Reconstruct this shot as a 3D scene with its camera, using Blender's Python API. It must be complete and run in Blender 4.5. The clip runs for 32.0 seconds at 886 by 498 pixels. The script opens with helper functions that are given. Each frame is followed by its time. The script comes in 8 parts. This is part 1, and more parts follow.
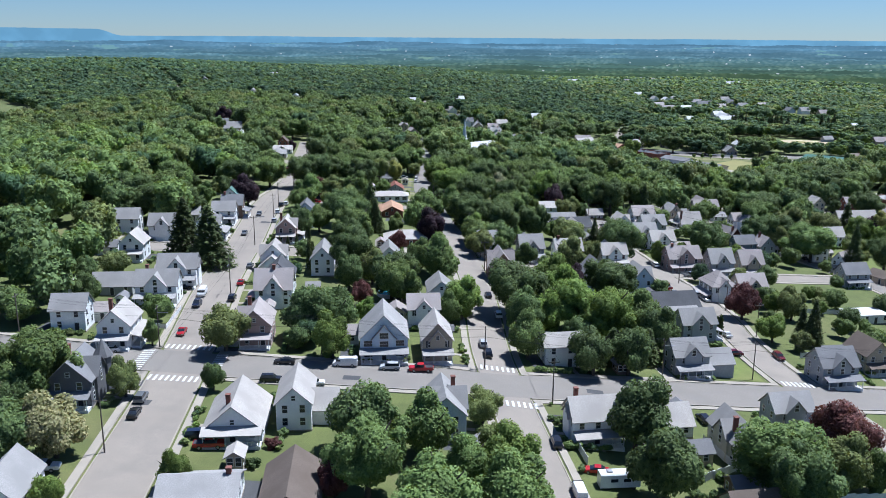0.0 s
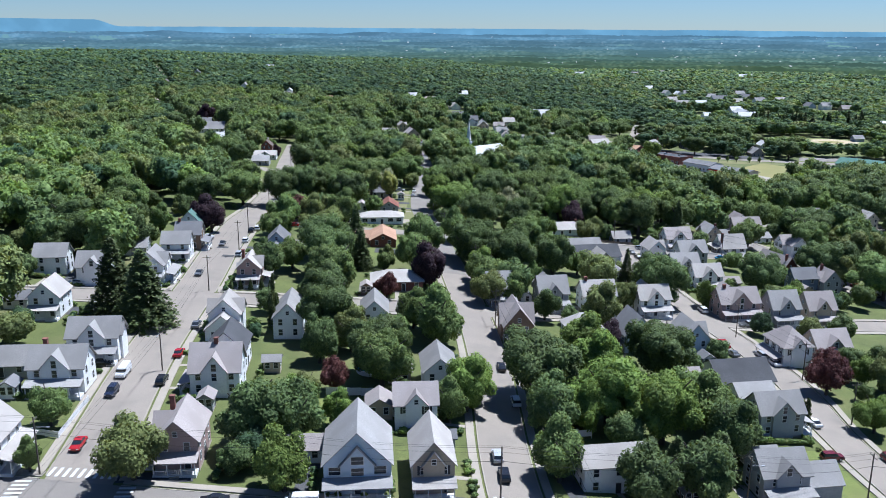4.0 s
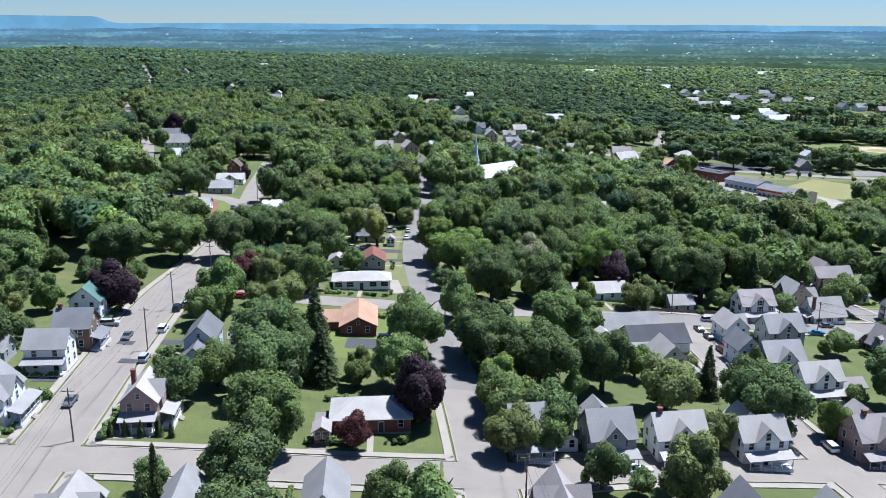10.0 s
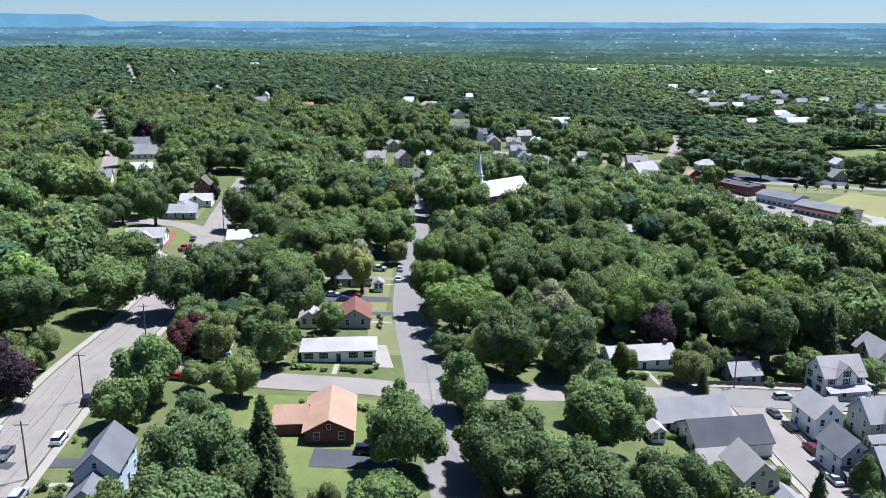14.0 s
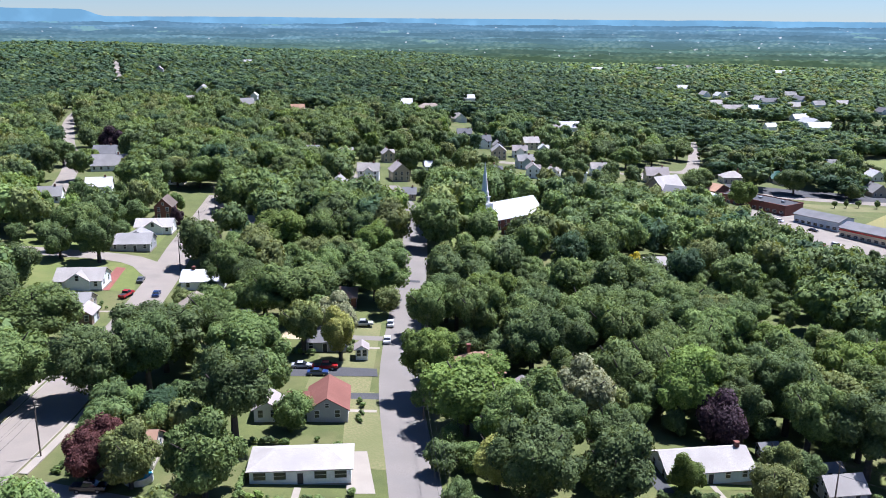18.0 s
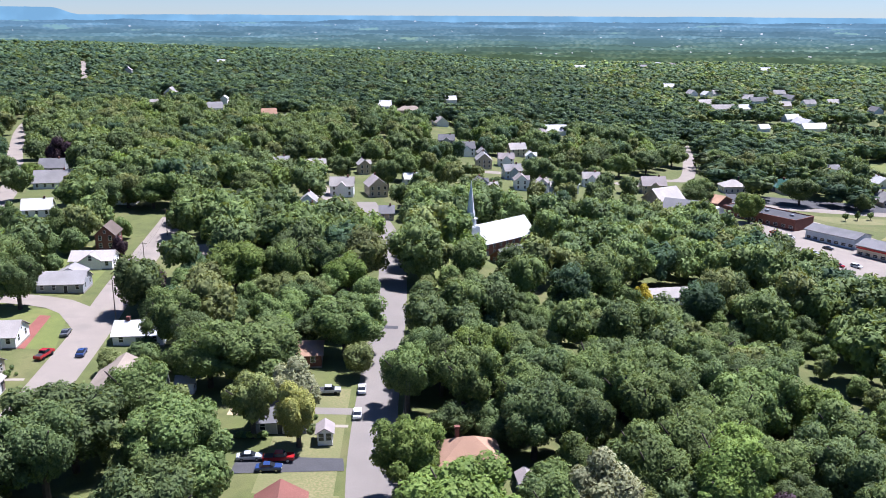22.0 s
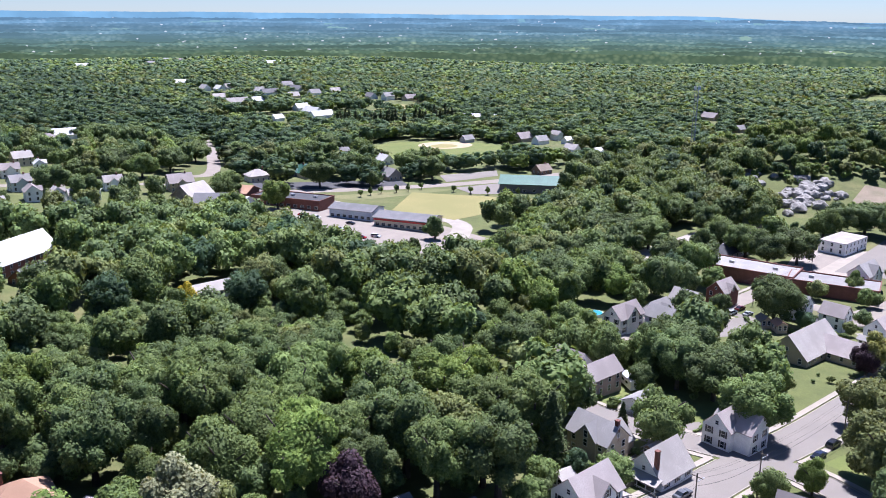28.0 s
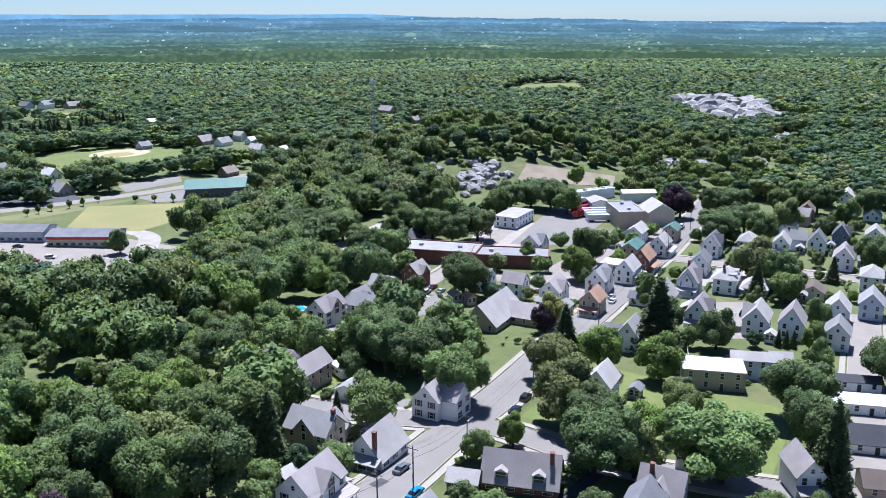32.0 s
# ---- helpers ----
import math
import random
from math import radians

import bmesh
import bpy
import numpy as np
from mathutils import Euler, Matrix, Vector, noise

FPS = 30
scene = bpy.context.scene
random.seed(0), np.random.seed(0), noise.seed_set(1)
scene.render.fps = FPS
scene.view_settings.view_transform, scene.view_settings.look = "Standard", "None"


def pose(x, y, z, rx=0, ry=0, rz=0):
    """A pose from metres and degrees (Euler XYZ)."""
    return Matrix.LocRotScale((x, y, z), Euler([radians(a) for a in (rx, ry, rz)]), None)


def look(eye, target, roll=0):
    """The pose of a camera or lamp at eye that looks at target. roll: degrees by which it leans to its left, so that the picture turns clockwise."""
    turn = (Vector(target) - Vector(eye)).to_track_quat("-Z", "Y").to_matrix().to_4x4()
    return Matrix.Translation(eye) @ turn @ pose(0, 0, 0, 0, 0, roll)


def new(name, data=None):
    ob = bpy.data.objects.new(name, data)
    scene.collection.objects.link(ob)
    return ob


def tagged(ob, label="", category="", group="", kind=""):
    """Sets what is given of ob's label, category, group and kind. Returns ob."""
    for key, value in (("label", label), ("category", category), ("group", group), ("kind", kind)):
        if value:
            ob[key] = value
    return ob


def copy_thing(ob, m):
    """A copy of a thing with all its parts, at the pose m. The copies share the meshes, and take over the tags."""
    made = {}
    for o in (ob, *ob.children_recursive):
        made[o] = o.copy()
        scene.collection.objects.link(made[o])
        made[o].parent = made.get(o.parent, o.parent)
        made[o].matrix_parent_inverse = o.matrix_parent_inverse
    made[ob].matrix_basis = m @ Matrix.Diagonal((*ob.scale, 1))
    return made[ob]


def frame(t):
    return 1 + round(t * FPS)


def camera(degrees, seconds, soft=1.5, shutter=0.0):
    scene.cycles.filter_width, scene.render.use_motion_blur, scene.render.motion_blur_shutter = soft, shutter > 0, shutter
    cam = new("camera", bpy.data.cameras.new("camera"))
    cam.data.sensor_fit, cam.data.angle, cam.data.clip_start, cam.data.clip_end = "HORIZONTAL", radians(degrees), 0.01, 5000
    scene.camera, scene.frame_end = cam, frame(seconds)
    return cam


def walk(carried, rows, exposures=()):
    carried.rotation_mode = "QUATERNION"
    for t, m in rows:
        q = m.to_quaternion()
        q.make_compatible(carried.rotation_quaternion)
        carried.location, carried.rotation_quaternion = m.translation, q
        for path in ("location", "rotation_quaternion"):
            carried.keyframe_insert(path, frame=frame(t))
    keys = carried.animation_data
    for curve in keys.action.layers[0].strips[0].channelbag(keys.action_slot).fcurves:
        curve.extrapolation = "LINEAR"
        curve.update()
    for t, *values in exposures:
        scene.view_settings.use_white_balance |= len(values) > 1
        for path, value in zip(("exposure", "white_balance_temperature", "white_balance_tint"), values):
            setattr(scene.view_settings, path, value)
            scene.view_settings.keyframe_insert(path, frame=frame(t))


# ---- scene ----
cam = camera(55.34, 32.0, soft=0.9)
PATH = [
    (0, look((0.00, 0.00, 73.46), (0.00, 97.09, 49.50), 0.40)),
    (1, look((0.11, 15.21, 73.61), (0.08, 112.24, 49.41), 0.39)),
    (2, look((0.24, 30.42, 73.85), (0.13, 127.38, 49.40), 0.39)),
    (3, look((0.40, 45.61, 74.19), (0.16, 142.50, 49.45), 0.43)),
    (3.5, look((0.48, 53.21, 74.39), (0.19, 150.07, 49.55), 0.42)),
    (5.5, look((0.76, 83.36, 75.30), (0.31, 180.09, 49.96), 0.37)),
    (6, look((0.75, 90.89, 75.39), (0.18, 187.61, 50.02), 0.30)),
    (7, look((0.70, 106.03, 75.43), (0.13, 202.76, 50.04), 0.28)),
    (8, look((0.81, 121.17, 75.38), (0.28, 217.88, 49.96), 0.25)),
    (9, look((1.07, 136.12, 75.40), (0.35, 232.82, 49.96), 0.26)),
    (10, look((1.33, 150.99, 75.51), (0.46, 247.69, 50.06), 0.22)),
    (11, look((1.39, 165.85, 75.57), (0.38, 262.55, 50.10), 0.21)),
    (12, look((1.12, 180.63, 75.55), (0.14, 277.31, 50.02), 0.25)),
    (13, look((0.62, 195.10, 75.40), (-0.16, 291.75, 49.74), 0.09)),
    (14, look((0.17, 209.10, 75.18), (-0.42, 305.75, 49.50), 0.13)),
    (14.5, look((-0.01, 216.00, 75.09), (-0.52, 312.64, 49.36), 0.17)),
    (16.5, look((-0.50, 242.55, 74.81), (-0.89, 339.11, 48.80), 0.47)),
    (17, look((-0.57, 249.58, 74.96), (-1.07, 346.14, 48.95), 0.35)),
    (18, look((-0.59, 263.77, 75.45), (-1.06, 360.32, 49.42), 0.45)),
    (19, look((-0.51, 278.00, 76.08), (-0.94, 374.50, 49.87), 0.45)),
    (20, look((-0.29, 291.67, 76.44), (-0.77, 388.17, 50.23), 0.45)),
    (20.5, look((-0.25, 296.79, 76.36), (-0.78, 393.31, 50.21), 0.26)),
    (21, look((-0.36, 300.32, 76.66), (-0.62, 396.82, 50.43), 0.25)),
    (21.5, look((-0.36, 302.42, 76.80), (0.04, 398.90, 50.50), 0.25)),
    (22, look((-0.67, 303.43, 76.92), (1.01, 399.88, 50.56), 0.27)),
    (22.5, look((-0.82, 303.43, 76.97), (2.31, 399.81, 50.52), 0.27)),
    (23, look((-0.86, 303.37, 76.95), (5.11, 399.61, 50.45), 0.30)),
    (23.5, look((-0.87, 303.27, 76.93), (9.02, 399.18, 50.39), 0.18)),
    (24, look((-0.92, 303.19, 76.88), (13.22, 398.54, 50.26), 0.18)),
    (24.5, look((-0.96, 303.17, 76.80), (17.47, 397.77, 50.16), 0.28)),
    (26.5, look((-1.03, 303.15, 76.65), (34.48, 392.71, 49.84), 0.60)),
    (27, look((-1.07, 303.16, 76.57), (39.54, 390.54, 49.82), 0.57)),
    (27.5, look((-1.09, 303.13, 76.49), (44.98, 387.78, 49.81), 0.40)),
    (28, look((-1.13, 303.06, 76.40), (51.01, 384.13, 49.77), 0.29)),
    (28.5, look((-1.21, 303.00, 76.29), (56.82, 379.97, 49.71), 0.21)),
    (29, look((-1.33, 302.92, 76.20), (62.30, 375.35, 49.65), 0.10)),
    (29.5, look((-1.47, 302.90, 76.14), (67.38, 370.37, 49.56), 0.01)),
    (30, look((-1.60, 302.90, 76.09), (71.52, 365.71, 49.45), -0.06)),
    (30.5, look((-1.73, 302.91, 76.05), (72.89, 363.89, 49.35), -0.13)),
    (31, look((-1.79, 302.87, 75.98), (73.22, 363.36, 49.23), -0.16)),
    (31.5, look((-1.85, 302.82, 75.91), (74.49, 361.62, 49.16), -0.25)),
    (32, look((-1.90, 302.78, 75.85), (75.96, 359.54, 49.08), -0.29)),
]
walk(cam, PATH, [(0.0, 0.64, 5440, 11), (8.0, 0.75, 5440, 12), (14.0, 0.87, 5460, 14), (20.0, 1.00, 5720, 22), (24.5, 1.04, 5740, 24), (28.0, 1.05, 5700, 25), (30.0, 0.98, 5450, 18), (32.0, 0.96, 5370, 17)])

# ---- light ----
SUN_TURN, SUN_UP = 56.0, 66.0      # degrees clockwise from +y, and above the horizon
world = bpy.data.worlds.new("sky")
scene.world = world
world.use_nodes = True
wn, wl = world.node_tree.nodes, world.node_tree.links
sky = wn.new("ShaderNodeTexSky")
sky.sky_type, sky.sun_disc = "NISHITA", False
sky.sun_elevation, sky.sun_rotation = radians(SUN_UP), radians(SUN_TURN)
sky.altitude, sky.air_density, sky.dust_density, sky.ozone_density = 200, 1.0, 0.0, 6.0
back = wn["Background"]
back.inputs["Strength"].default_value = 0.05
tint = wn.new("ShaderNodeMix")
tint.data_type, tint.blend_type = "RGBA", "MULTIPLY"
tint.inputs[0].default_value, tint.inputs[7].default_value = 1.0, (0.82, 0.96, 1.12, 1)
wl.new(sky.outputs["Color"], tint.inputs[6])
wl.new(tint.outputs[2], back.inputs["Color"])
sun = new("sun", bpy.data.lights.new("sun", "SUN"))
sun.data.energy, sun.data.angle, sun.data.color = 5.5, radians(0.53), (1.0, 0.985, 0.96)
a, e = radians(SUN_TURN), radians(SUN_UP)
sun.matrix_world = look((0, 0, 0), (-math.sin(a) * math.cos(e), -math.cos(a) * math.cos(e), -math.sin(e)))


# ---- materials ----
def material(name, base, dark=None, scale=1.0, rough=0.85, bump=0.0, fine=None, metallic=0.0, spec=0.3, vary=0.0, island=0.0, wave=None, stain=None, worn=None):
    """A surface of two tones at two scales: base and dark mixed by coarse and fine noise. wave: (axis, metres) for courses; stain: (colour, scale, amount);
    vary / island: brightness that changes from object to object / from piece to piece."""
    m = bpy.data.materials.new(name)
    m.use_nodes = True
    n, k = m.node_tree.nodes, m.node_tree.links
    p = n["Principled BSDF"]
    p.inputs["Roughness"].default_value, p.inputs["Metallic"].default_value = rough, metallic
    p.inputs["Specular IOR Level"].default_value = spec
    co = n.new("ShaderNodeTexCoord")
    dark = dark or tuple(0.72 * c for c in base)

    def mix(fac, a, b, kind="MIX"):
        x = n.new("ShaderNodeMix")
        x.data_type, x.blend_type = "RGBA", kind
        for slot, v in ((0, fac), (6, a), (7, b)):
            if hasattr(v, "is_linked"):
                k.new(v, x.inputs[slot])
            else:
                x.inputs[slot].default_value = (*v, 1) if isinstance(v, tuple) else v
        return x.outputs[2]

    def grain(s, detail=4.0, lo=0.35, hi=0.65):
        t = n.new("ShaderNodeTexNoise")
        t.inputs["Scale"].default_value, t.inputs["Detail"].default_value = s, detail
        k.new(co.outputs["Object"], t.inputs["Vector"])
        r = n.new("ShaderNodeMapRange")
        r.inputs["From Min"].default_value, r.inputs["From Max"].default_value = lo, hi
        k.new(t.outputs["Fac"], r.inputs["Value"])
        return r.outputs["Result"]

    coarse = grain(0.25 * scale)
    small = grain((fine or 6.0) * scale, 5.0)
    col = mix(coarse, dark, base)
    col = mix(small, tuple(0.8 * c for c in dark), col) if fine is None else mix(small, dark, col)
    if stain:
        col = mix(grain(stain[1], 6.0, 0.5, 0.5 + 0.25 / max(stain[2], 0.05)), col, stain[0])
    if worn:
        col = mix(grain(worn[1], 6.0, 0.5, 0.5 + 0.25 / max(worn[2], 0.05)), col, worn[0])
    height = small
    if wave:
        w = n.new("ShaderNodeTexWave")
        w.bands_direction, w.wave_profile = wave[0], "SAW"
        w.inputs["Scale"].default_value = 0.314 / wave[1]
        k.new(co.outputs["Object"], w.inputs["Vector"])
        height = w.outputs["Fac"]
        # the low quarter of each course is darkened in the colour, besides the bump
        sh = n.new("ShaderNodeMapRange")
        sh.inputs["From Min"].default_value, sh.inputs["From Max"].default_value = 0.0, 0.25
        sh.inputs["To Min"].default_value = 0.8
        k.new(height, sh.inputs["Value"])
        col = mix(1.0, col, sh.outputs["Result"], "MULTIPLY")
    if vary or island:
        src = n.new("ShaderNodeObjectInfo").outputs["Random"] if vary else n.new("ShaderNodeNewGeometry").outputs["Random Per Island"]
        h = n.new("ShaderNodeHueSaturation")
        r = n.new("ShaderNodeMapRange")
        r.inputs["To Min"].default_value, r.inputs["To Max"].default_value = 1 - (vary or island), 1 + (vary or island)
        k.new(src, r.inputs["Value"])
        k.new(r.outputs["Result"], h.inputs["Value"])
        k.new(col, h.inputs["Color"])
        col = h.outputs["Color"]
    k.new(col, p.inputs["Base Color"])
    if bump:
        b = n.new("ShaderNodeBump")
        b.inputs["Strength"].default_value, b.inputs["Distance"].default_value = 0.6, bump
        k.new(height, b.inputs["Height"])
        k.new(b.outputs["Normal"], p.inputs["Normal"])
    return m


def leaf_material(name, base, tip, thin=0.27):
    """Leaves: hue and value change from tree to tree and from clump to clump, with some light through them."""
    m = bpy.data.materials.new(name)
    m.use_nodes = True
    n, k = m.node_tree.nodes, m.node_tree.links
    p = n["Principled BSDF"]
    p.inputs["Roughness"].default_value, p.inputs["Specular IOR Level"].default_value = 0.62, 0.14
    geo, info = n.new("ShaderNodeNewGeometry"), n.new("ShaderNodeObjectInfo")
    x = n.new("ShaderNodeMix")
    x.data_type = "RGBA"
    x.inputs[6].default_value, x.inputs[7].default_value = (*base, 1), (*tip, 1)
    k.new(geo.outputs["Random Per Island"], x.inputs[0])
    h = n.new("ShaderNodeHueSaturation")
    for slot, lo, hi in (("Value", 0.84, 1.16), ("Hue", 0.490, 0.502)):
        r = n.new("ShaderNodeMapRange")
        r.inputs["To Min"].default_value, r.inputs["To Max"].default_value = lo, hi
        k.new(info.outputs["Random"], r.inputs["Value"])
        k.new(r.outputs["Result"], h.inputs[slot])
    patch = n.new("ShaderNodeTexNoise")
    patch.inputs["Scale"].default_value, patch.inputs["Detail"].default_value = 0.11, 3.0
    k.new(geo.outputs["Position"], patch.inputs["Vector"])
    r = n.new("ShaderNodeMapRange")
    r.inputs["From Min"].default_value, r.inputs["From Max"].default_value = 0.3, 0.7
    r.inputs["To Min"].default_value, r.inputs["To Max"].default_value = 0.72, 1.28
    k.new(patch.outputs["Fac"], r.inputs["Value"])
    h2 = n.new("ShaderNodeHueSaturation")
    k.new(r.outputs["Result"], h2.inputs["Value"])
    k.new(x.outputs[2], h2.inputs["Color"])
    k.new(h2.outputs["Color"], h.inputs["Color"])
    k.new(h.outputs["Color"], p.inputs["Base Color"])
    tr = n.new("ShaderNodeBsdfTranslucent")
    warm = n.new("ShaderNodeMix")
    warm.data_type, warm.blend_type = "RGBA", "MULTIPLY"
    warm.inputs[0].default_value, warm.inputs[7].default_value = 1.0, (1.35, 1.15, 0.6, 1)
    k.new(h.outputs["Color"], warm.inputs[6])
    k.new(warm.outputs[2], tr.inputs["Color"])
    mixs = n.new("ShaderNodeMixShader")
    mixs.inputs["Fac"].default_value = thin
    k.new(p.outputs["BSDF"], mixs.inputs[1])
    k.new(tr.outputs["BSDF"], mixs.inputs[2])
    k.new(mixs.outputs["Shader"], n["Material Output"].inputs["Surface"])
    return m


LEAF = {
    "green": leaf_material("leaf_green", (0.080, 0.124, 0.036), (0.174, 0.236, 0.074)),
    "dark": leaf_material("leaf_dark", (0.062, 0.097, 0.034), (0.138, 0.188, 0.066)),
    "light": leaf_material("leaf_light", (0.092, 0.146, 0.030), (0.184, 0.254, 0.060)),
    "olive": leaf_material("leaf_olive", (0.102, 0.130, 0.042), (0.202, 0.234, 0.080)),
    "purple": leaf_material("leaf_purple", (0.030, 0.019, 0.024), (0.070, 0.042, 0.050)),
    "red": leaf_material("leaf_red", (0.075, 0.032, 0.028), (0.150, 0.066, 0.055)),
    "needle": leaf_material("leaf_needle", (0.051, 0.075, 0.026), (0.106, 0.131, 0.048)),
    "willow": leaf_material("leaf_willow", (0.213, 0.231, 0.060), (0.362, 0.375, 0.110)),
    # far crowns: shading among their leaves is put into these darker, bluer tones
    "canopy": leaf_material("leaf_canopy", (0.062, 0.108, 0.054), (0.084, 0.140, 0.072), 0.45),
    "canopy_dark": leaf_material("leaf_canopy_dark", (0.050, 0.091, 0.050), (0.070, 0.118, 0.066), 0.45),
    "canopy_light": leaf_material("leaf_canopy_light", (0.094, 0.152, 0.074), (0.124, 0.192, 0.096), 0.5),
    "yellow": leaf_material("leaf_yellow", (0.36, 0.31, 0.02), (0.58, 0.50, 0.05)),
    "cream": leaf_material("leaf_cream", (0.15, 0.17, 0.06), (0.46, 0.43, 0.22)),
    "silver": leaf_material("leaf_silver", (0.170, 0.188, 0.100), (0.334, 0.344, 0.190)),
}
BARK = material("bark", (0.10, 0.080, 0.062), scale=4, bump=0.03)
GRASS = material("grass", (0.124, 0.138, 0.040), (0.082, 0.096, 0.029), scale=0.45, rough=0.95, fine=9.0, bump=0.03, stain=((0.185, 0.150, 0.072), 0.05, 0.5), worn=((0.060, 0.074, 0.022), 0.32, 0.6))
LAWN = material("lawn", (0.148, 0.168, 0.042), (0.108, 0.130, 0.034), scale=0.5, rough=0.95, fine=7.0, bump=0.03, stain=((0.20, 0.175, 0.068), 0.07, 0.45), worn=((0.085, 0.108, 0.028), 0.45, 0.5))
DRY = material("dry_grass", (0.20, 0.175, 0.082), (0.13, 0.135, 0.052), scale=0.25, rough=0.95, fine=8.0, bump=0.03)
FIELD = material("mown_field", (0.270, 0.222, 0.088), (0.185, 0.172, 0.062), scale=0.12, rough=0.95, fine=9.0)
ASPHALT = material("asphalt", (0.208, 0.184, 0.156), (0.170, 0.151, 0.128), scale=0.5, rough=0.9, fine=10.0, bump=0.01, stain=((0.155, 0.147, 0.137), 0.22, 0.3))
PALE_ROAD = material("worn_asphalt", (0.255, 0.219, 0.178), (0.212, 0.182, 0.148), scale=0.5, rough=0.9, fine=10.0, bump=0.01, stain=((0.145, 0.128, 0.110), 0.16, 0.4))
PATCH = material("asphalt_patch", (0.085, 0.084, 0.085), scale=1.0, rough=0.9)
CONCRETE = material("concrete", (0.325, 0.283, 0.226), (0.262, 0.229, 0.184), scale=1.2, rough=0.9, fine=8.0)
GRAVEL = material("gravel", (0.36, 0.325, 0.275), (0.26, 0.23, 0.19), scale=0.6, rough=0.95, fine=12.0, bump=0.03)
ROCK = material("rock", (0.42, 0.395, 0.355), (0.24, 0.225, 0.20), scale=0.5, rough=0.95, bump=0.2)
SAND = material("infield_clay", (0.50, 0.40, 0.25), scale=0.3, rough=0.95)
PAINT = material("road_paint", (0.66, 0.65, 0.62), (0.5, 0.5, 0.48), scale=2, rough=0.8)
GLASS = material("window_glass", (0.030, 0.036, 0.044), (0.02, 0.024, 0.03), scale=0.3, rough=0.08, spec=0.6)
TRIM = material("white_trim", (0.74, 0.74, 0.72), (0.66, 0.66, 0.64), scale=1.5, rough=0.6)
DARK_TRIM = material("dark_trim", (0.05, 0.05, 0.055), scale=2, rough=0.6)
BRICK = material("brick", (0.23, 0.095, 0.068), (0.15, 0.065, 0.05), scale=2.5, rough=0.9, fine=5.0, bump=0.01)
TIMBER = material("weathered_timber", (0.19, 0.155, 0.12), (0.12, 0.10, 0.08), scale=2, rough=0.9)
STEEL = material("galvanised_steel", (0.45, 0.46, 0.47), scale=2, rough=0.45, metallic=0.6)
RUBBER = material("rubber", (0.016, 0.016, 0.017), scale=4, rough=0.8)
RIM = material("wheel_rim", (0.42, 0.42, 0.43), scale=4, rough=0.35, metallic=0.8)
LAMP = material("lamp_lens", (0.65, 0.65, 0.62), scale=4, rough=0.15)
WATER = material("pool_water", (0.04, 0.24, 0.32), (0.05, 0.30, 0.36), scale=1.5, rough=0.05, bump=0.02)


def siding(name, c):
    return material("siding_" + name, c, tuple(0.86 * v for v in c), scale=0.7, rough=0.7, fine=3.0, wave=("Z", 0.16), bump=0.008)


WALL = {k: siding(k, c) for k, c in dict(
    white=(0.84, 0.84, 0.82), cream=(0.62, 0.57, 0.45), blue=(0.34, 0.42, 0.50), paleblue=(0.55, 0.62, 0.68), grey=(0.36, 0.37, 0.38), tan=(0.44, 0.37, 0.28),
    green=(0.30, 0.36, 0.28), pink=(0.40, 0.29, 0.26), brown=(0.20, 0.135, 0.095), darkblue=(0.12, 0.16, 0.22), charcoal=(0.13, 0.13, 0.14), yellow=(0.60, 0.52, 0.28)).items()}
WALL["brick"] = BRICK
WALL["stone"] = material("stone_wall", (0.34, 0.31, 0.27), (0.22, 0.20, 0.18), scale=2, rough=0.95, fine=3.0, bump=0.03)


def shingle(name, c):
    return material("shingle_" + name, c, tuple(0.70 * v for v in c), scale=0.8, rough=0.95, fine=7.0, bump=0.012, spec=0.06, vary=0.12, stain=(tuple(0.62 * v + 0.015 for v in c), 0.5, 0.25))


ROOF = {k: shingle(k, c) for k, c in dict(
    grey=(0.335, 0.318, 0.298), pale=(0.445, 0.408, 0.366), dark=(0.095, 0.095, 0.098), brown=(0.17, 0.135, 0.11), red=(0.255, 0.115, 0.088), orange=(0.43, 0.265, 0.175),
    green=(0.12, 0.20, 0.17), tan=(0.33, 0.275, 0.215), slate=(0.215, 0.210, 0.208), rose=(0.385, 0.338, 0.312)).items()}
ROOF["white"] = material("white_roof", (0.60, 0.59, 0.565), (0.5, 0.49, 0.47), scale=0.6, rough=0.7, stain=((0.36, 0.33, 0.29), 0.4, 0.35))
ROOF["metalgreen"] = material("green_metal_roof", (0.060, 0.165, 0.112), scale=0.8, rough=0.45, wave=("X", 0.6), bump=0.02)
CAR = {k: material("car_" + k, c, tuple(0.95 * v for v in c), rough=0.22, spec=0.6) for k, c in dict(
    white=(0.70, 0.70, 0.69), black=(0.018, 0.018, 0.02), red=(0.36, 0.018, 0.02), silver=(0.42, 0.43, 0.44), grey=(0.13, 0.135, 0.14), blue=(0.03, 0.06, 0.17),
    navy=(0.018, 0.025, 0.05), maroon=(0.13, 0.016, 0.018), brightblue=(0.02, 0.22, 0.42)).items()}


# ---- building helpers ----
def ramp(a, b, v):
    k = min(max((v - a) / (b - a), 0.0), 1.0)
    return k * k * (3 - 2 * k)


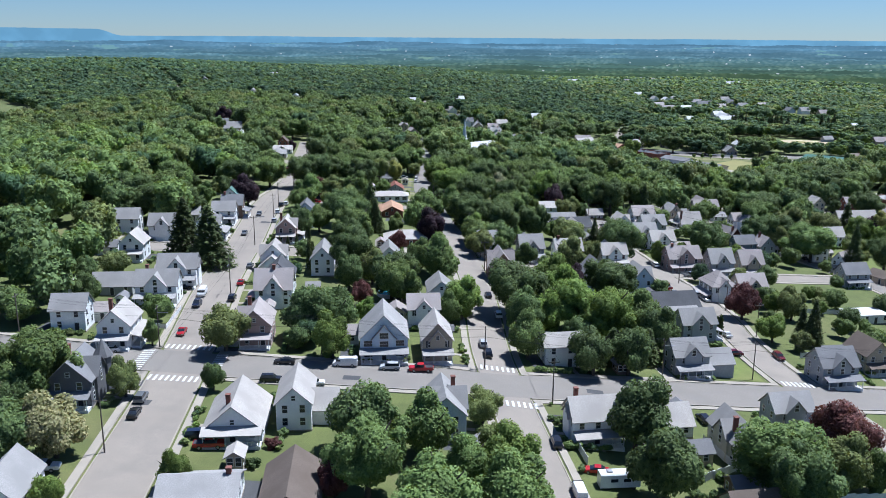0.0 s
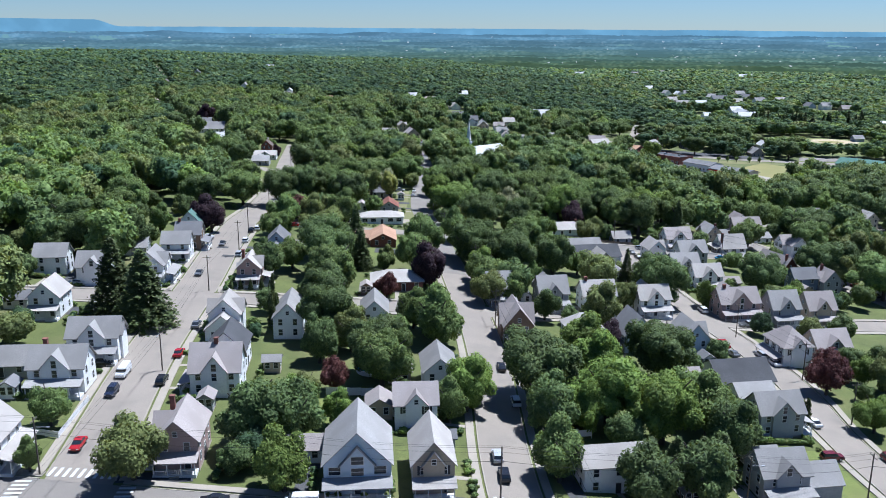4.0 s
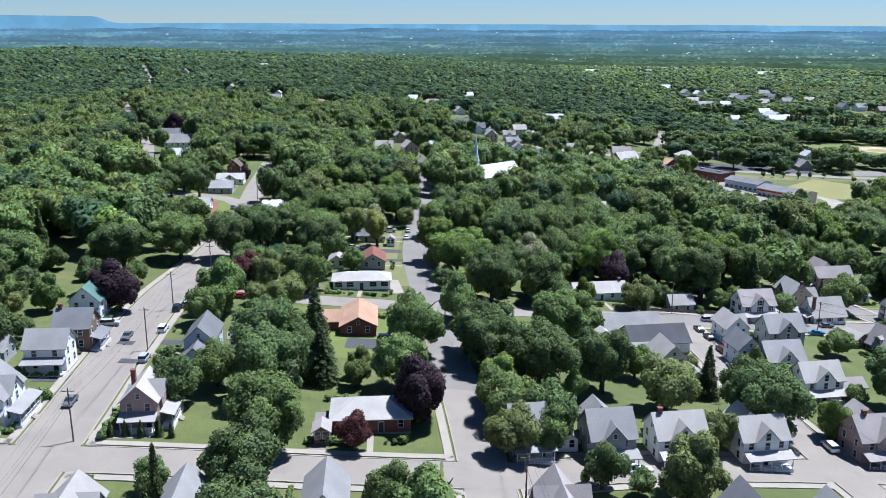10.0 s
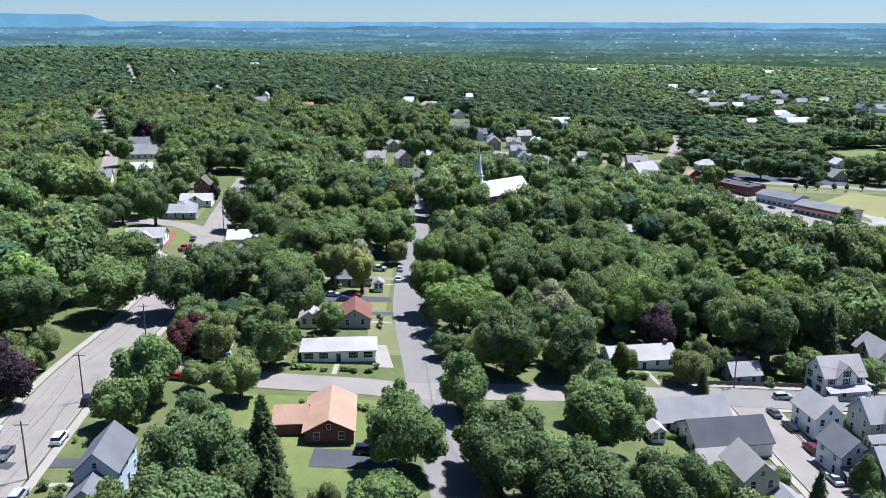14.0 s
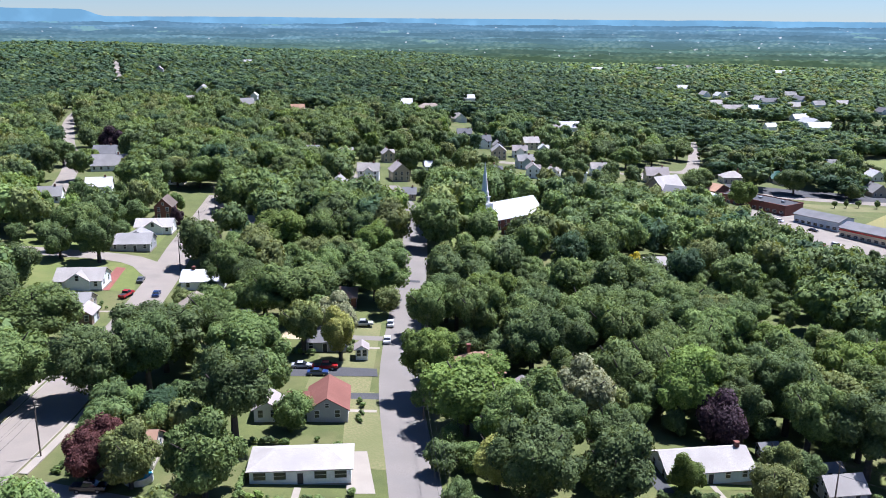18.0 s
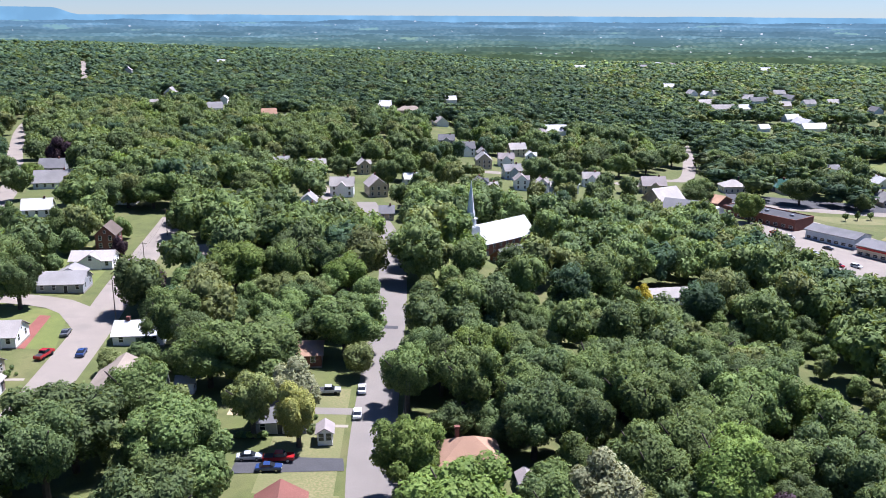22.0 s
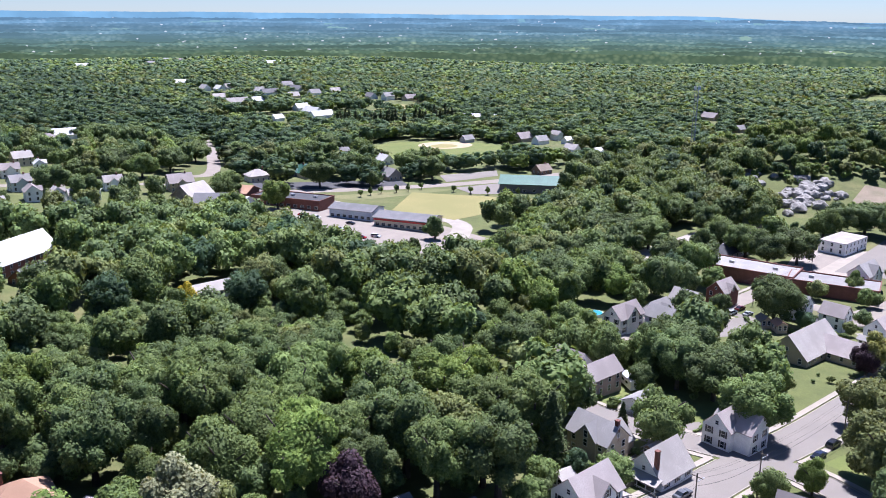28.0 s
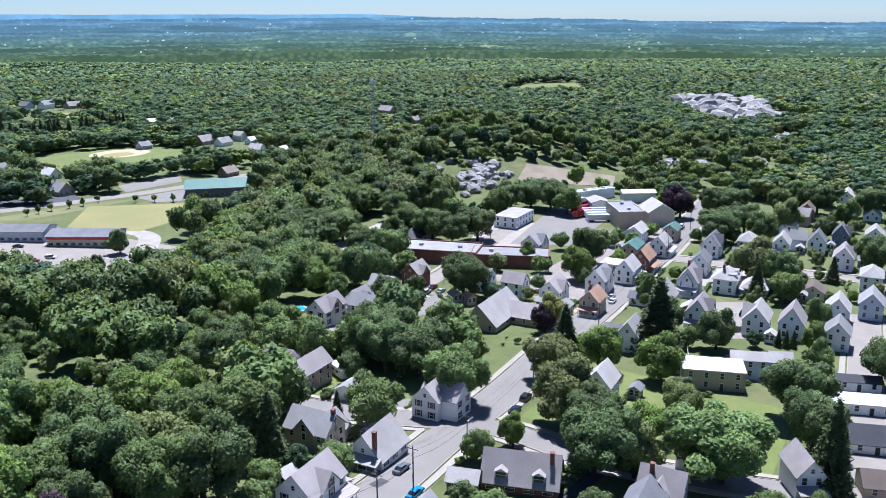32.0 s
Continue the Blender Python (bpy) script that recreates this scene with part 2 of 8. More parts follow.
def ground_z(x, y):
    """The height of the ground: a hilltop that falls away to the east and gently to the north, with low hills far off."""
    z = -0.05 * max(x, -160.0) if x < 0 else -25 * math.tanh(x / 190)
    z -= 9 * math.tanh(max(y - 330, 0) / 300) * (1 - 0.5 * math.tanh(max(x, 0) / 150))
    z += 27 * math.exp(-((x - 500) ** 2 + (y - 628) ** 2) / 6000)
    r = math.hypot(x, y - 300)
    if r > 700:
        z += ramp(700, 1800, r) * 16 * noise.noise((x * 0.0011, y * 0.0011, 3.1))
        west = ramp(250, 900, -x) * ramp(700, 1900, r)
        z += 17 * west
        z -= 45 * ramp(1950, 2300, r)
    return z


def part(name, bm, mat, parent, label=""):
    """Links a bmesh as one mesh object under a thing or a part."""
    me = bpy.data.meshes.new(name)
    bm.to_mesh(me)
    bm.free()
    return hang(name, me, parent, label, mat)


def hang(name, me, parent, label="", mat=None, m=None):
    for x in (mat if isinstance(mat, (list, tuple)) else [mat] if mat else []):
        me.materials.append(x)
    ob = new(name, me)
    ob.parent = parent
    if m is not None:
        ob.matrix_basis = m
    return tagged(ob, label) if label else ob


def raw(name, verts, faces, mats=(), index=None):
    me = bpy.data.meshes.new(name)
    me.from_pydata(verts, [], faces)
    for x in mats:
        me.materials.append(x)
    if index is not None:
        me.polygons.foreach_set("material_index", index)
    me.update()
    return me


def box(bm, x0, x1, y0, y1, z0, z1, m=None, mat=0):
    v = [bm.verts.new((x, y, z)) for x in (x0, x1) for y in (y0, y1) for z in (z0, z1)]
    for f in ((0, 1, 3, 2), (4, 6, 7, 5), (0, 4, 5, 1), (2, 3, 7, 6), (0, 2, 6, 4), (1, 5, 7, 3)):
        bm.faces.new([v[i] for i in f]).material_index = mat
    if m is not None:
        bmesh.ops.transform(bm, matrix=m, verts=v)
    return v


def prism(bm, section, x0, x1, m=None, mat=0):
    """A solid of a y-z outline drawn out along x."""
    a = [bm.verts.new((x0, y, z)) for y, z in section]
    b = [bm.verts.new((x1, y, z)) for y, z in section]
    fs = [bm.faces.new(a[::-1]), bm.faces.new(b)]
    for i in range(len(a)):
        j = (i + 1) % len(a)
        fs.append(bm.faces.new((a[i], a[j], b[j], b[i])))
    for f in fs:
        f.material_index = mat
    if m is not None:
        bmesh.ops.transform(bm, matrix=m, verts=a + b)


def tube(bm, x, y, z0, z1, r0, r1, n=8):
    lo = [bm.verts.new((x + r0 * math.cos(2 * math.pi * i / n), y + r0 * math.sin(2 * math.pi * i / n), z0)) for i in range(n)]
    hi = [bm.verts.new((x + r1 * math.cos(2 * math.pi * i / n), y + r1 * math.sin(2 * math.pi * i / n), z1)) for i in range(n)]
    for i in range(n):
        j = (i + 1) % n
        bm.faces.new((lo[i], lo[j], hi[j], hi[i]))
    bm.faces.new(hi)
    bm.faces.new(lo[::-1])


def empty(name, x, y, z=None, rot=0.0):
    ob = new(name)
    ob.empty_display_size = 0.5
    ob.matrix_basis = pose(x, y, ground_z(x, y) if z is None else z, 0, 0, rot)
    return ob


# ---- windows and doors, one mesh for each look ----
def window_mesh(w, h, shutter=False):
    """A sash window in the x-z plane, facing -y: one plate of frame, two panes set back, and shutters where it has them."""
    t, d = 0.09, 0.06
    xs = ([-w / 2 - t - 0.42] if shutter else []) + [-w / 2 - t, -w / 2, w / 2, w / 2 + t] + ([w / 2 + t + 0.42] if shutter else [])
    zs = [-t, 0, h / 2 - 0.03, h / 2 + 0.03, h, h + t]
    vs = [(x, -d, z) for x in xs for z in zs]
    n, fs, mi = len(zs), [], []
    k = 1 if shutter else 0
    for i in range(len(xs) - 1):
        for j in range(n - 1):
            q = [i * n + j, (i + 1) * n + j, (i + 1) * n + j + 1, i * n + j + 1]
            pane = i == 1 + k and j in (1, 3)
            if pane:
                b = len(vs)
                vs += [(vs[a][0], -0.02, vs[a][2]) for a in q]
                fs += [(q[a], q[(a + 1) % 4], b + (a + 1) % 4, b + a) for a in range(4)]
                mi += [0] * 4
                q = [b, b + 1, b + 2, b + 3]
            fs.append(q)
            mi.append(1 if pane else 2 if shutter and i in (0, len(xs) - 2) else 0)
    m = len(xs)
    rim = [i * n for i in range(m)] + [(m - 1) * n + j for j in range(1, n)] + [i * n + n - 1 for i in range(m - 2, -1, -1)] + list(range(n - 2, 0, -1))
    b = len(vs)
    vs += [(vs[a][0], 0.0, vs[a][2]) for a in rim]
    for a in range(len(rim)):
        c = (a + 1) % len(rim)
        fs.append((rim[c], rim[a], b + a, b + c))
        mi.append(0)
    return raw("window", vs, fs, [TRIM, GLASS, DARK_TRIM], mi)


WINDOW = {"plain": window_mesh(0.95, 1.5), "shutter": window_mesh(0.95, 1.5, True), "wide": window_mesh(2.0, 1.35), "small": window_mesh(0.7, 0.9)}
bm = bmesh.new()
box(bm, -0.62, 0.62, -0.05, 0.0, 0, 2.25)
box(bm, -0.48, 0.48, -0.08, 0.0, 0.02, 2.08, mat=1)
DOOR = bpy.data.meshes.new("door")
bm.to_mesh(DOOR)
bm.free()
for x in (TRIM, DARK_TRIM):
    DOOR.materials.append(x)
bm = bmesh.new()
box(bm, -1.3, 1.3, -0.05, 0.0, 0, 2.2)
for i in range(4):
    box(bm, -1.2, 1.2, -0.08, 0.0, 0.06 + 0.53 * i, 0.52 + 0.53 * i)
GARAGE_DOOR = bpy.data.meshes.new("garage_door")
bm.to_mesh(GARAGE_DOOR)
bm.free()
GARAGE_DOOR.materials.append(TRIM)

SIDES = {"S": (0, -1, 0), "N": (0, 1, 180), "W": (-1, 0, -90), "E": (1, 0, 90)}


def gable_roof(bm, l, w, z, rise, over=0.45, thick=0.16, x0=None, x1=None):
    """A gable roof with eaves, its ridge along x, with both gable overhangs."""
    x0 = -l / 2 - over if x0 is None else x0
    x1 = l / 2 + over if x1 is None else x1
    k = rise / (w / 2)
    e = w / 2 + over
    prism(bm, [(-e, z - k * over), (0, z + rise), (e, z - k * over), (e, z - k * over + thick), (0, z + rise + thick * 1.15), (-e, z - k * over + thick)], x0, x1)


def hip_roof(bm, l, w, z, rise, over=0.5, thick=0.16):
    a, b = l / 2 + over, w / 2 + over
    r = max((l - w) / 2, 0.05)
    v = [bm.verts.new(p) for p in ((-a, -b, z), (a, -b, z), (a, b, z), (-a, b, z), (-a, -b, z + thick), (a, -b, z + thick), (a, b, z + thick), (-a, b, z + thick), (-r, 0, z + rise), (r, 0, z + rise))]
    for f in ((3, 2, 1, 0), (0, 1, 5, 4), (1, 2, 6, 5), (2, 3, 7, 6), (3, 0, 4, 7), (4, 5, 9, 8), (5, 6, 9), (6, 7, 8, 9), (7, 4, 8)):
        bm.faces.new([v[i] for i in f])


HOUSES = []


def house(x, y, rot, l, w, floors=2, wall="white", roof="grey", style="gable", porch="", cross="", wing=None, chimney=None, dormer="", win="plain", pitch=0.42,
          label="", garage="", attic=True, z=None, name="house", category="house", skip=""):
    """A house: ridge along local x, length l, width w. porch, cross, dormer: the sides (S N E W) that have one; wing: (side, length, width, floors)."""
    if floors == 2 and style != "flat" and 8 <= w <= 10:
        l, w, pitch = 0.9 * l, 0.82 * w, pitch * 1.12       # narrow lots: slim houses with steep roofs
    root = empty(name, x, y, z if z is not None else min(ground_z(x, y), ground_z(x + 3, y), ground_z(x, y - 3)), rot)
    CLEAR.append((x, y, 0.55 * max(l, w)))
    if y > 380:
        d = math.hypot(x, y - 300)
        CLEAR.append((x - 0.65 * l * x / d, y - 0.65 * l * (y - 300) / d, 0.36 * l))     # open yard in front
    HOUSES.append((x, y, max(l, w), root))
    if math.hypot(x, y - 300) > 170 and y > 330:
        skip += ("NE" if x > 0 else "NW") if rot < 50 else ("ES" if x > 0 else "EN")       # the plain backs of far houses
    tagged(root, label or f"{wall} clapboard house with a {roof} shingle roof", category)
    h = 2.65 * floors + (0.45 if floors > 1 else 0.35)
    rise = pitch * w if style != "flat" else 0.0
    wm, rm = WALL[wall], ROOF[roof]
    bm = bmesh.new()
    if style == "gable":
        prism(bm, [(-w / 2, -2.5), (w / 2, -2.5), (w / 2, h), (0, h + rise), (-w / 2, h)], -l / 2, l / 2)
    else:
        box(bm, -l / 2, l / 2, -w / 2, w / 2, -2.5, h)
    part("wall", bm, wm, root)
    bm = bmesh.new()
    if style == "gable":
        gable_roof(bm, l, w, h, rise)
    elif style == "hip":
        hip_roof(bm, l, w, h, rise)
    else:
        box(bm, -l / 2 - 0.15, l / 2 + 0.15, -w / 2 - 0.15, w / 2 + 0.15, h, h + 0.22)
    part("roof", bm, rm, root)
    bm = bmesh.new()
    box(bm, -l / 2 - 0.06, l / 2 + 0.06, -w / 2 - 0.06, w / 2 + 0.06, -2.5, 0.3)
    part("foundation", bm, CONCRETE, root)
    for s in cross:
        dx, dy, turn = SIDES[s]
        m = pose(0, 0, 0, 0, 0, turn)
        half = w / 2 if s in "SN" else l / 2
        cw = min(0.5 * (l if s in "SN" else w), w * 0.8)
        cr = min(pitch * 1.15 * cw, rise * 0.95 if rise else 9)
        out = 0.5
        bm = bmesh.new()
        q = m @ pose(0, -half - out, 0, 0, 0, 90)
        prism(bm, [(-cw / 2, -0.2), (cw / 2, -0.2), (cw / 2, h), (0, h + cr), (-cw / 2, h)], 0, out + 0.5, q)
        part("gable_bay", bm, wm, root)
        bm = bmesh.new()
        gable_roof(bm, 0, cw, h + 0.02, cr, over=0.35, x0=-0.4, x1=half * 0.98 + out)
        bmesh.ops.transform(bm, matrix=q, verts=bm.verts[:])
        part("gable_roof", bm, rm, root)
        hang("window", WINDOW["small" if cw < 4.5 else win], root, m=m @ pose(0, -half - out, h + 0.1, 0, 0, 0))
    if wing:
        s, wl, ww, wf = wing
        dx, dy, turn = SIDES[s]
        wh = 2.75 * wf + 0.3
        half = w / 2 if s in "SN" else l / 2
        q = pose(0, 0, 0, 0, 0, turn) @ pose(0, -half - wl / 2 + 0.1, 0, 0, 0, 90)
        bm = bmesh.new()
        prism(bm, [(-ww / 2, -2.5), (ww / 2, -2.5), (ww / 2, wh), (0, wh + pitch * ww * 0.9), (-ww / 2, wh)], -wl / 2, wl / 2, q)
        part("wing", bm, wm, root)
        bm = bmesh.new()
        gable_roof(bm, wl, ww, wh + 0.01, pitch * ww * 0.9, over=0.35)
        bmesh.ops.transform(bm, matrix=q, verts=bm.verts[:])
        part("wing_roof", bm, rm, root)
        for u in (-ww / 4, ww / 4):
            for fl in range(wf):
                hang("window", WINDOW[win], root, m=pose(0, 0, 0, 0, 0, turn) @ pose(u, -half - wl + 0.1, 1.0 + 2.75 * fl))
    for s in porch:
        dx, dy, turn = SIDES[s]
        m = pose(0, 0, 0, 0, 0, turn)
        half, span = (w / 2, l) if s in "SN" else (l / 2, w)
        if s in cross:
            half += 0.5
        d = 2.3
        bm = bmesh.new()
        box(bm, -span / 2 + 0.1, span / 2 - 0.1, -half - d, -half - 0.02, -2.0, 0.55, m)
        part("porch_deck", bm, CONCRETE if wall == "brick" else TRIM, root)
        bm = bmesh.new()
        prism(bm, [(-half - d - 0.35, 2.75), (-half - 0.01, 3.5), (-half - 0.01, 3.68), (-half - d - 0.35, 2.92)], -span / 2 - 0.2, span / 2 + 0.2, m)
        part("porch_roof", bm, rm, root)
        n = max(3, round(span / 2.3) + 1)
        for i in range(n):
            u = -span / 2 + 0.3 + (span - 0.6) * i / (n - 1)
            bm = bmesh.new()
            box(bm, u - 0.08, u + 0.08, -half - d + 0.1, -half - d + 0.26, 0.5, 2.8, m)
            part("post", bm, TRIM, root)
        bm = bmesh.new()
        box(bm, -span / 2 + 0.3, span / 2 - 0.3, -half - d + 0.13, -half - d + 0.2, 1.32, 1.42, m)
        box(bm, -span / 2 + 0.3, span / 2 - 0.3, -half - d + 0.13, -half - d + 0.2, 0.66, 0.72, m)
        k = -span / 2 + 0.45
        while k < span / 2 - 0.4:
            box(bm, k, k + 0.06, -half - d + 0.14, -half - d + 0.19, 0.7, 1.35, m)
            k += 0.3
        part("railing", bm, TRIM, root)
        bm = bmesh.new()
        u = -half - d
        lo = [(u, -1.0), (u - 0.9, -1.0), (u - 0.9, 0.04), (u - 0.6, 0.04), (u - 0.6, 0.22), (u - 0.3, 0.22), (u - 0.3, 0.4), (u, 0.4)]
        prism(bm, lo, -0.8, 0.8, m)
        part("steps", bm, CONCRETE, root)
    for s in "SNWE":
        turn = SIDES[s][2]
        if s in skip or math.cos(radians(rot + turn)) < -0.8 and y > 215:
            continue                      # the plain back wall
        half, span = (w / 2, l) if s in "SN" else (l / 2, w)
        m = pose(0, 0, 0, 0, 0, turn)
        n = max(2, round(span / 3.7))
        for fl in range(floors):
            for i in range(n):
                u = -span / 2 + span * (i + 0.5) / n
                if (s in cross and abs(u) < 0.3 * span and fl == 0 and s not in porch) or (wing and wing[0] == s and abs(u) < wing[2] / 2 + 0.4):
                    continue
                off = 0.5 if s in cross and abs(u) < 0.25 * (l if s in "SN" else w) else 0.0
                if fl == 0 and i == n // 2 and s == (porch[:1] or "S"):
                    hang("door", DOOR, root, m=m @ pose(u, -half - off, 0.5 if porch else 0.3))
                    continue
                if garage == s and fl == 0:
                    continue
                hang("window", WINDOW[win], root, m=m @ pose(u, -half - off, (1.05 if fl == 0 else 0.85) + 2.75 * fl + 0.25))
        if style == "gable" and attic and s in "WE" and rise > 2.2:
            hang("window", WINDOW["small"], root, m=m @ pose(0, -half, h + 0.25 * rise - 0.2))
    if garage:
        turn = SIDES[garage][2]
        half, span = (w / 2, l) if garage in "SN" else (l / 2, w)
        n = max(1, int(span / 3.2))
        for i in range(n):
            hang("garage_door", GARAGE_DOOR, root, m=pose(0, 0, 0, 0, 0, turn) @ pose(-span / 2 + span * (i + 0.5) / n, -half, 0.02))
    for s in dormer:
        turn = SIDES[s][2]
        m = pose(0, 0, 0, 0, 0, turn)
        for u in ((-l / 4, l / 4) if l > 10 else (0,)):
            bm = bmesh.new()
            q = m @ pose(u, -w / 2 + 0.5, h + 0.25, 0, 0, 90)
            prism(bm, [(-1.1, -0.2), (1.1, -0.2), (1.1, 1.75), (0, 2.4), (-1.1, 1.75)], 0, w / 3.2, q)
            part("dormer", bm, WALL["white"] if wall == "brick" else wm, root)
            bm = bmesh.new()
            gable_roof(bm, 0, 2.2, 1.77, 0.66, over=0.25, thick=0.1, x0=-0.25, x1=w / 3)
            bmesh.ops.transform(bm, matrix=q, verts=bm.verts[:])
            part("dormer_roof", bm, rm, root)
            hang("window", WINDOW["wide" if l > 12 else "small"], root, m=m @ pose(u, -w / 2 + 0.5, h + 0.62))
    if chimney:
        cx, cy = chimney
        top = h + rise + 1.1
        bm = bmesh.new()
        box(bm, cx - 0.4, cx + 0.4, cy - 0.4, cy + 0.4, max(h - 0.5, 0), top - 0.2)
        box(bm, cx - 0.48, cx + 0.48, cy - 0.48, cy + 0.48, top - 0.2, top)
        part("chimney", bm, BRICK, root, "red brick chimney")
    return root


# ---- trees ----
def crown_mesh(name, mat, seed, rx=1.0, rz=0.85, lobes=20, leaves=2400, size=0.11, fill=True, small=0.2, big=0.42):
    """A crown of unit radius: leaves on the outsides of many lobes, over an uneven dark inside."""
    v, f, nor = crown_data(seed, rx, rz, lobes, leaves, size, fill, small, big)
    return leaf_mesh(name, v, f, nor, [mat])


def leaf_mesh(name, v, f, nor, mats, index=None):
    """A mesh of triangles whose leaves shade with the round of the bough that they sit on."""
    me = bpy.data.meshes.new(name)
    me.vertices.add(len(v))
    me.vertices.foreach_set("co", v.astype(np.float32).ravel())
    me.loops.add(3 * len(f))
    me.loops.foreach_set("vertex_index", f.astype(np.int32).ravel())
    me.polygons.add(len(f))
    me.polygons.foreach_set("loop_start", np.arange(0, 3 * len(f), 3, dtype=np.int32))
    for x in mats:
        me.materials.append(x)
    if index is not None:
        me.polygons.foreach_set("material_index", index.astype(np.int32))
    me.update(calc_edges=True)
    at = me.attributes.new("custom_normal", "FLOAT_VECTOR", "POINT")
    at.data.foreach_set("vector", nor.astype(np.float32).ravel())
    return me


def crown_data(seed, rx, rz, lobes, leaves, size, fill, small=0.2, big=0.42, keep=0.3):
    soft = keep
    g = np.random.default_rng(seed)
    cs, rs = [], []
    lean = g.uniform(-0.12, 0.12, 3)
    for i in range(lobes):
        while True:
            p = g.uniform(-1, 1, 3)
            if (p ** 2).sum() < 1:
                break
        p = p / max(np.linalg.norm(p), 0.2) * g.uniform(0.3, 0.86)
        p[2] = abs(p[2]) * 1.05 - 0.16 if g.random() < 0.5 else p[2] * 0.85
        cs.append((p + lean) * (rx, rx, rz))
        rs.append(g.uniform(small, big) * (1.15 - 0.35 * np.linalg.norm(p)))
    cs.append(np.zeros(3))
    rs.append(0.62 * min(rx, rz))
    cs, rs = np.array(cs), np.array(rs)
    share = rs ** 2 / (rs ** 2).sum()
    pts, nor = [], []
    for c, r, s in zip(cs, rs, share):
        n = max(6, int(leaves * s * 1.9))
        d = g.normal(size=(n, 3))
        d /= np.linalg.norm(d, axis=1)[:, None]
        q = c + d * r * g.uniform(0.84, 1.18, (n, 1))
        keep = np.ones(n, bool)
        for c2, r2 in zip(cs, rs):
            keep &= ((q - c2) ** 2).sum(1) > (0.80 * r2) ** 2
        keep &= q[:, 2] > -0.75 * rz
        pts.append(q[keep])
        nor.append(d[keep])
    pts, nor = np.concatenate(pts), np.concatenate(nor)
    if len(pts) > leaves:
        pick = g.choice(len(pts), leaves, replace=False)
        pts, nor = pts[pick], nor[pick]
    v, f, nv = leaf_cards(g, pts, nor, size, soft)
    if fill:
        bm = bmesh.new()
        ins = []
        for c, r in zip(cs, rs):
            k = bmesh.ops.create_icosphere(bm, subdivisions=1, radius=r * 0.84, matrix=Matrix.Translation(c.tolist()))
            ins += [(np.array(p.co[:]) - c) / (0.84 * r) for p in k["verts"]]
        iv = np.array([p.co[:] for p in bm.verts])
        iv += g.normal(size=iv.shape) * 0.03
        fi = [[p.index + len(v) for p in fa.verts] for fa in bm.faces]
        bm.free()
        v, f, nv = np.concatenate([v, iv]), np.concatenate([f, np.array(fi)]), np.concatenate([nv, np.array(ins)])
    return v, f, nv


def leaf_cards(g, pts, nor, size, keep=0.5):
    """A leaf at each point, tilted at random about the way outwards. Its shading follows the bough as much as the leaf."""
    n = len(pts)
    w = nor * 0.75 + np.array((0, 0, 0.55)) + g.normal(size=(n, 3)) * 0.5
    w /= np.linalg.norm(w, axis=1)[:, None]
    u = np.cross(w, g.normal(size=(n, 3)))
    u /= np.linalg.norm(u, axis=1)[:, None]
    t = np.cross(w, u)
    s = size * g.uniform(0.55, 1.4, (n, 1))
    v = np.stack([pts + u * s * 1.15, pts - u * s * 0.6 + t * s * 0.85, pts - u * s * 0.6 - t * s * 0.85], 1).reshape(-1, 3)
    f = np.arange(n)[:, None] * 3 + np.arange(3)
    m = nor * keep + w * (1 - keep)
    m /= np.linalg.norm(m, axis=1)[:, None]
    return v, f, np.repeat(m, 3, axis=0)


def conifer_mesh(name, mat, seed, leaves=8500, size=0.024, top=0.06, power=0.9, drop=0.35):
    """A spruce of height 1 and radius about 0.26: tiers of drooping boughs."""
    g = np.random.default_rng(seed)
    pts, nor = [], []
    for i in range(26):
        z = 0.06 + 0.92 * (i / 25) ** 0.9
        r = 0.27 * (1 - z) ** power + 0.012
        k = max(5, int(16 * (1 - z) + 4))
        for j in range(k):
            a = 2 * math.pi * (j + g.uniform(-0.4, 0.4)) / k
            rr = r * g.uniform(0.72, 1.15)
            m = max(3, int(leaves * r / (26 * k * 0.13)))
            s = g.uniform(0.25, 1, m) ** 0.6
            p = np.stack([np.cos(a) * rr * s, np.sin(a) * rr * s, z - drop * rr * s ** 2], 1) + g.normal(size=(m, 3)) * 0.012
            pts.append(p)
            nor.append(np.tile((math.cos(a) * 0.5, math.sin(a) * 0.5, 0.8), (m, 1)))
    pts, nor = np.concatenate(pts), np.concatenate(nor)
    v, f, _ = leaf_cards(g, pts, nor, size * 0.6)
    bm = bmesh.new()
    tube(bm, 0, 0, 0.04, 0.9, 0.19, 0.02, 9)
    iv = [p.co[:] for p in bm.verts]
    fi = [[p.index + len(v) for p in fa.verts] for fa in bm.faces]
    bm.free()
    return raw(name, v.tolist() + [tuple(p) for p in iv], f.tolist() + fi, [mat])


def trunk_mesh(seed):
    """A tapered trunk with four limbs, for a tree of height 1."""
    g = random.Random(seed)
    bm = bmesh.new()
    tube(bm, 0, 0, -0.08, 0.42, 0.035, 0.022, 7)
    for i in range(4):
        a = i * 1.57 + g.uniform(-0.5, 0.5)
        n0 = len(bm.verts)
        tube(bm, 0, 0, 0, 0.42, 0.017, 0.006, 5)
        bm.verts.ensure_lookup_table()
        m = Matrix.Translation((0, 0, 0.3 + 0.05 * i)) @ Euler((0, g.uniform(0.5, 0.85), a)).to_matrix().to_4x4()
        bmesh.ops.transform(bm, matrix=m, verts=bm.verts[n0:])
    me = bpy.data.meshes.new("trunk")
    bm.to_mesh(me)
    bm.free()
    me.materials.append(BARK)
    return me


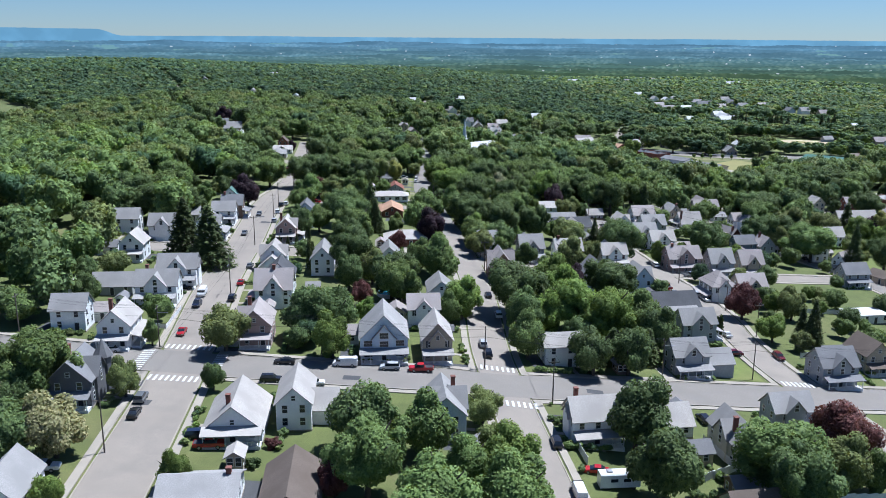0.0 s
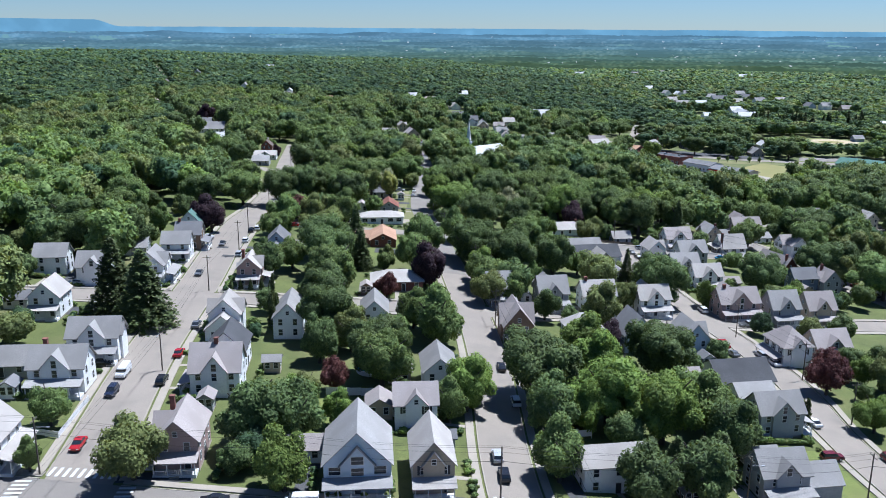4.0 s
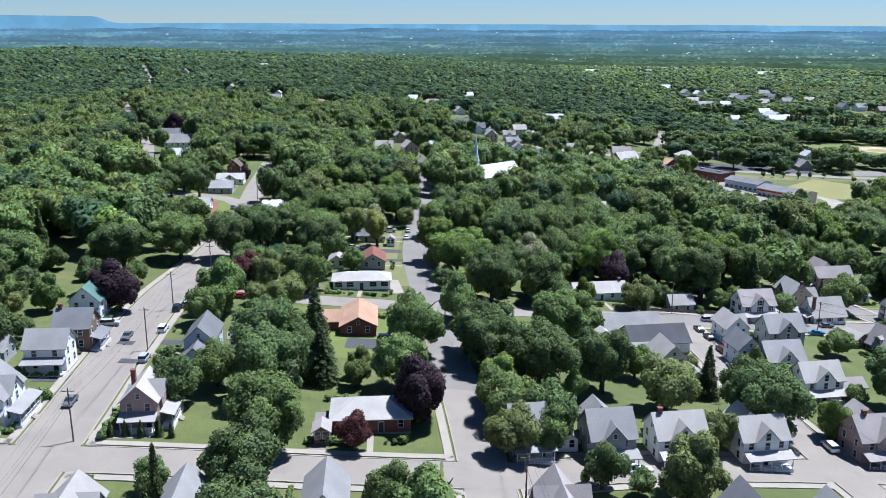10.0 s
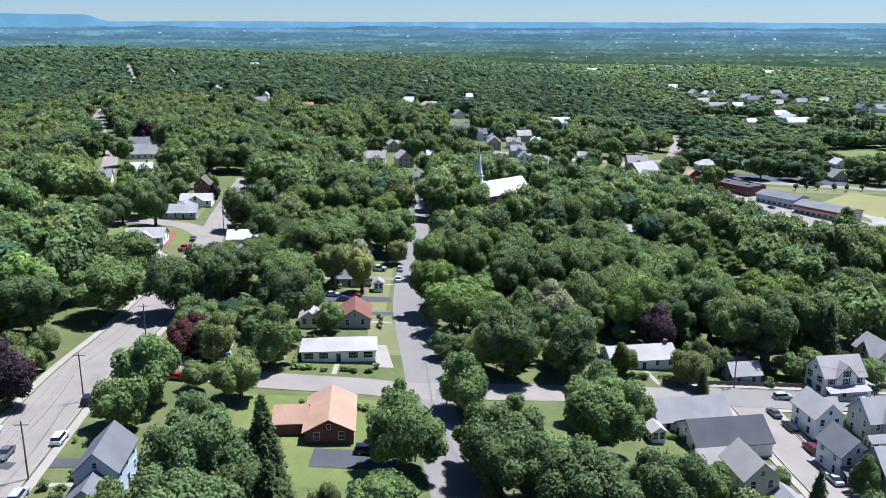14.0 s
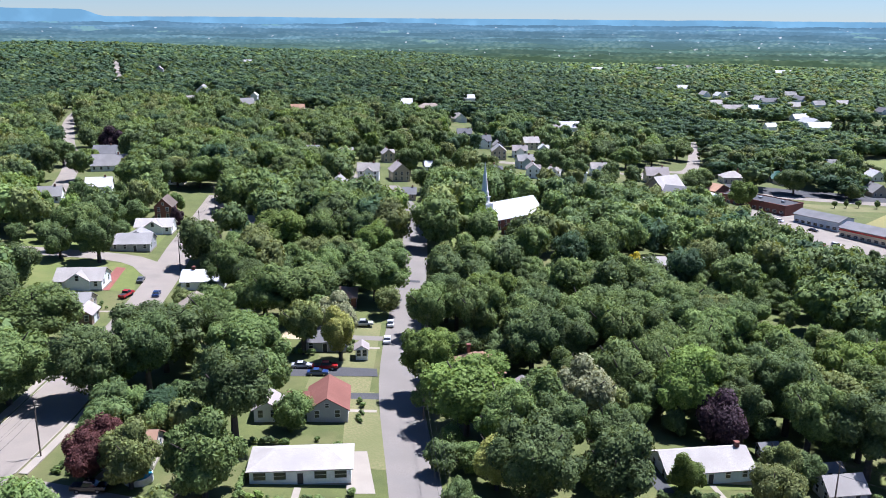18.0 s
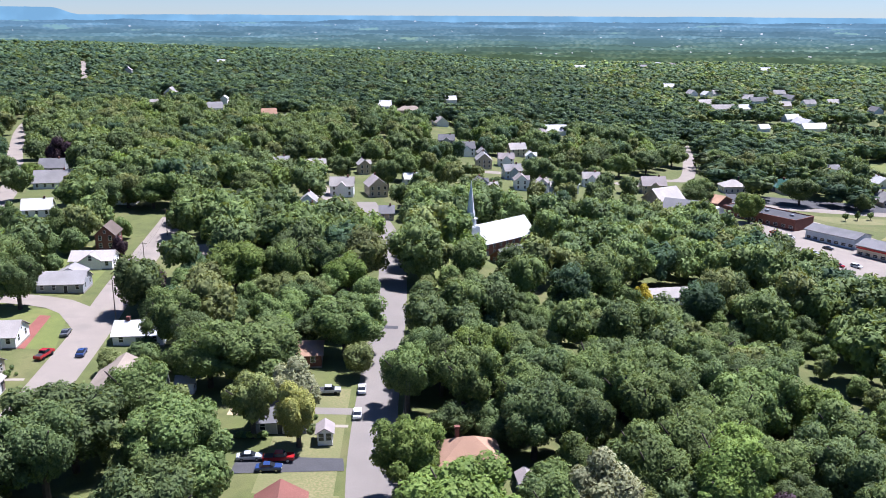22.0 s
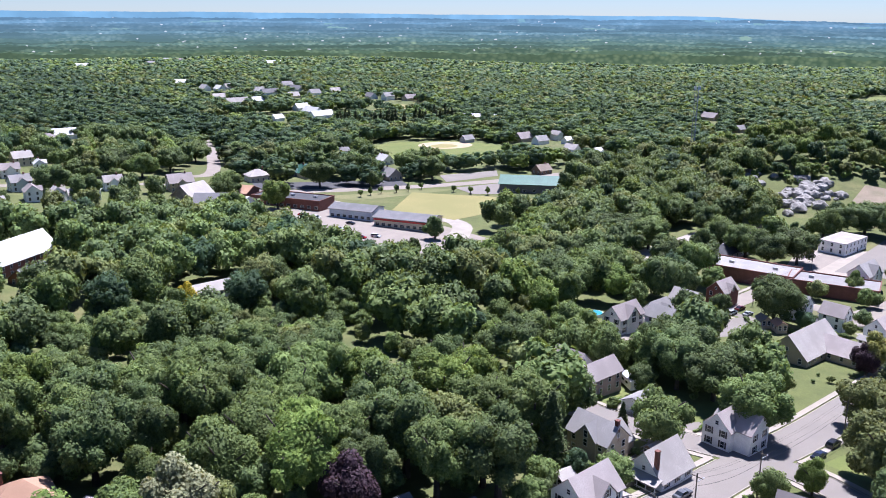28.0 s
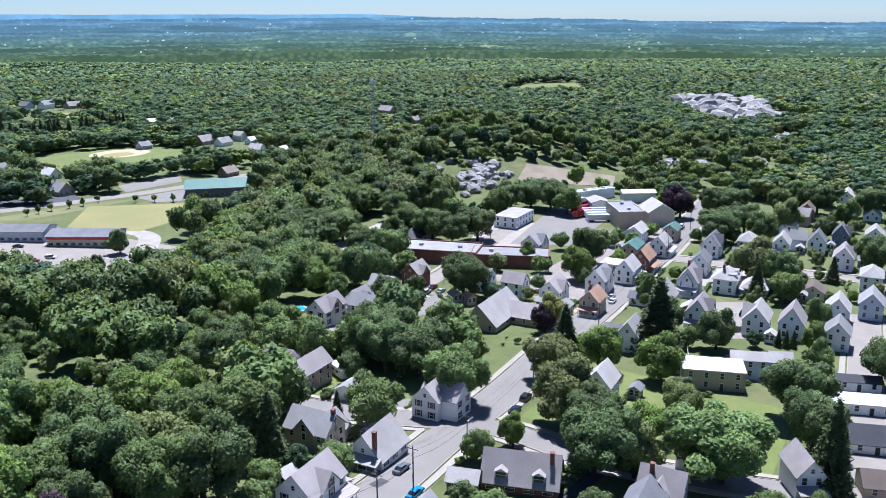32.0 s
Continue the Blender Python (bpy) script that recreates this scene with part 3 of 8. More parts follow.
TRUNKS = [trunk_mesh(i) for i in range(3)]
CROWN = {}
for kind in ("green", "dark", "light", "olive", "purple", "red", "willow", "cream", "silver", "yellow"):
    some = 3 if kind in ("green", "dark") else 2 if kind in ("light", "olive") else 1
    CROWN[kind] = [crown_mesh("crown", LEAF[kind], 17 * i + len(kind) * 131, rz=(0.95, 0.82, 1.08)[i % 3], lobes=(20, 27, 16)[i % 3], leaves=8000, size=0.042) for i in range(some)]
BIG = {k: [crown_mesh("crown", LEAF[k], 60 + i + 7 * len(k), rz=(0.9, 0.8)[i], lobes=46, leaves=13000, size=0.030, small=0.14, big=0.30) for i in range(2)] for k in ("green", "dark", "light")}
SPRUCE = [conifer_mesh("crown", LEAF["needle"], i + 5) for i in range(2)]
COLUMN = conifer_mesh("crown", LEAF["needle"], 40, leaves=900, size=0.075, power=0.35, drop=-0.6)
BUSHES = {k: crown_mesh("foliage", LEAF[k], 900 + len(k), rz=0.75, lobes=9, leaves=1300, size=0.10) for k in ("green", "dark", "light", "red", "olive", "yellow")}
TREE_NAMES = dict(green="leafy green maple tree in full summer leaf", dark="dark green broadleaf tree with a dense crown", light="bright green broadleaf tree in sunlight", olive="olive green broadleaf tree with open foliage",
                  purple="purple-leaved beech with a dense dark crown", red="red-leaved maple with a rounded crown", willow="yellow-green willow with hanging foliage", cream="broadleaf tree covered in cream blossom",
                  silver="silvery grey-green broadleaf tree", yellow="golden yellow ornamental tree")
pick = random.Random(11)


def tree(x, y, h=13.0, r=5.0, kind="green"):
    """A broadleaf tree: tapered trunk with limbs, and a crown of radius r."""
    root = empty("tree", x, y, None, pick.uniform(0, 360))
    CLEAR.append((x, y, 0.6 * r))
    tagged(root, TREE_NAMES[kind], "tree")
    s = h
    hang("trunk", TRUNKS[pick.randrange(3)], root, m=Matrix.Diagonal((s * 1.1, s * 1.1, s, 1)))
    k = BIG[kind] if r > 6.6 and kind in BIG else CROWN[kind]
    rz = min(h * 0.52, r * 1.5)
    hang("crown", k[pick.randrange(len(k))], root, m=Matrix.Translation((0, 0, h - rz * 1.0)) @ pose(0, 0, 0, 0, 0, pick.uniform(0, 360)) @ Matrix.Diagonal((r * 1.12, r * pick.uniform(1.0, 1.15), rz, 1)))
    return root


def wood_tree(x, y, h, r, kind):
    """A tree inside a wood: its trunk with the crown on it."""
    root = new("tree", TRUNKS[pick.randrange(3)])
    root.matrix_basis = pose(x, y, ground_z(x, y), 0, 0, pick.uniform(0, 360)) @ Matrix.Diagonal((h * 1.1, h * 1.1, h, 1))
    tagged(root, TREE_NAMES[kind], "tree", "trees of the wood")
    k = BIG[kind] if kind in BIG else CROWN[kind]
    rz = min(h * 0.56, r * 1.3)
    hang("crown", k[pick.randrange(len(k))], root, m=Matrix.Translation((0, 0, (h - rz) / h)) @ Matrix.Diagonal((r * 1.1 / (h * 1.1), r * 1.1 / (h * 1.1), rz / h, 1)))
    return root


def spruce(x, y, h=16.0, r=4.0):
    root = empty("spruce_tree", x, y, None, pick.uniform(0, 360))
    CLEAR.append((x, y, 0.6 * r))
    tagged(root, "tall dark green spruce with drooping boughs", "tree")
    hang("trunk", TRUNKS[0], root, m=Matrix.Diagonal((h * 0.8, h * 0.8, h * 0.6, 1)))
    hang("crown", SPRUCE[pick.randrange(2)], root, m=Matrix.Diagonal((1.3 * r / 0.27, 1.3 * r / 0.27, h, 1)))
    return root


def column(x, y, h=6.0, r=0.9):
    root = empty("arborvitae", x, y, None, pick.uniform(0, 360))
    tagged(root, "narrow dark green arborvitae clipped to a column", "tree")
    hang("foliage", COLUMN, root, m=Matrix.Diagonal((r / 0.27, r / 0.27, h, 1)))
    return root


def bush(x, y, r=1.2, kind="green"):
    me = BUSHES[kind]
    ob = new("bush", me)
    ob.matrix_basis = Matrix.Translation((x, y, ground_z(x, y) + 0.5 * r)) @ pose(0, 0, 0, 0, 0, pick.uniform(0, 360)) @ Matrix.Diagonal((r, r, r, 1))
    return tagged(ob, {"red": "rounded red-leaved garden bush", "yellow": "golden yellow garden bush"}.get(kind, "rounded green garden bush in a front yard"), "bush")


# ---- vehicles ----
CAR_SHAPE = {
    # length, width, lower body outline (x, z) and cabin outline, wheel radius
    "sedan": (4.75, 1.82, [(-2.37, 0.35), (2.37, 0.35), (2.37, 0.72), (2.2, 0.86), (1.0, 0.98), (-1.55, 1.0), (-2.3, 0.98), (-2.37, 0.8)], [(-1.75, 0.98), (1.15, 0.96), (0.3, 1.42), (-0.95, 1.44)], 0.33),
    "suv": (4.65, 1.88, [(-2.32, 0.4), (2.32, 0.4), (2.32, 0.85), (2.15, 1.0), (1.1, 1.08), (-2.25, 1.1), (-2.32, 0.9)], [(-2.2, 1.08), (1.2, 1.06), (0.55, 1.68), (-1.95, 1.72)], 0.37),
    "pickup": (5.7, 1.98, [(-2.85, 0.5), (2.85, 0.5), (2.85, 1.0), (2.7, 1.15), (1.35, 1.2), (-2.85, 1.2)], [(-0.85, 1.18), (1.5, 1.16), (0.85, 1.85), (-0.7, 1.88)], 0.41),
    "van": (5.6, 2.0, [(-2.8, 0.4), (2.8, 0.4), (2.8, 0.95), (2.6, 1.2), (1.9, 1.3), (-2.8, 1.3)], [(-2.78, 1.28), (2.0, 1.26), (1.3, 2.1), (-2.75, 2.15)], 0.37),
}
CAR_LABEL = dict(sedan="{} saloon car parked at the kerb", suv="{} sport utility car parked on the street", pickup="{} pickup truck parked on the street", van="{} panel van parked at the kerb")
CAR_MADE = {}


def car(x, y, rot, kind="sedan", colour="white", label=""):
    far = math.hypot(x, y - 300) > 150 and y > 330
    if (kind, colour, far) in CAR_MADE:
        ob = copy_thing(CAR_MADE[kind, colour, far], pose(x, y, ground_z(x, y) + 0.12, 0, 0, rot))
        return tagged(ob, label) if label else ob
    L, W, low, cab, wr = CAR_SHAPE[kind]
    root = empty({"sedan": "car", "suv": "car", "pickup": "pickup_truck", "van": "van"}[kind], x, y, ground_z(x, y) + 0.12, rot)
    tagged(root, label or CAR_LABEL[kind].format(colour.replace("bright", "bright ")), {"pickup": "truck", "van": "van"}.get(kind, "car"))
    paint = CAR[colour]

    def slab(outline, w0, w1, inset=0.0):
        bm = bmesh.new()
        zs = [z for _, z in outline]
        lo, hi = min(zs), max(zs)
        rows = []
        for s in (-1, 1):
            rows.append([bm.verts.new((px, s * (w0 + (w1 - w0) * (pz - lo) / (hi - lo)) / 2, pz)) for px, pz in outline])
        n = len(outline)
        bm.faces.new(rows[0])
        bm.faces.new(rows[1][::-1])
        for i in range(n):
            j = (i + 1) % n
            bm.faces.new((rows[0][j], rows[0][i], rows[1][i], rows[1][j]))
        bmesh.ops.recalc_face_normals(bm, faces=bm.faces)
        bmesh.ops.bevel(bm, geom=bm.edges[:], offset=0.07, segments=2, affect="EDGES")
        return bm

    body = part("body", slab(low, W, W * 0.95), paint, root)
    if kind == "van":
        part("upper_body", slab(cab, W * 0.96, W * 0.84), paint, root)
        bm = bmesh.new()
        box(bm, 1.05, 1.95, -W * 0.485, W * 0.485, 1.42, 1.85)
        part("windscreen", bm, GLASS, root)
    else:
        part("glasshouse", slab(cab, W * 0.92, W * 0.74), GLASS, root, "dark tinted windows")
        xs = sorted(c[0] for c in cab)
        bm = bmesh.new()
        zt = max(z for _, z in cab)
        box(bm, xs[1] + 0.02, xs[2] - 0.02, -W * 0.385, W * 0.385, zt - 0.05, zt + 0.025)
        bmesh.ops.bevel(bm, geom=bm.edges[:], offset=0.02, segments=1, affect="EDGES")
        part("roof", bm, paint, root)
    if kind == "pickup":
        bm = bmesh.new()
        box(bm, -2.7, -0.95, -0.8, 0.8, 1.15, 1.215)
        part("bed", bm, DARK_TRIM, root, "black truck bed")
    for sx in (-1, 1):
        for sy in (-1, 1):
            bm = bmesh.new()
            bmesh.ops.create_cone(bm, cap_ends=True, segments=14, radius1=wr, radius2=wr, depth=0.22, matrix=pose(sx * L * 0.29, sy * (W / 2 - 0.1), wr, 90))
            wheel = part("wheel", bm, RUBBER, root)
            if far:
                continue
            bm = bmesh.new()
            bmesh.ops.create_cone(bm, cap_ends=True, segments=10, radius1=wr * 0.6, radius2=wr * 0.6, depth=0.24, matrix=pose(sx * L * 0.29, sy * (W / 2 - 0.1), wr, 90))
            part("rim", bm, RIM, wheel)
    for sy in (() if far else (-1, 1)):
        bm = bmesh.new()
        box(bm, L / 2 - 0.08, L / 2 + 0.01, sy * W * 0.36 - 0.18, sy * W * 0.36 + 0.18, low[2][1] - 0.12, low[2][1] + 0.02)
        part("headlight", bm, LAMP, root)
    CAR_MADE[kind, colour, far] = root
    return root


# ---- poles, wires, signs ----
def utility_pole(x, y, rot=0.0, h=10.5, lamp=False):
    root = empty("utility_pole", x, y, None, rot)
    tagged(root, "weathered wooden utility pole with a crossarm", "utility pole")
    bm = bmesh.new()
    tube(bm, 0, 0, -0.3, h, 0.16, 0.11, 8)
    part("pole", bm, TIMBER, root)
    bm = bmesh.new()
    box(bm, -1.2, 1.2, -0.06, 0.06, h - 0.75, h - 0.62)
    part("crossarm", bm, TIMBER, root)
    if y < 300:
        for u in (-1.1, 0.5, 1.1):
            bm = bmesh.new()
            tube(bm, u, 0, h - 0.62, h - 0.4, 0.05, 0.04, 6)
            part("insulator", bm, STEEL, root)
    if lamp:
        bm = bmesh.new()
        box(bm, -0.05, 0.05, -2.0, 0, h - 1.9, h - 1.82)
        box(bm, -0.12, 0.12, -2.5, -1.9, h - 1.95, h - 1.8)
        part("lamp_arm", bm, STEEL, root)
    return root


def wire(a, b, sag=0.8, r=0.016):
    """A cable between two points, with its sag."""
    cu = bpy.data.curves.new("cable", "CURVE")
    cu.dimensions, cu.bevel_depth, cu.bevel_resolution = "3D", r, 0
    sp = cu.splines.new("POLY")
    sp.points.add(10)
    for i in range(11):
        k = i / 10
        sp.points[i].co = (*[a[j] + (b[j] - a[j]) * k for j in range(2)], a[2] + (b[2] - a[2]) * k - sag * 4 * k * (1 - k), 1)
    cu.materials.append(RUBBER)
    ob = new("cable", cu)
    return tagged(ob, "thin black overhead cable between utility poles", "cable", kind="structure")


def pole_line(*pts, rot=0.0, lamp=()):
    tops = []
    for i, (x, y) in enumerate(pts):
        utility_pole(x, y, rot, lamp=i in lamp)
        tops.append((x, y, ground_z(x, y) + 10.1))
    c, s = math.cos(radians(rot)), math.sin(radians(rot))
    for p, q in zip(tops, tops[1:]):
        for u in (-1.1, 0.5, 1.1):
            wire((p[0] + u * c, p[1] + u * s, p[2]), (q[0] + u * c, q[1] + u * s, q[2]))
        wire((p[0], p[1], p[2] - 2.2), (q[0], q[1], q[2] - 2.2), 1.0, 0.03)


# ---- ground pieces ----
def smooth_line(pts, step=6.0):
    """Points every few metres along a soft curve through the given ones."""
    out = []
    p = [np.array(q, float) for q in pts]
    p = [2 * p[0] - p[1]] + p + [2 * p[-1] - p[-2]]
    for a, b, c, d in zip(p, p[1:], p[2:], p[3:]):
        n = max(1, int(np.linalg.norm(c - b) / step))
        for i in range(n):
            t = i / n
            out.append(0.5 * ((2 * b) + (c - a) * t + (2 * a - 5 * b + 4 * c - d) * t * t + (3 * b - a - 3 * c + d) * t ** 3))
    return out + [p[-2]]


def near_road(x, y, own, more):
    for key, (pts, half) in FINE.items():
        if key != own:
            for p in pts:
                if (p[0] - x) ** 2 + (p[1] - y) ** 2 < (half + more) ** 2:
                    return True
    return False


FINE = {}


def ribbon(name, pts, half, lift, mat, label="", offset=0.0, thick=0.0, cat="road", own=None):
    """A strip of ground of that half width along a curve; with thick, a raised slab with kerb faces."""
    line = smooth_line(pts, 2.0 if own else 6.0)
    vs, fs = [], []
    cols = [-half, -half / 3, half / 3, half] if not thick else [-half, -half, half, half]
    for i, p in enumerate(line):
        d = line[min(i + 1, len(line) - 1)] - line[max(i - 1, 0)]
        d /= np.linalg.norm(d)
        n = np.array((d[1], -d[0]))
        for j, c in enumerate(cols):
            q = p + n * (c + offset)
            low = thick and j in (0, 3)
            vs.append((q[0], q[1], ground_z(q[0], q[1]) + lift - (thick if low else 0)))
    for i in range(len(line) - 1):
        mid = [(vs[4 * i][k] + vs[4 * i + 7][k]) / 2 for k in (0, 1)]
        if own and near_road(mid[0], mid[1], own, 0.8):
            continue
        for j in range(3):
            a = 4 * i + j
            fs.append((a, a + 1, a + 5, a + 4))
    ob = new(name, raw(name, vs, fs, [mat]))
    return tagged(ob, label, cat, kind="structure")


def plot(name, corners, lift, mat, label, cat="lawn", cell=8.0):
    """A patch of ground with the given four corners, laid over the slope."""
    a, b, c, d = [np.array(p, float) for p in corners]
    n = max(2, int(max(np.linalg.norm(b - a), np.linalg.norm(c - d)) / cell))
    m = max(2, int(max(np.linalg.norm(d - a), np.linalg.norm(c - b)) / cell))
    vs, fs = [], []
    for i in range(n + 1):
        for j in range(m + 1):
            p = (a + (b - a) * i / n) * (1 - j / m) + (d + (c - d) * i / n) * j / m
            vs.append((p[0], p[1], ground_z(p[0], p[1]) + lift))
    for i in range(n):
        for j in range(m):
            k = i * (m + 1) + j
            fs.append((k, k + m + 1, k + m + 2, k + 1))
    ob = new(name, raw(name, vs, fs, [mat]))
    return tagged(ob, label, cat, kind="structure")


def disc(name, x, y, rx, ry, rot, lift, mat, label, cat="lawn", n=28):
    vs, fs = [(x, y, ground_z(x, y) + lift)], []
    c, s = math.cos(radians(rot)), math.sin(radians(rot))
    for k in (0.5, 1.0):
        for i in range(n):
            a = 2 * math.pi * i / n
            u, v = rx * k * math.cos(a), ry * k * math.sin(a)
            px, py = x + u * c - v * s, y + u * s + v * c
            vs.append((px, py, ground_z(px, py) + lift))
    for i in range(n):
        j = (i + 1) % n
        fs += [(0, 1 + i, 1 + j), (1 + i, 1 + n + i, 1 + n + j, 1 + j)]
    ob = new(name, raw(name, vs, fs, [mat]))
    return tagged(ob, label, cat, kind="structure")


# ---- ground ----
def lines(a, b, step, grow, end0, end1):
    mid = np.arange(a, b + 0.1, step).tolist()
    lo, hi, s = [], [], step
    while (lo[-1] if lo else a) > end0:
        s *= grow
        lo.append((lo[-1] if lo else a) - s)
    s = step
    while (hi[-1] if hi else b) < end1:
        s *= grow
        hi.append((hi[-1] if hi else b) + s)
    return lo[::-1] + mid + hi


gx, gy = lines(-300, 480, 6, 1.12, -4300, 4300), lines(30, 780, 6, 1.12, -900, 4500)
vs = [(x, y, ground_z(x, y)) for x in gx for y in gy]
n = len(gy)
fs = [(i * n + j, (i + 1) * n + j, (i + 1) * n + j + 1, i * n + j + 1) for i in range(len(gx) - 1) for j in range(n - 1)]
ground = tagged(new("ground", raw("ground", vs, fs, [GRASS])), "grassy ground of the town with worn dry patches", "ground", kind="structure")

CLEAR = []           # x, y, radius of what trees keep clear of


def keep_clear(pts, r):
    for p in smooth_line(pts, 5.0):
        CLEAR.append((p[0], p[1], r))


def street(name, pts, half, mat, label, walks=(1, -1), walk_at=1.5, lift=0.09):
    ribbon(name, pts, half, lift, mat, label)
    for s in walks:
        ribbon("pavement", pts, 0.8, 0.20, CONCRETE, "pale concrete pavement with a kerb", s * (half + walk_at), 0.2, "pavement", name)
        ribbon("kerb", pts, 0.12, 0.19, CONCRETE, "concrete kerb along the street", s * (half + 0.12), 0.2, "kerb", name)
    keep_clear(pts, half + 1.5)


LONG = [(-26, -240), (-38, -80), (-46, 40), (-52, 110), (-58, 176), (-66, 237), (-70, 290), (-74, 330), (-78, 375), (-78, 410), (-80, 450), (-86, 503), (-93, 550), (-99, 600), (-104, 640)]
MAIN = [(-420, 214), (-300, 202), (-190, 190), (-98, 181), (-60, 178), (-14, 176), (13, 177), (47, 184), (84, 191), (110, 196), (170, 204), (260, 220), (400, 246), (560, 276)]
CENTRE = [(42, -240), (32, -60), (24, 60), (20, 120), (15, 168), (12, 200), (11, 250), (8, 285), (4, 320), (-1, 355), (-6, 395), (-11, 440), (-12, 494), (-12, 550), (-16, 620), (-30, 690)]
SECOND = [(-260, 264), (-130, 276), (-76, 281), (-50, 282.5), (-15, 283), (9, 285), (36, 294), (62, 300), (96, 306), (150, 318), (210, 330), (300, 346)]
THIRD = [(-70, 384), (-44, 379), (-18, 378), (-4, 377), (24, 384), (58, 392), (88, 397), (112, 400), (140, 405), (170, 409), (215, 417), (261, 423), (313, 431), (352, 436), (403, 445), (480, 458)]
EAST = [(130, -40), (112, 80), (100, 150), (90, 200), (87, 230), (88, 255), (85, 280), (79, 306), (73, 345), (70, 390)]
CROSS = [(125, 470), (137, 428), (150, 400), (150, 375), (156, 350), (163, 330), (170, 300), (178, 250), (184, 208)]
NORTH = [(160, 480), (189, 484), (215, 486), (238, 489), (262, 494), (300, 503), (345, 515)]
UPPER = [(-175, 533), (-136, 531), (-103, 527), (-88, 510)]
FAR_WEST = [(-170, 620), (-190, 680), (-210, 730), (-250, 816), (-310, 970), (-405, 1309), (-564, 1724)]
AVENUE = [(334, 440), (338, 415), (341, 385), (345, 364), (350, 335), (354, 300)]
LINK = [(261, 423), (270, 450), (263, 494)]
ROADS = dict(road_long=(LONG, 5.6), road_main=(MAIN, 6.3), road_centre=(CENTRE, 4.6), road_second=(SECOND, 4.4), road_third=(THIRD, 5.2), road_east=(EAST, 4.4), road_cross=(CROSS, 4.2), road_north=(NORTH, 3.8), road_link=(LINK, 4.0), road_avenue=(AVENUE, 3.8))
FINE.update({k: (smooth_line(p, 2.0), w) for k, (p, w) in ROADS.items()})
street("road_long", LONG[:11], 5.6, PALE_ROAD, "worn grey asphalt residential street", lift=0.09)
street("road_main", MAIN, 6.3, ASPHALT, "grey asphalt main street with parked cars", lift=0.13)
street("road_centre", CENTRE[:9], 4.6, PALE_ROAD, "worn asphalt street between houses and trees", lift=0.075)
ribbon("road_centre_north", CENTRE[8:], 4.6, 0.065, ASPHALT, "asphalt street running north under trees")
keep_clear(CENTRE[8:], 2.6)
street("road_second", SECOND, 4.4, PALE_ROAD, "worn pale asphalt side street", lift=0.1)
street("road_third", THIRD[5:], 5.2, ASPHALT, "grey asphalt street lined with parked cars", lift=0.12)
ribbon("road_third_west", THIRD[:6], 4.4, 0.11, PALE_ROAD, "pale asphalt side street")
keep_clear(THIRD[:6], 6.0)
street("road_east", EAST, 4.4, PALE_ROAD, "worn pale asphalt side street", lift=0.08)
street("road_cross", CROSS, 4.2, ASPHALT, "asphalt side street in tree shade", lift=0.085)
street("road_north", NORTH, 3.8, PALE_ROAD, "narrow asphalt street with parked cars", walks=(-1,))
ribbon("road_upper", UPPER, 4.4, 0.09, PALE_ROAD, "pale asphalt residential street")
ribbon("road_long_north", LONG[10:], 4.8, 0.10, PALE_ROAD, "pale asphalt residential street")
ribbon("road_far_west", FAR_WEST, 4.2, 0.12, PALE_ROAD, "distant straight road through woods")
street("road_avenue", AVENUE, 3.8, PALE_ROAD, "pale asphalt side street between house rows", lift=0.1)
ribbon("road_link", LINK, 4.0, 0.11, PALE_ROAD, "short asphalt link street")
for r, w in ((UPPER, 7), (LONG[10:], 6), (FAR_WEST, 4.6), (LINK, 6), (NORTH, 6)):
    keep_clear(r, w)

# ---- distance: far ridges under a hazy sky ----
def ridge(name, r, base, top, rough, trees, seed, mat, label, n=2200):
    """A long rise of land at one distance, with a line of treetops along it."""
    vs, fs = [], []
    for i in range(n + 1):
        az = radians(-46 + 144 * i / n)
        c, s = math.sin(az), math.cos(az)
        z = top(math.degrees(az)) + rough * (noise.noise((az * 7, seed, 0)) + 0.5 * noise.noise((az * 26, seed, 4)))
        z += trees * (noise.noise((az * r / 26, seed, 8)) + 0.7 * noise.noise((az * r / 9, seed, 2)))
        vs += [(r * 0.97 * c, 300 + r * 0.97 * s, base), (r * c, 300 + r * s, z), (r * 1.03 * c, 300 + r * 1.03 * s, base)]
    for i in range(n):
        a = 3 * i
        fs += [(a, a + 3, a + 4, a + 1), (a + 1, a + 4, a + 5, a + 2)]
    return tagged(new(name, raw(name, vs, fs, [mat])), label, "hills", kind="structure")


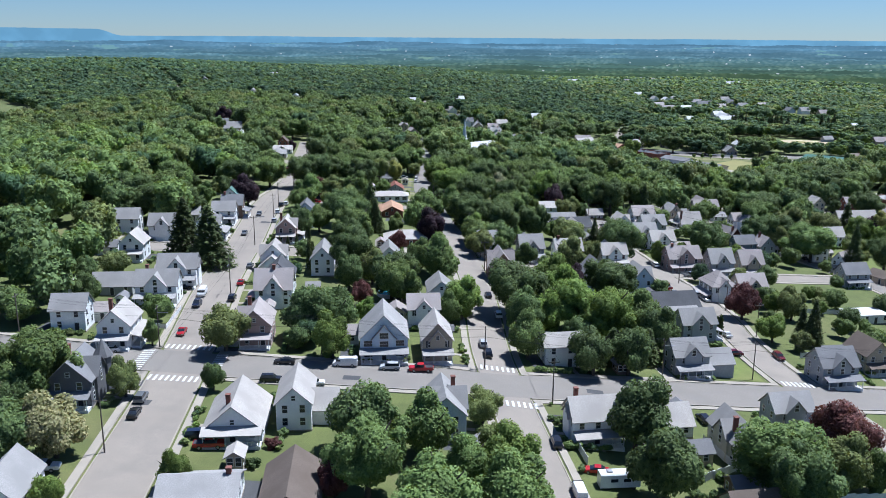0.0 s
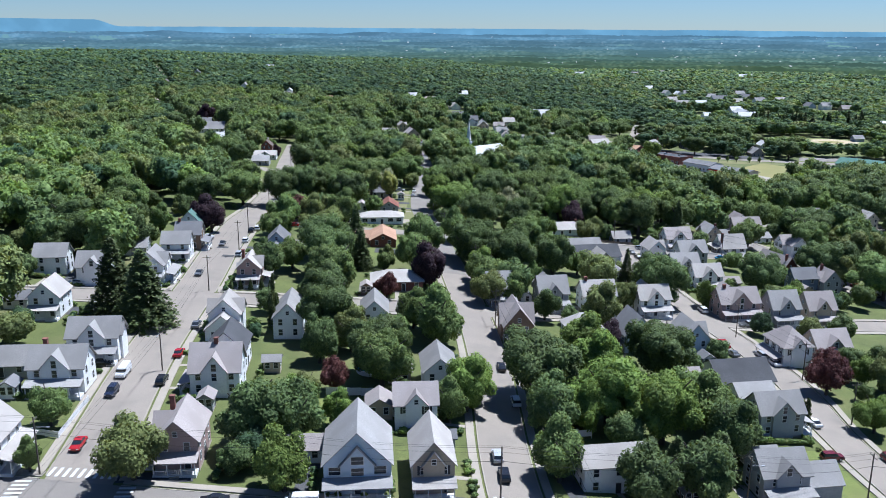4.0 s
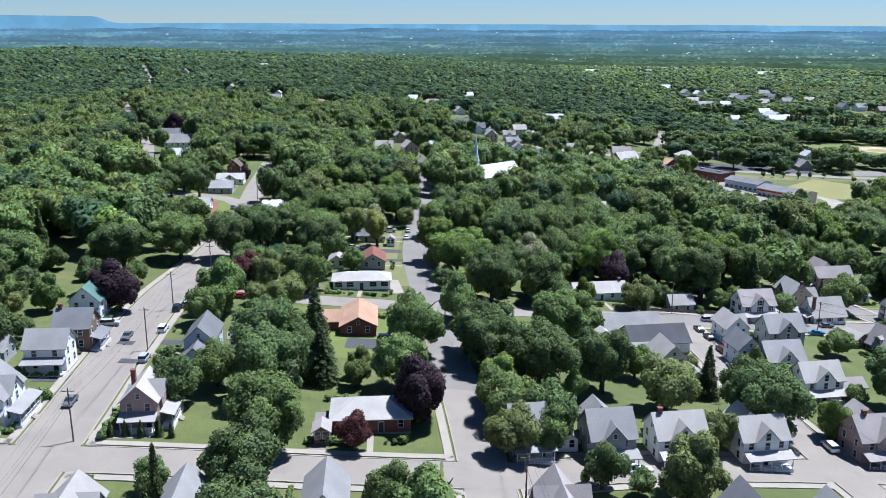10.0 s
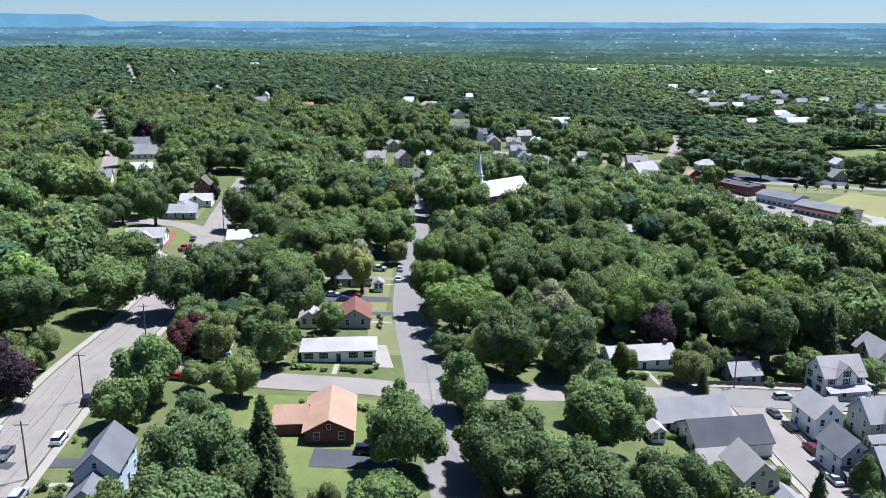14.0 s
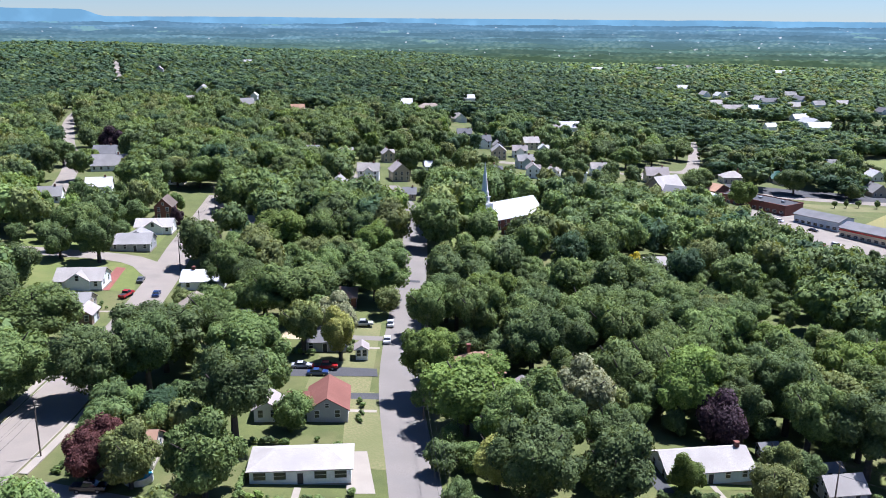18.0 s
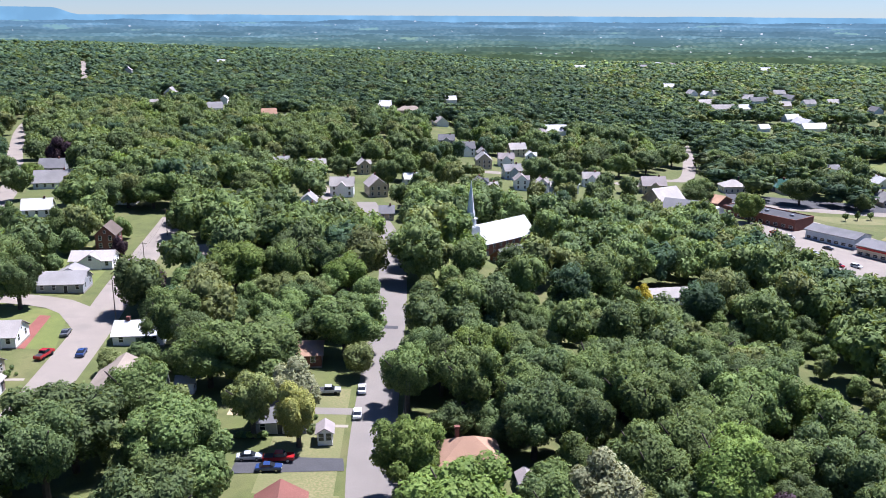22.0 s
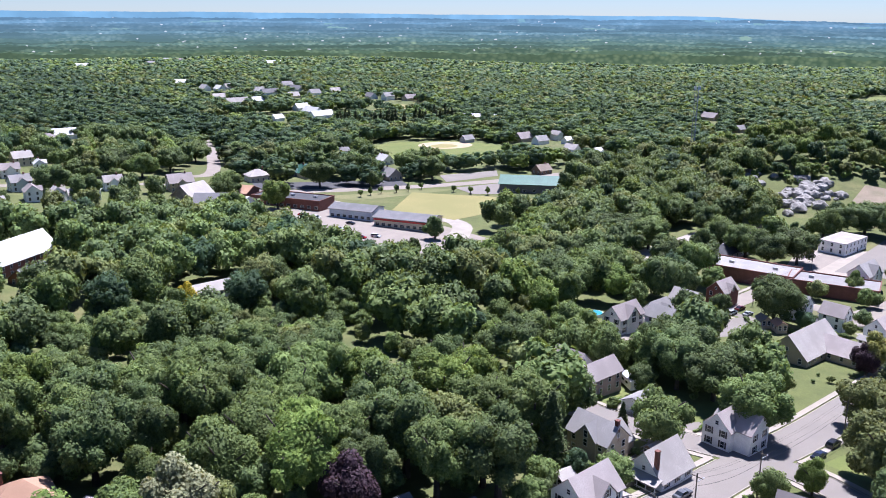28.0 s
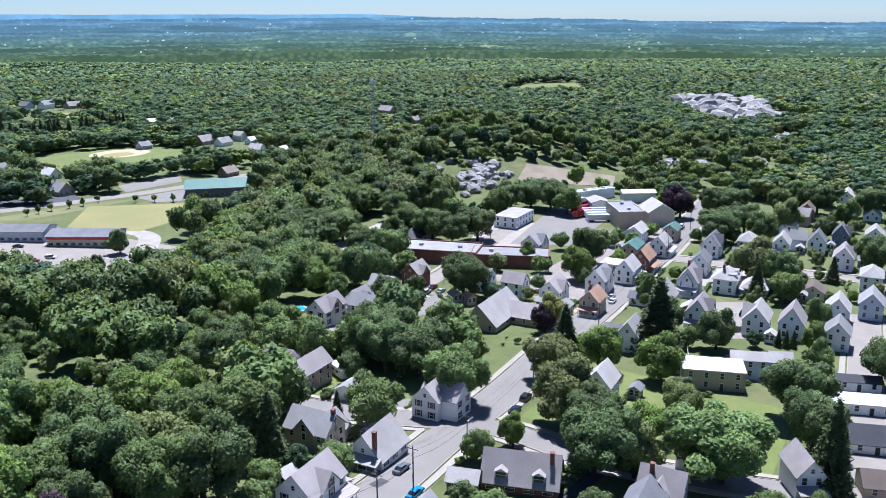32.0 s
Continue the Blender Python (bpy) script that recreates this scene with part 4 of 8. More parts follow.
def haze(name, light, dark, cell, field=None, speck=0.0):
    """Distance through miles of summer air, put into the colours of a plain backdrop of woods, fields and roofs that
    glows by itself.
    """
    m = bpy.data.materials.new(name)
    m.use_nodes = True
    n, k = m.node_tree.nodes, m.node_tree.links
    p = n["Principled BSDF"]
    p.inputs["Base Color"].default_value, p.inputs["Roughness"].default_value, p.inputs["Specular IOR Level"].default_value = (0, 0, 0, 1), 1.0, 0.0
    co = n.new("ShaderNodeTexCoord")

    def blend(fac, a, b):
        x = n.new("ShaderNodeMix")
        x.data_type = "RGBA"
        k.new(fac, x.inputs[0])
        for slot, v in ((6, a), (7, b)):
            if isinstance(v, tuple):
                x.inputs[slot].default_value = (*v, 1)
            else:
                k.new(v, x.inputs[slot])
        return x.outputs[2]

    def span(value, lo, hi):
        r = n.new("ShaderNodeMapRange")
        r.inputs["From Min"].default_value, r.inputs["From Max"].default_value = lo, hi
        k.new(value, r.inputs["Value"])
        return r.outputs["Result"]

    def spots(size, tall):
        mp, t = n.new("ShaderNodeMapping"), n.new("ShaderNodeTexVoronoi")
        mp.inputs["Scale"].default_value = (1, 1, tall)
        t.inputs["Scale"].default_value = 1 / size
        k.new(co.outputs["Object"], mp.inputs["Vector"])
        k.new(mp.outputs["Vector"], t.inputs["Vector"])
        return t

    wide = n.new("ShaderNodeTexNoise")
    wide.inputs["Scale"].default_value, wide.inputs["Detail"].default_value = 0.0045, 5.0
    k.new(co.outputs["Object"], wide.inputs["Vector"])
    # bright treetops and the dark gaps between them are put into the colour
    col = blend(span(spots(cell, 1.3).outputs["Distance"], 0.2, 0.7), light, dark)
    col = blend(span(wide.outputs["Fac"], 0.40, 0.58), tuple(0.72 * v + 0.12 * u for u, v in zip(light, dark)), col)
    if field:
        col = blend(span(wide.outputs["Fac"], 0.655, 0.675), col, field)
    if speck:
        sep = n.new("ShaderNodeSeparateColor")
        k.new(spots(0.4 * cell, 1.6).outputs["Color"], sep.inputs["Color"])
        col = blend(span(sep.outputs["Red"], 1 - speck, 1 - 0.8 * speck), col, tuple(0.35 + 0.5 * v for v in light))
    # base is black: every tone of the backdrop is emitted
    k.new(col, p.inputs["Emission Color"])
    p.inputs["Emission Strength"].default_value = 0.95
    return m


def sky_line(a):
    """Height of the far ridge by its bearing: a flat-topped mountain in the west, a long ridge that sinks to the east."""
    return 89 + 32 * (1 - ramp(-23.2, -21.6, a)) - 9 * ramp(15, 40, a) - 28 * ramp(47, 58, a) - 62 * ramp(58, 84, a)


# haze painted ring by ring: bluer and paler with distance
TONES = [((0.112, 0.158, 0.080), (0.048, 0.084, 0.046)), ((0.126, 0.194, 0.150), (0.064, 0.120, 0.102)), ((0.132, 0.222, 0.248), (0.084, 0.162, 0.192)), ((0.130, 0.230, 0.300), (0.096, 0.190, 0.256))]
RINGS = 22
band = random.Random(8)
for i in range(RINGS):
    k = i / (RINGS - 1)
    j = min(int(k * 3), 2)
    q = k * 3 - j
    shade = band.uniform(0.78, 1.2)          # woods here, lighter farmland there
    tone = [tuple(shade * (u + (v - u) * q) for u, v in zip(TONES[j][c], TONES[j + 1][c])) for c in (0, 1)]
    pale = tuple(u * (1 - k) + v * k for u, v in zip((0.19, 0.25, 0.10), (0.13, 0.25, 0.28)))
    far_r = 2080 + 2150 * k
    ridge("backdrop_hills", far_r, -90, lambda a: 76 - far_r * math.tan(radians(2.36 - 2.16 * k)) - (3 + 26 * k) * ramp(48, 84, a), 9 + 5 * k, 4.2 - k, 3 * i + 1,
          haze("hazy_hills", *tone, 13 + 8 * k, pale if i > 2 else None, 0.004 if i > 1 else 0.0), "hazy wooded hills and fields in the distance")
# the ridge's blue is painted haze as well, and emitted
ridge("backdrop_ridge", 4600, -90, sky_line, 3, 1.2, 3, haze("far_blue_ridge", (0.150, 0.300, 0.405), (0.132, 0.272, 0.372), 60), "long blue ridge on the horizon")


# ---- open ground: fields, car parks, lawns ----
def open_plot(name, corners, lift, mat, label, cat="lawn", clear=True):
    ob = plot(name, corners, lift, mat, label, cat)
    if clear:
        a, b, c, d = [np.array(p, float) for p in corners]
        n = max(2, int(max(np.linalg.norm(b - a), np.linalg.norm(c - d)) / 7))
        m = max(2, int(max(np.linalg.norm(d - a), np.linalg.norm(c - b)) / 7))
        for i in range(n + 1):
            for j in range(m + 1):
                p = (a + (b - a) * i / n) * (1 - j / m) + (d + (c - d) * i / n) * j / m
                CLEAR.append((p[0], p[1], 4.5))
    return ob


def open_disc(*args, **kw):
    ob = disc(*args, **kw)
    name, x, y, rx, ry = args[:5]
    for i in range(-6, 7):
        for j in range(-6, 7):
            if i * i + j * j < 40:
                CLEAR.append((x + rx * i / 6, y + ry * j / 6, max(rx, ry) / 8))
    return ob


EARTH = material("bare_earth", (0.27, 0.215, 0.15), (0.18, 0.145, 0.10), scale=0.4, rough=0.95, fine=6.0, bump=0.05, stain=((0.11, 0.115, 0.05), 0.12, 0.5))
open_plot("car_park_plaza", [(142, 590), (226, 600), (212, 700), (142, 722)], 0.10, PALE_ROAD, "pale asphalt car park of the shopping plaza", "car park")
ribbon("gravel_lane", [(187, 739), (198, 714), (211, 682), (228, 661), (228, 642), (208, 617)], 5.0, 0.13, GRAVEL, "curved pale gravel lane beside the sports field")
keep_clear([(187, 739), (198, 714), (211, 682), (228, 661), (228, 642), (208, 617)], 6.5)
for p in ((150, 580, 8), (164, 576, 8), (178, 578, 8), (192, 582, 8), (206, 588, 8), (158, 566, 6), (174, 564, 6), (190, 568, 6)):
    CLEAR.append(p)
for pts in ([(-96, 770), (-84, 763), (-68, 750), (-53, 713), (-38, 670), (-26, 640)], [(112, 806), (124, 796), (146, 776), (143, 717)], [(124, 796), (139, 826), (163, 835), (190, 915), (212, 1004)], [(20, 800), (60, 806), (112, 806)], [(-12, 700), (20, 712), (70, 722), (120, 720)]):
    ribbon("town_street", pts, 4.4, 0.11, PALE_ROAD, "pale asphalt street of the lower town")
    keep_clear(pts, 6.0)
open_plot("playing_field", [(215, 690), (232, 655), (312, 676), (252, 731)], 0.18, FIELD, "dry yellow-green mown playing field")
PARK_ROAD = [(150, 768), (191, 759), (219, 754), (250, 749), (283, 744), (322, 740), (347, 738), (378, 739), (408, 726), (450, 716)]
ribbon("park_road", PARK_ROAD, 5.5, 0.12, PALE_ROAD, "pale asphalt road past the park")
keep_clear(PARK_ROAD, 9.0)
open_plot("hall_car_park", [(284, 733), (322, 733), (300, 701), (282, 711)], 0.15, ASPHALT, "grey asphalt car park of the park hall", "car park")
open_plot("park_car_park", [(300, 776), (346, 774), (334, 756), (290, 752)], 0.14, ASPHALT, "grey asphalt car park beside the ball field", "car park")
# tree shade is put into the colour here: the dark asphalt of the patches
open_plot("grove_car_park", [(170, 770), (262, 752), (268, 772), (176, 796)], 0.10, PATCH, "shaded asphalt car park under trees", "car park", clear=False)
open_plot("park_lawn", [(196, 740), (262, 737), (286, 728), (210, 722)], 0.09, DRY, "dry grass strip with young trees")
open_plot("ball_lawn", [(296, 826), (346, 800), (400, 820), (392, 850)], 0.06, LAWN, "mown park lawn", clear=True)
open_disc("ball_field", 358, 872, 62, 56, 0, 0.15, LAWN, "mown green baseball outfield")
open_disc("infield", 382, 896, 24, 20, 0, 0.22, SAND, "tan clay baseball infield", cat="infield")
open_disc("infield_grass", 378, 892, 12, 10, 0, 0.28, FIELD, "grass square inside the baseball infield")
open_plot("far_meadow", [(455, 1157), (499, 1237), (545, 1190), (498, 1107)], 0.3, FIELD, "far mown meadow behind trees")
open_plot("far_meadow_east", [(985, 912), (1050, 825), (1185, 915), (1118, 965)], 0.5, LAWN, "far green meadow between woods")
open_plot("works_yard", [(318, 498), (404, 522), (408, 486), (330, 474)], 0.10, ASPHALT, "pale asphalt yard of the works", "yard")
open_plot("warehouse_yard", [(262, 535), (330, 545), (335, 580), (255, 560)], 0.08, GRAVEL, "gravel yard behind the warehouse", "yard")
open_plot("dirt_bank", [(428, 562), (462, 514), (486, 524), (458, 572)], 0.25, EARTH, "bare tan earth bank", "ground")
open_plot("church_car_park", [(208, 468), (228, 463), (238, 478), (216, 479)], 0.14, ASPHALT, "grey asphalt church car park", "car park")
open_plot("street_lots", [(258, 430), (330, 441), (330, 466), (262, 462)], 0.05, PALE_ROAD, "pale worn paving behind the row houses", "car park", clear=False)
open_plot("street_lots", [(330, 441), (402, 452), (392, 474), (330, 466)], 0.05, PALE_ROAD, "pale worn paving behind the row houses", "car park", clear=False)
open_plot("warehouse_lot", [(268, 494), (306, 472), (362, 510), (340, 530)], 0.06, CONCRETE, "pale concrete lot beside the brick warehouses", "car park")
open_plot("alley", [(284, 394), (292, 384), (256, 368), (248, 379)], 0.075, PALE_ROAD, "pale asphalt alley between back gardens", "alley")
open_plot("alley", [(300, 412), (328, 416), (336, 392), (308, 388)], 0.06, CONCRETE, "paved court between the houses", "alley", clear=False)
open_plot("alley", [(258, 392), (275, 396), (282, 372), (264, 368)], 0.07, ASPHALT, "worn asphalt alley behind the houses", "alley")
open_plot("brick_building_lot", [(216, 350), (226, 352), (236, 372), (226, 374)], 0.08, GRAVEL, "worn gravel parking beside a flat-roofed building", "car park")
open_plot("corner_lot", [(131, 418), (150, 414), (152, 426), (137, 430)], 0.14, ASPHALT, "worn asphalt corner lot", "car park")
open_plot("north_yards", [(124, 415), (132, 470), (205, 475), (205, 440)], 0.03, LAWN, "mown lawns between houses", clear=False)
open_plot("east_yards", [(165, 340), (205, 345), (205, 400), (160, 398)], 0.03, LAWN, "mown lawns with dry patches")
open_plot("clearing", [(90, 482), (97, 482), (99, 496), (92, 498)], 0.06, LAWN, "bright lawn in a clearing of the wood")
open_plot("meadow_lane", [(40, 402), (112, 416), (111, 425), (39, 411)], 0.05, LAWN, "long mown lawn behind the houses", clear=False)
open_plot("orange_roof_lawn", [(-40, 334), (-6, 334), (-9, 371), (-42, 371)], 0.03, LAWN, "dry patchy lawn round a brick ranch house")
open_plot("drive_concrete", [(-19.6, 404), (-15, 404.6), (-12.2, 389.7), (-16.9, 389.2)], 0.10, CONCRETE, "pale concrete driveway beside a ranch house", "driveway")
open_plot("drive_asphalt", [(-24, 341), (-8, 341), (-8, 348), (-24, 348)], 0.09, PATCH, "dark asphalt driveway", "driveway")
open_plot("west_lots", [(-140, 495), (-90, 493), (-98, 522), (-140, 524)], 0.03, LAWN, "lawns of the western houses")
open_plot("red_bed", [(-101, 493), (-97, 493), (-101, 517), (-104, 517)], 0.10, material("red_mulch", (0.30, 0.11, 0.085), scale=1, rough=0.95), "strip of red mulch beside a driveway", "garden bed")
open_plot("west_lots_north", [(-150, 536), (-100, 534), (-106, 590), (-150, 590)], 0.03, LAWN, "lawns of the western houses", clear=False)
open_plot("centre_lawn", [(-31, 432), (-17, 430), (-18, 478), (-31, 476)], 0.03, DRY, "dry patchy front lawns beside the street")
open_plot("red_roof_lawn", [(-19, 398), (-10, 398), (-16, 432), (-22, 432)], 0.05, DRY, "dry mown lawn beside the street")
open_plot("church_lawn", [(-4, 545), (8, 545), (10, 640), (-6, 630)], 0.04, LAWN, "church lawn along the street", clear=False)
open_plot("drive_shared", [(-36, 438.2), (-16.0, 440.8), (-16.6, 445.4), (-36, 444.8)], 0.09, PATCH, "dark asphalt driveway with parked cars", "driveway")
open_plot("patio", [(-42, 462), (-36.5, 462), (-36.5, 467.5), (-42, 467.5)], 0.08, SAND, "pale gravel patio behind a grey house", "patio")
open_plot("parking_pad", [(-44, 118), (-28, 118), (-28, 128), (-44, 128)], 0.10, PATCH, "dark asphalt parking pad behind a house", "driveway")
open_plot("driveway_west", [(-100, 262), (-76, 264), (-76, 270), (-100, 268)], 0.08, PATCH, "dark asphalt driveway", "driveway")
open_plot("corner_lawn", [(64, 199), (82, 200), (80, 222), (66, 218)], 0.06, LAWN, "bright mown corner lawn")
open_plot("garden_lawn", [(-34, 190), (-16, 190), (-20, 225), (-38, 225)], 0.04, LAWN, "green back garden lawn", clear=False)
open_plot("quarry_floor", [(800, 560), (880, 500), (1060, 650), (975, 675)], 3.0, ROCK, "pale grey floor of a far quarry", "quarry")
for r in ((40, 690, 9), (60, 720, 11), (20, 760, 10), (90, 760, 12), (110, 700, 12), (140, 740, 16), (-60, 820, 10), (120, 830, 12), (-40, 700, 8), (150, 800, 12)):
    CLEAR.append(r)


def rock(x, y, r, seed):
    bm = bmesh.new()
    bmesh.ops.create_icosphere(bm, subdivisions=2, radius=r)
    for v in bm.verts:
        v.co *= 1 + 0.45 * noise.noise(v.co / r * 1.7 + Vector((seed, 0, 0)))
        v.co.z *= 0.7
    me = bpy.data.meshes.new("rock")
    bm.to_mesh(me)
    bm.free()
    me.materials.append(ROCK)
    ob = new("rock", me)
    ob.matrix_basis = pose(x, y, ground_z(x, y) + 0.25 * r, 0, 0, seed * 40)
    return tagged(ob, "pale grey broken rock of an outcrop", "rock", group="rocks of the outcrop")


stone = random.Random(3)
for i in range(60):
    u = stone.random()
    rock(392 + 46 * u + stone.uniform(-9, 9), 578 + 8 * u + stone.uniform(-14, 16), stone.uniform(1.4, 4.6), i)
for i in range(16):
    rock(424 + stone.uniform(-7, 12), 622 + stone.uniform(-10, 12), stone.uniform(1.2, 3.4), 110 + i)
for x, y in ((789, 665), (581, 507), (576, 455), (744, 493), (560, 520), (600, 470)):
    for i in range(5):
        rock(x + stone.uniform(-14, 14), y + stone.uniform(-9, 9), stone.uniform(2.0, 5.0), 140 + i)
    CLEAR.append((x, y, 14))
    CLEAR.append((x - 0.03 * x, y - 0.02 * y, 10))
for i in range(44):
    u = stone.random()
    rock(815 + 235 * u, 540 + 115 * u + stone.uniform(-50, 55), stone.uniform(5, 15), 50 + i)
for p in ((385, 575, 12), (396, 570, 12), (408, 566, 12), (418, 572, 12), (430, 578, 12), (440, 586, 10), (402, 584, 12), (416, 590, 12), (372, 560, 7), (388, 556, 9), (404, 552, 8), (424, 612, 9), (416, 602, 9)):
    CLEAR.append(p)

# ---- road markings ----
BAR = None


def crossing(x, y, rot, n, gap=1.25, length=2.9):
    """A zebra crossing: white bars side by side along local x, each its own piece."""
    root = empty("crosswalk", x, y, ground_z(x, y), rot)
    tagged(root, "white painted crosswalk bars on asphalt", "crosswalk", kind="structure")
    global BAR
    if BAR is None:
        b = bmesh.new()
        box(b, -0.28, 0.28, -length / 2, length / 2, 0.0, 0.02)
        BAR = bpy.data.meshes.new("bar")
        b.to_mesh(BAR)
        b.free()
        BAR.materials.append(PAINT)
    c, s = math.cos(radians(rot)), math.sin(radians(rot))
    for i in range(n):
        u = (i - (n - 1) / 2) * gap
        hang("bar", BAR, root, m=Matrix.Translation((u, 0, ground_z(x + u * c, y + u * s) - ground_z(x, y) + 0.17)))


crossing(-67.5, 178, 92, 10)
crossing(-50.5, 177.5, 92, 10)
crossing(-59.5, 187, 0, 9)
crossing(-57.5, 168.5, 0, 9)
crossing(13, 186.5, 2, 7)
crossing(16.5, 167.5, 2, 7)
crossing(90.5, 200.5, 5, 7)


def manhole_patch(x, y, rot, l, w):
    root = plot("asphalt_patch", [(x - l, y - w), (x + l, y - w), (x + l * 1.05, y + w), (x - l * 0.95, y + w)], 0.16, PATCH, "darker square patch of repaired asphalt", "patch")
    return root


for p in ((-56, 196), (-70, 325), (-74.5, 336), (-11, 520), (112, 402), (-60, 156), (-20, 174), (35, 180)):
    manhole_patch(p[0], p[1], 0, 1.9, 1.2)

for p in [(6.6, 441.7), (6.4, 436.7), (6.2, 431.7), (5.9, 426.7)]:          # open yard of the red-roofed house by the street
    CLEAR.append((*p, 4.5))


# ---- houses ----
house(-72.6, 157.2, 95, 12, 10, 2, "charcoal", "slate", cross='S', porch='W', chimney=(2, 2), label='dark grey Victorian house with a slate hip roof')
house(-38.6, 148.0, 95, 14.5, 10.5, 1, "white", "pale", chimney=(-4, 1), porch='W', pitch=0.42, label="low white bungalow with a weathered pale roof")
house(-28.5, 153.5, 95, 14, 8, 2, "white", "pale", wing=('S', 5, 7, 1))
house(0.3, 152.2, 95, 13, 9, 2, "paleblue", "grey", cross='NS', chimney=(2, -2))
house(30.2, 156.7, 9, 11, 9, 2, "white", "pale", cross='W', porch='S', chimney=(-3, 2))
house(46.6, 164.3, 9, 10, 8, 1, "white", "pale")
house(59.5, 155.5, 99, 14, 8.5, 2, "cream", "grey", cross='N', chimney=(-2, 2))
house(76.2, 172.9, 9, 10, 8, 2, "grey", "grey", cross='S')
house(-23.9, 121.7, 95, 16, 9, 1, "tan", "brown", garage='W', pitch=0.35)
house(-38.0, 120.5, 5, 12, 10, 1, "white", "grey", pitch=0.22, chimney=(4.5, 0), garage='S')
house(-65.3, 114.1, 95, 12, 9, 2, "white", "grey", porch='W')
house(54.0, 131.5, 9, 9, 7, 1, "grey", "brown")
house(-76.2, 189.4, 95, 12, 9, 2, "white", "pale", porch='WS', chimney=(1, 2))
house(-90.5, 196.5, 5, 9, 8, 2, "white", "grey")
house(-45.0, 195.0, 95, 12, 9, 2, "pink", "rose", porch='WN', cross='N', chimney=(3, 2), label='reddish brown Victorian house with a front porch')
house(-14.1, 191.7, 95, 13, 11, 2, "paleblue", "grey", porch='W', cross='W', win='wide', pitch=0.5, label='large pale blue house with a two-storey porch front')
house(-1.6, 192.6, 95, 13, 8.5, 2, "tan", "pale", porch='W', cross='W', win='shutter', pitch=0.5)
house(30.7, 198.1, 9, 12.5, 7.5, 2, "white", "pale", pitch=0.3)
house(62.0, 202.0, 9, 10, 9, 2, "grey", "grey", porch='S', cross='S', wing=('E', 7, 7, 1), label='grey clapboard corner house with a porch and garage wing')
house(101.4, 206.5, 9, 11, 10, 2, "grey", "slate", cross='S', porch='S')
house(117.3, 219.6, 99, 11, 9, 2, "tan", "brown", porch='W')
house(-91.3, 226.3, 5, 11, 7, 1, "grey", "grey")
house(-77.1, 220.4, 5, 12, 9, 2, "white", "grey", porch='S', chimney=(-3, 1), cross='S')
house(-76.9, 237.8, 5, 12, 9, 2, "white", "grey", porch='S', cross='SE')
house(-99.0, 263.5, 95, 10, 9, 2, "white", "pale", porch='W')
house(-113.6, 297.7, 5, 10, 8, 2, "white", "grey")
house(-98.3, 290.8, 5, 10, 9, 2, "white", "grey", cross='S')
house(-47.2, 236.1, 95, 11, 10, 2, "white", "dark")
house(-46.3, 223.5, 5, 11, 10, 2, "white", "rose", cross='S', porch='W', chimney=(0, 0), pitch=0.5)
house(-0.8, 231.2, 95, 11, 7, 2, "white", "grey")
house(-5.1, 212.5, 5, 9, 8, 2, "white", "rose", cross='S', win='shutter')
house(-38.0, 260.1, 95, 13, 7, 2, "white", "grey", pitch=0.5)
house(-17.5, 266.1, 95, 12, 8, 2, "white", "grey", porch='W')
house(-53.2, 258.4, 95, 10, 9, 2, "white", "pale", cross='NS', wing=('W', 4, 8, 1))
house(-84.2, 295.8, 95, 11, 10, 2, "white", "grey", porch='WS', cross='S')
house(-98.7, 322.5, 5, 8, 6, 1, "grey", "grey", garage='S')
house(-84.4, 320.0, 5, 9.5, 8, 2, "white", "grey", porch='S')
house(-84.3, 332.9, 5, 9, 9, 2, "brown", "slate", chimney=(-3, 0), porch='E')
house(-89.9, 353.5, 95, 9, 9, 2, "white", "green", porch='W')
house(-56.5, 298.4, 95, 10, 8, 2, "pink", "pale", porch='WS', cross='S', chimney=(1, 2))
house(-54.7, 331.4, 95, 12, 8, 2, "paleblue", "slate", wing=('W', 6, 7, 1))
house(-191.5, 527.7, 5, 14, 10, 2, "white", "grey", cross='S', porch='S')
house(-181.2, 451.7, 5, 16, 10, 2, "stone", "slate", style='hip')
house(-13.9, 302.0, 5, 15, 9.5, 1, "brick", "pale", style='hip', pitch=0.28, label='brick ranch house with a pale grey hip roof')
house(-22.2, 357.5, 95, 15, 9, 1, "brick", "orange", wing=('N', 6, 8, 1), pitch=0.25, label='brick ranch house with an orange shingle roof')
house(-25.4, 395.5, 5, 17, 8, 1, "white", "pale", style='hip', pitch=0.25, win='wide')
house(-24.4, 421.6, 95, 11, 8, 1, "grey", "red", pitch=0.3, wing=('N', 4, 5, 1), label='pale grey bungalow with a rust-red shingle roof')
house(-30.2, 458.4, 5, 10, 8, 1, "grey", "slate", pitch=0.3)
house(6.8, 445.5, 5, 11, 9, 1, "tan", "orange", style='hip', chimney=(-2, 2), pitch=0.4)
house(-32.4, 493.5, 5, 12, 9, 1, "brick", "orange", style='hip', pitch=0.25)
house(-66.9, 470.7, 95, 16, 10, 1, "white", "tan", pitch=0.28, wing=('S', 5, 7, 1))
house(-72.3, 502.8, 5, 12, 9, 1, "white", "white", pitch=0.25, chimney=(-3, 0))
house(-105.7, 496.6, 5, 13, 9, 1, "white", "pale", pitch=0.28, cross='S')
house(-99.4, 473.7, 5, 11, 8, 1, "tan", "grey", pitch=0.28)
house(-107.2, 541.0, 5, 13, 9, 1, "grey", "grey", pitch=0.28, wing=('N', 6, 8, 1))
house(-108.1, 566.2, 5, 13, 8, 1, "white", "pale", pitch=0.28, cross='S')
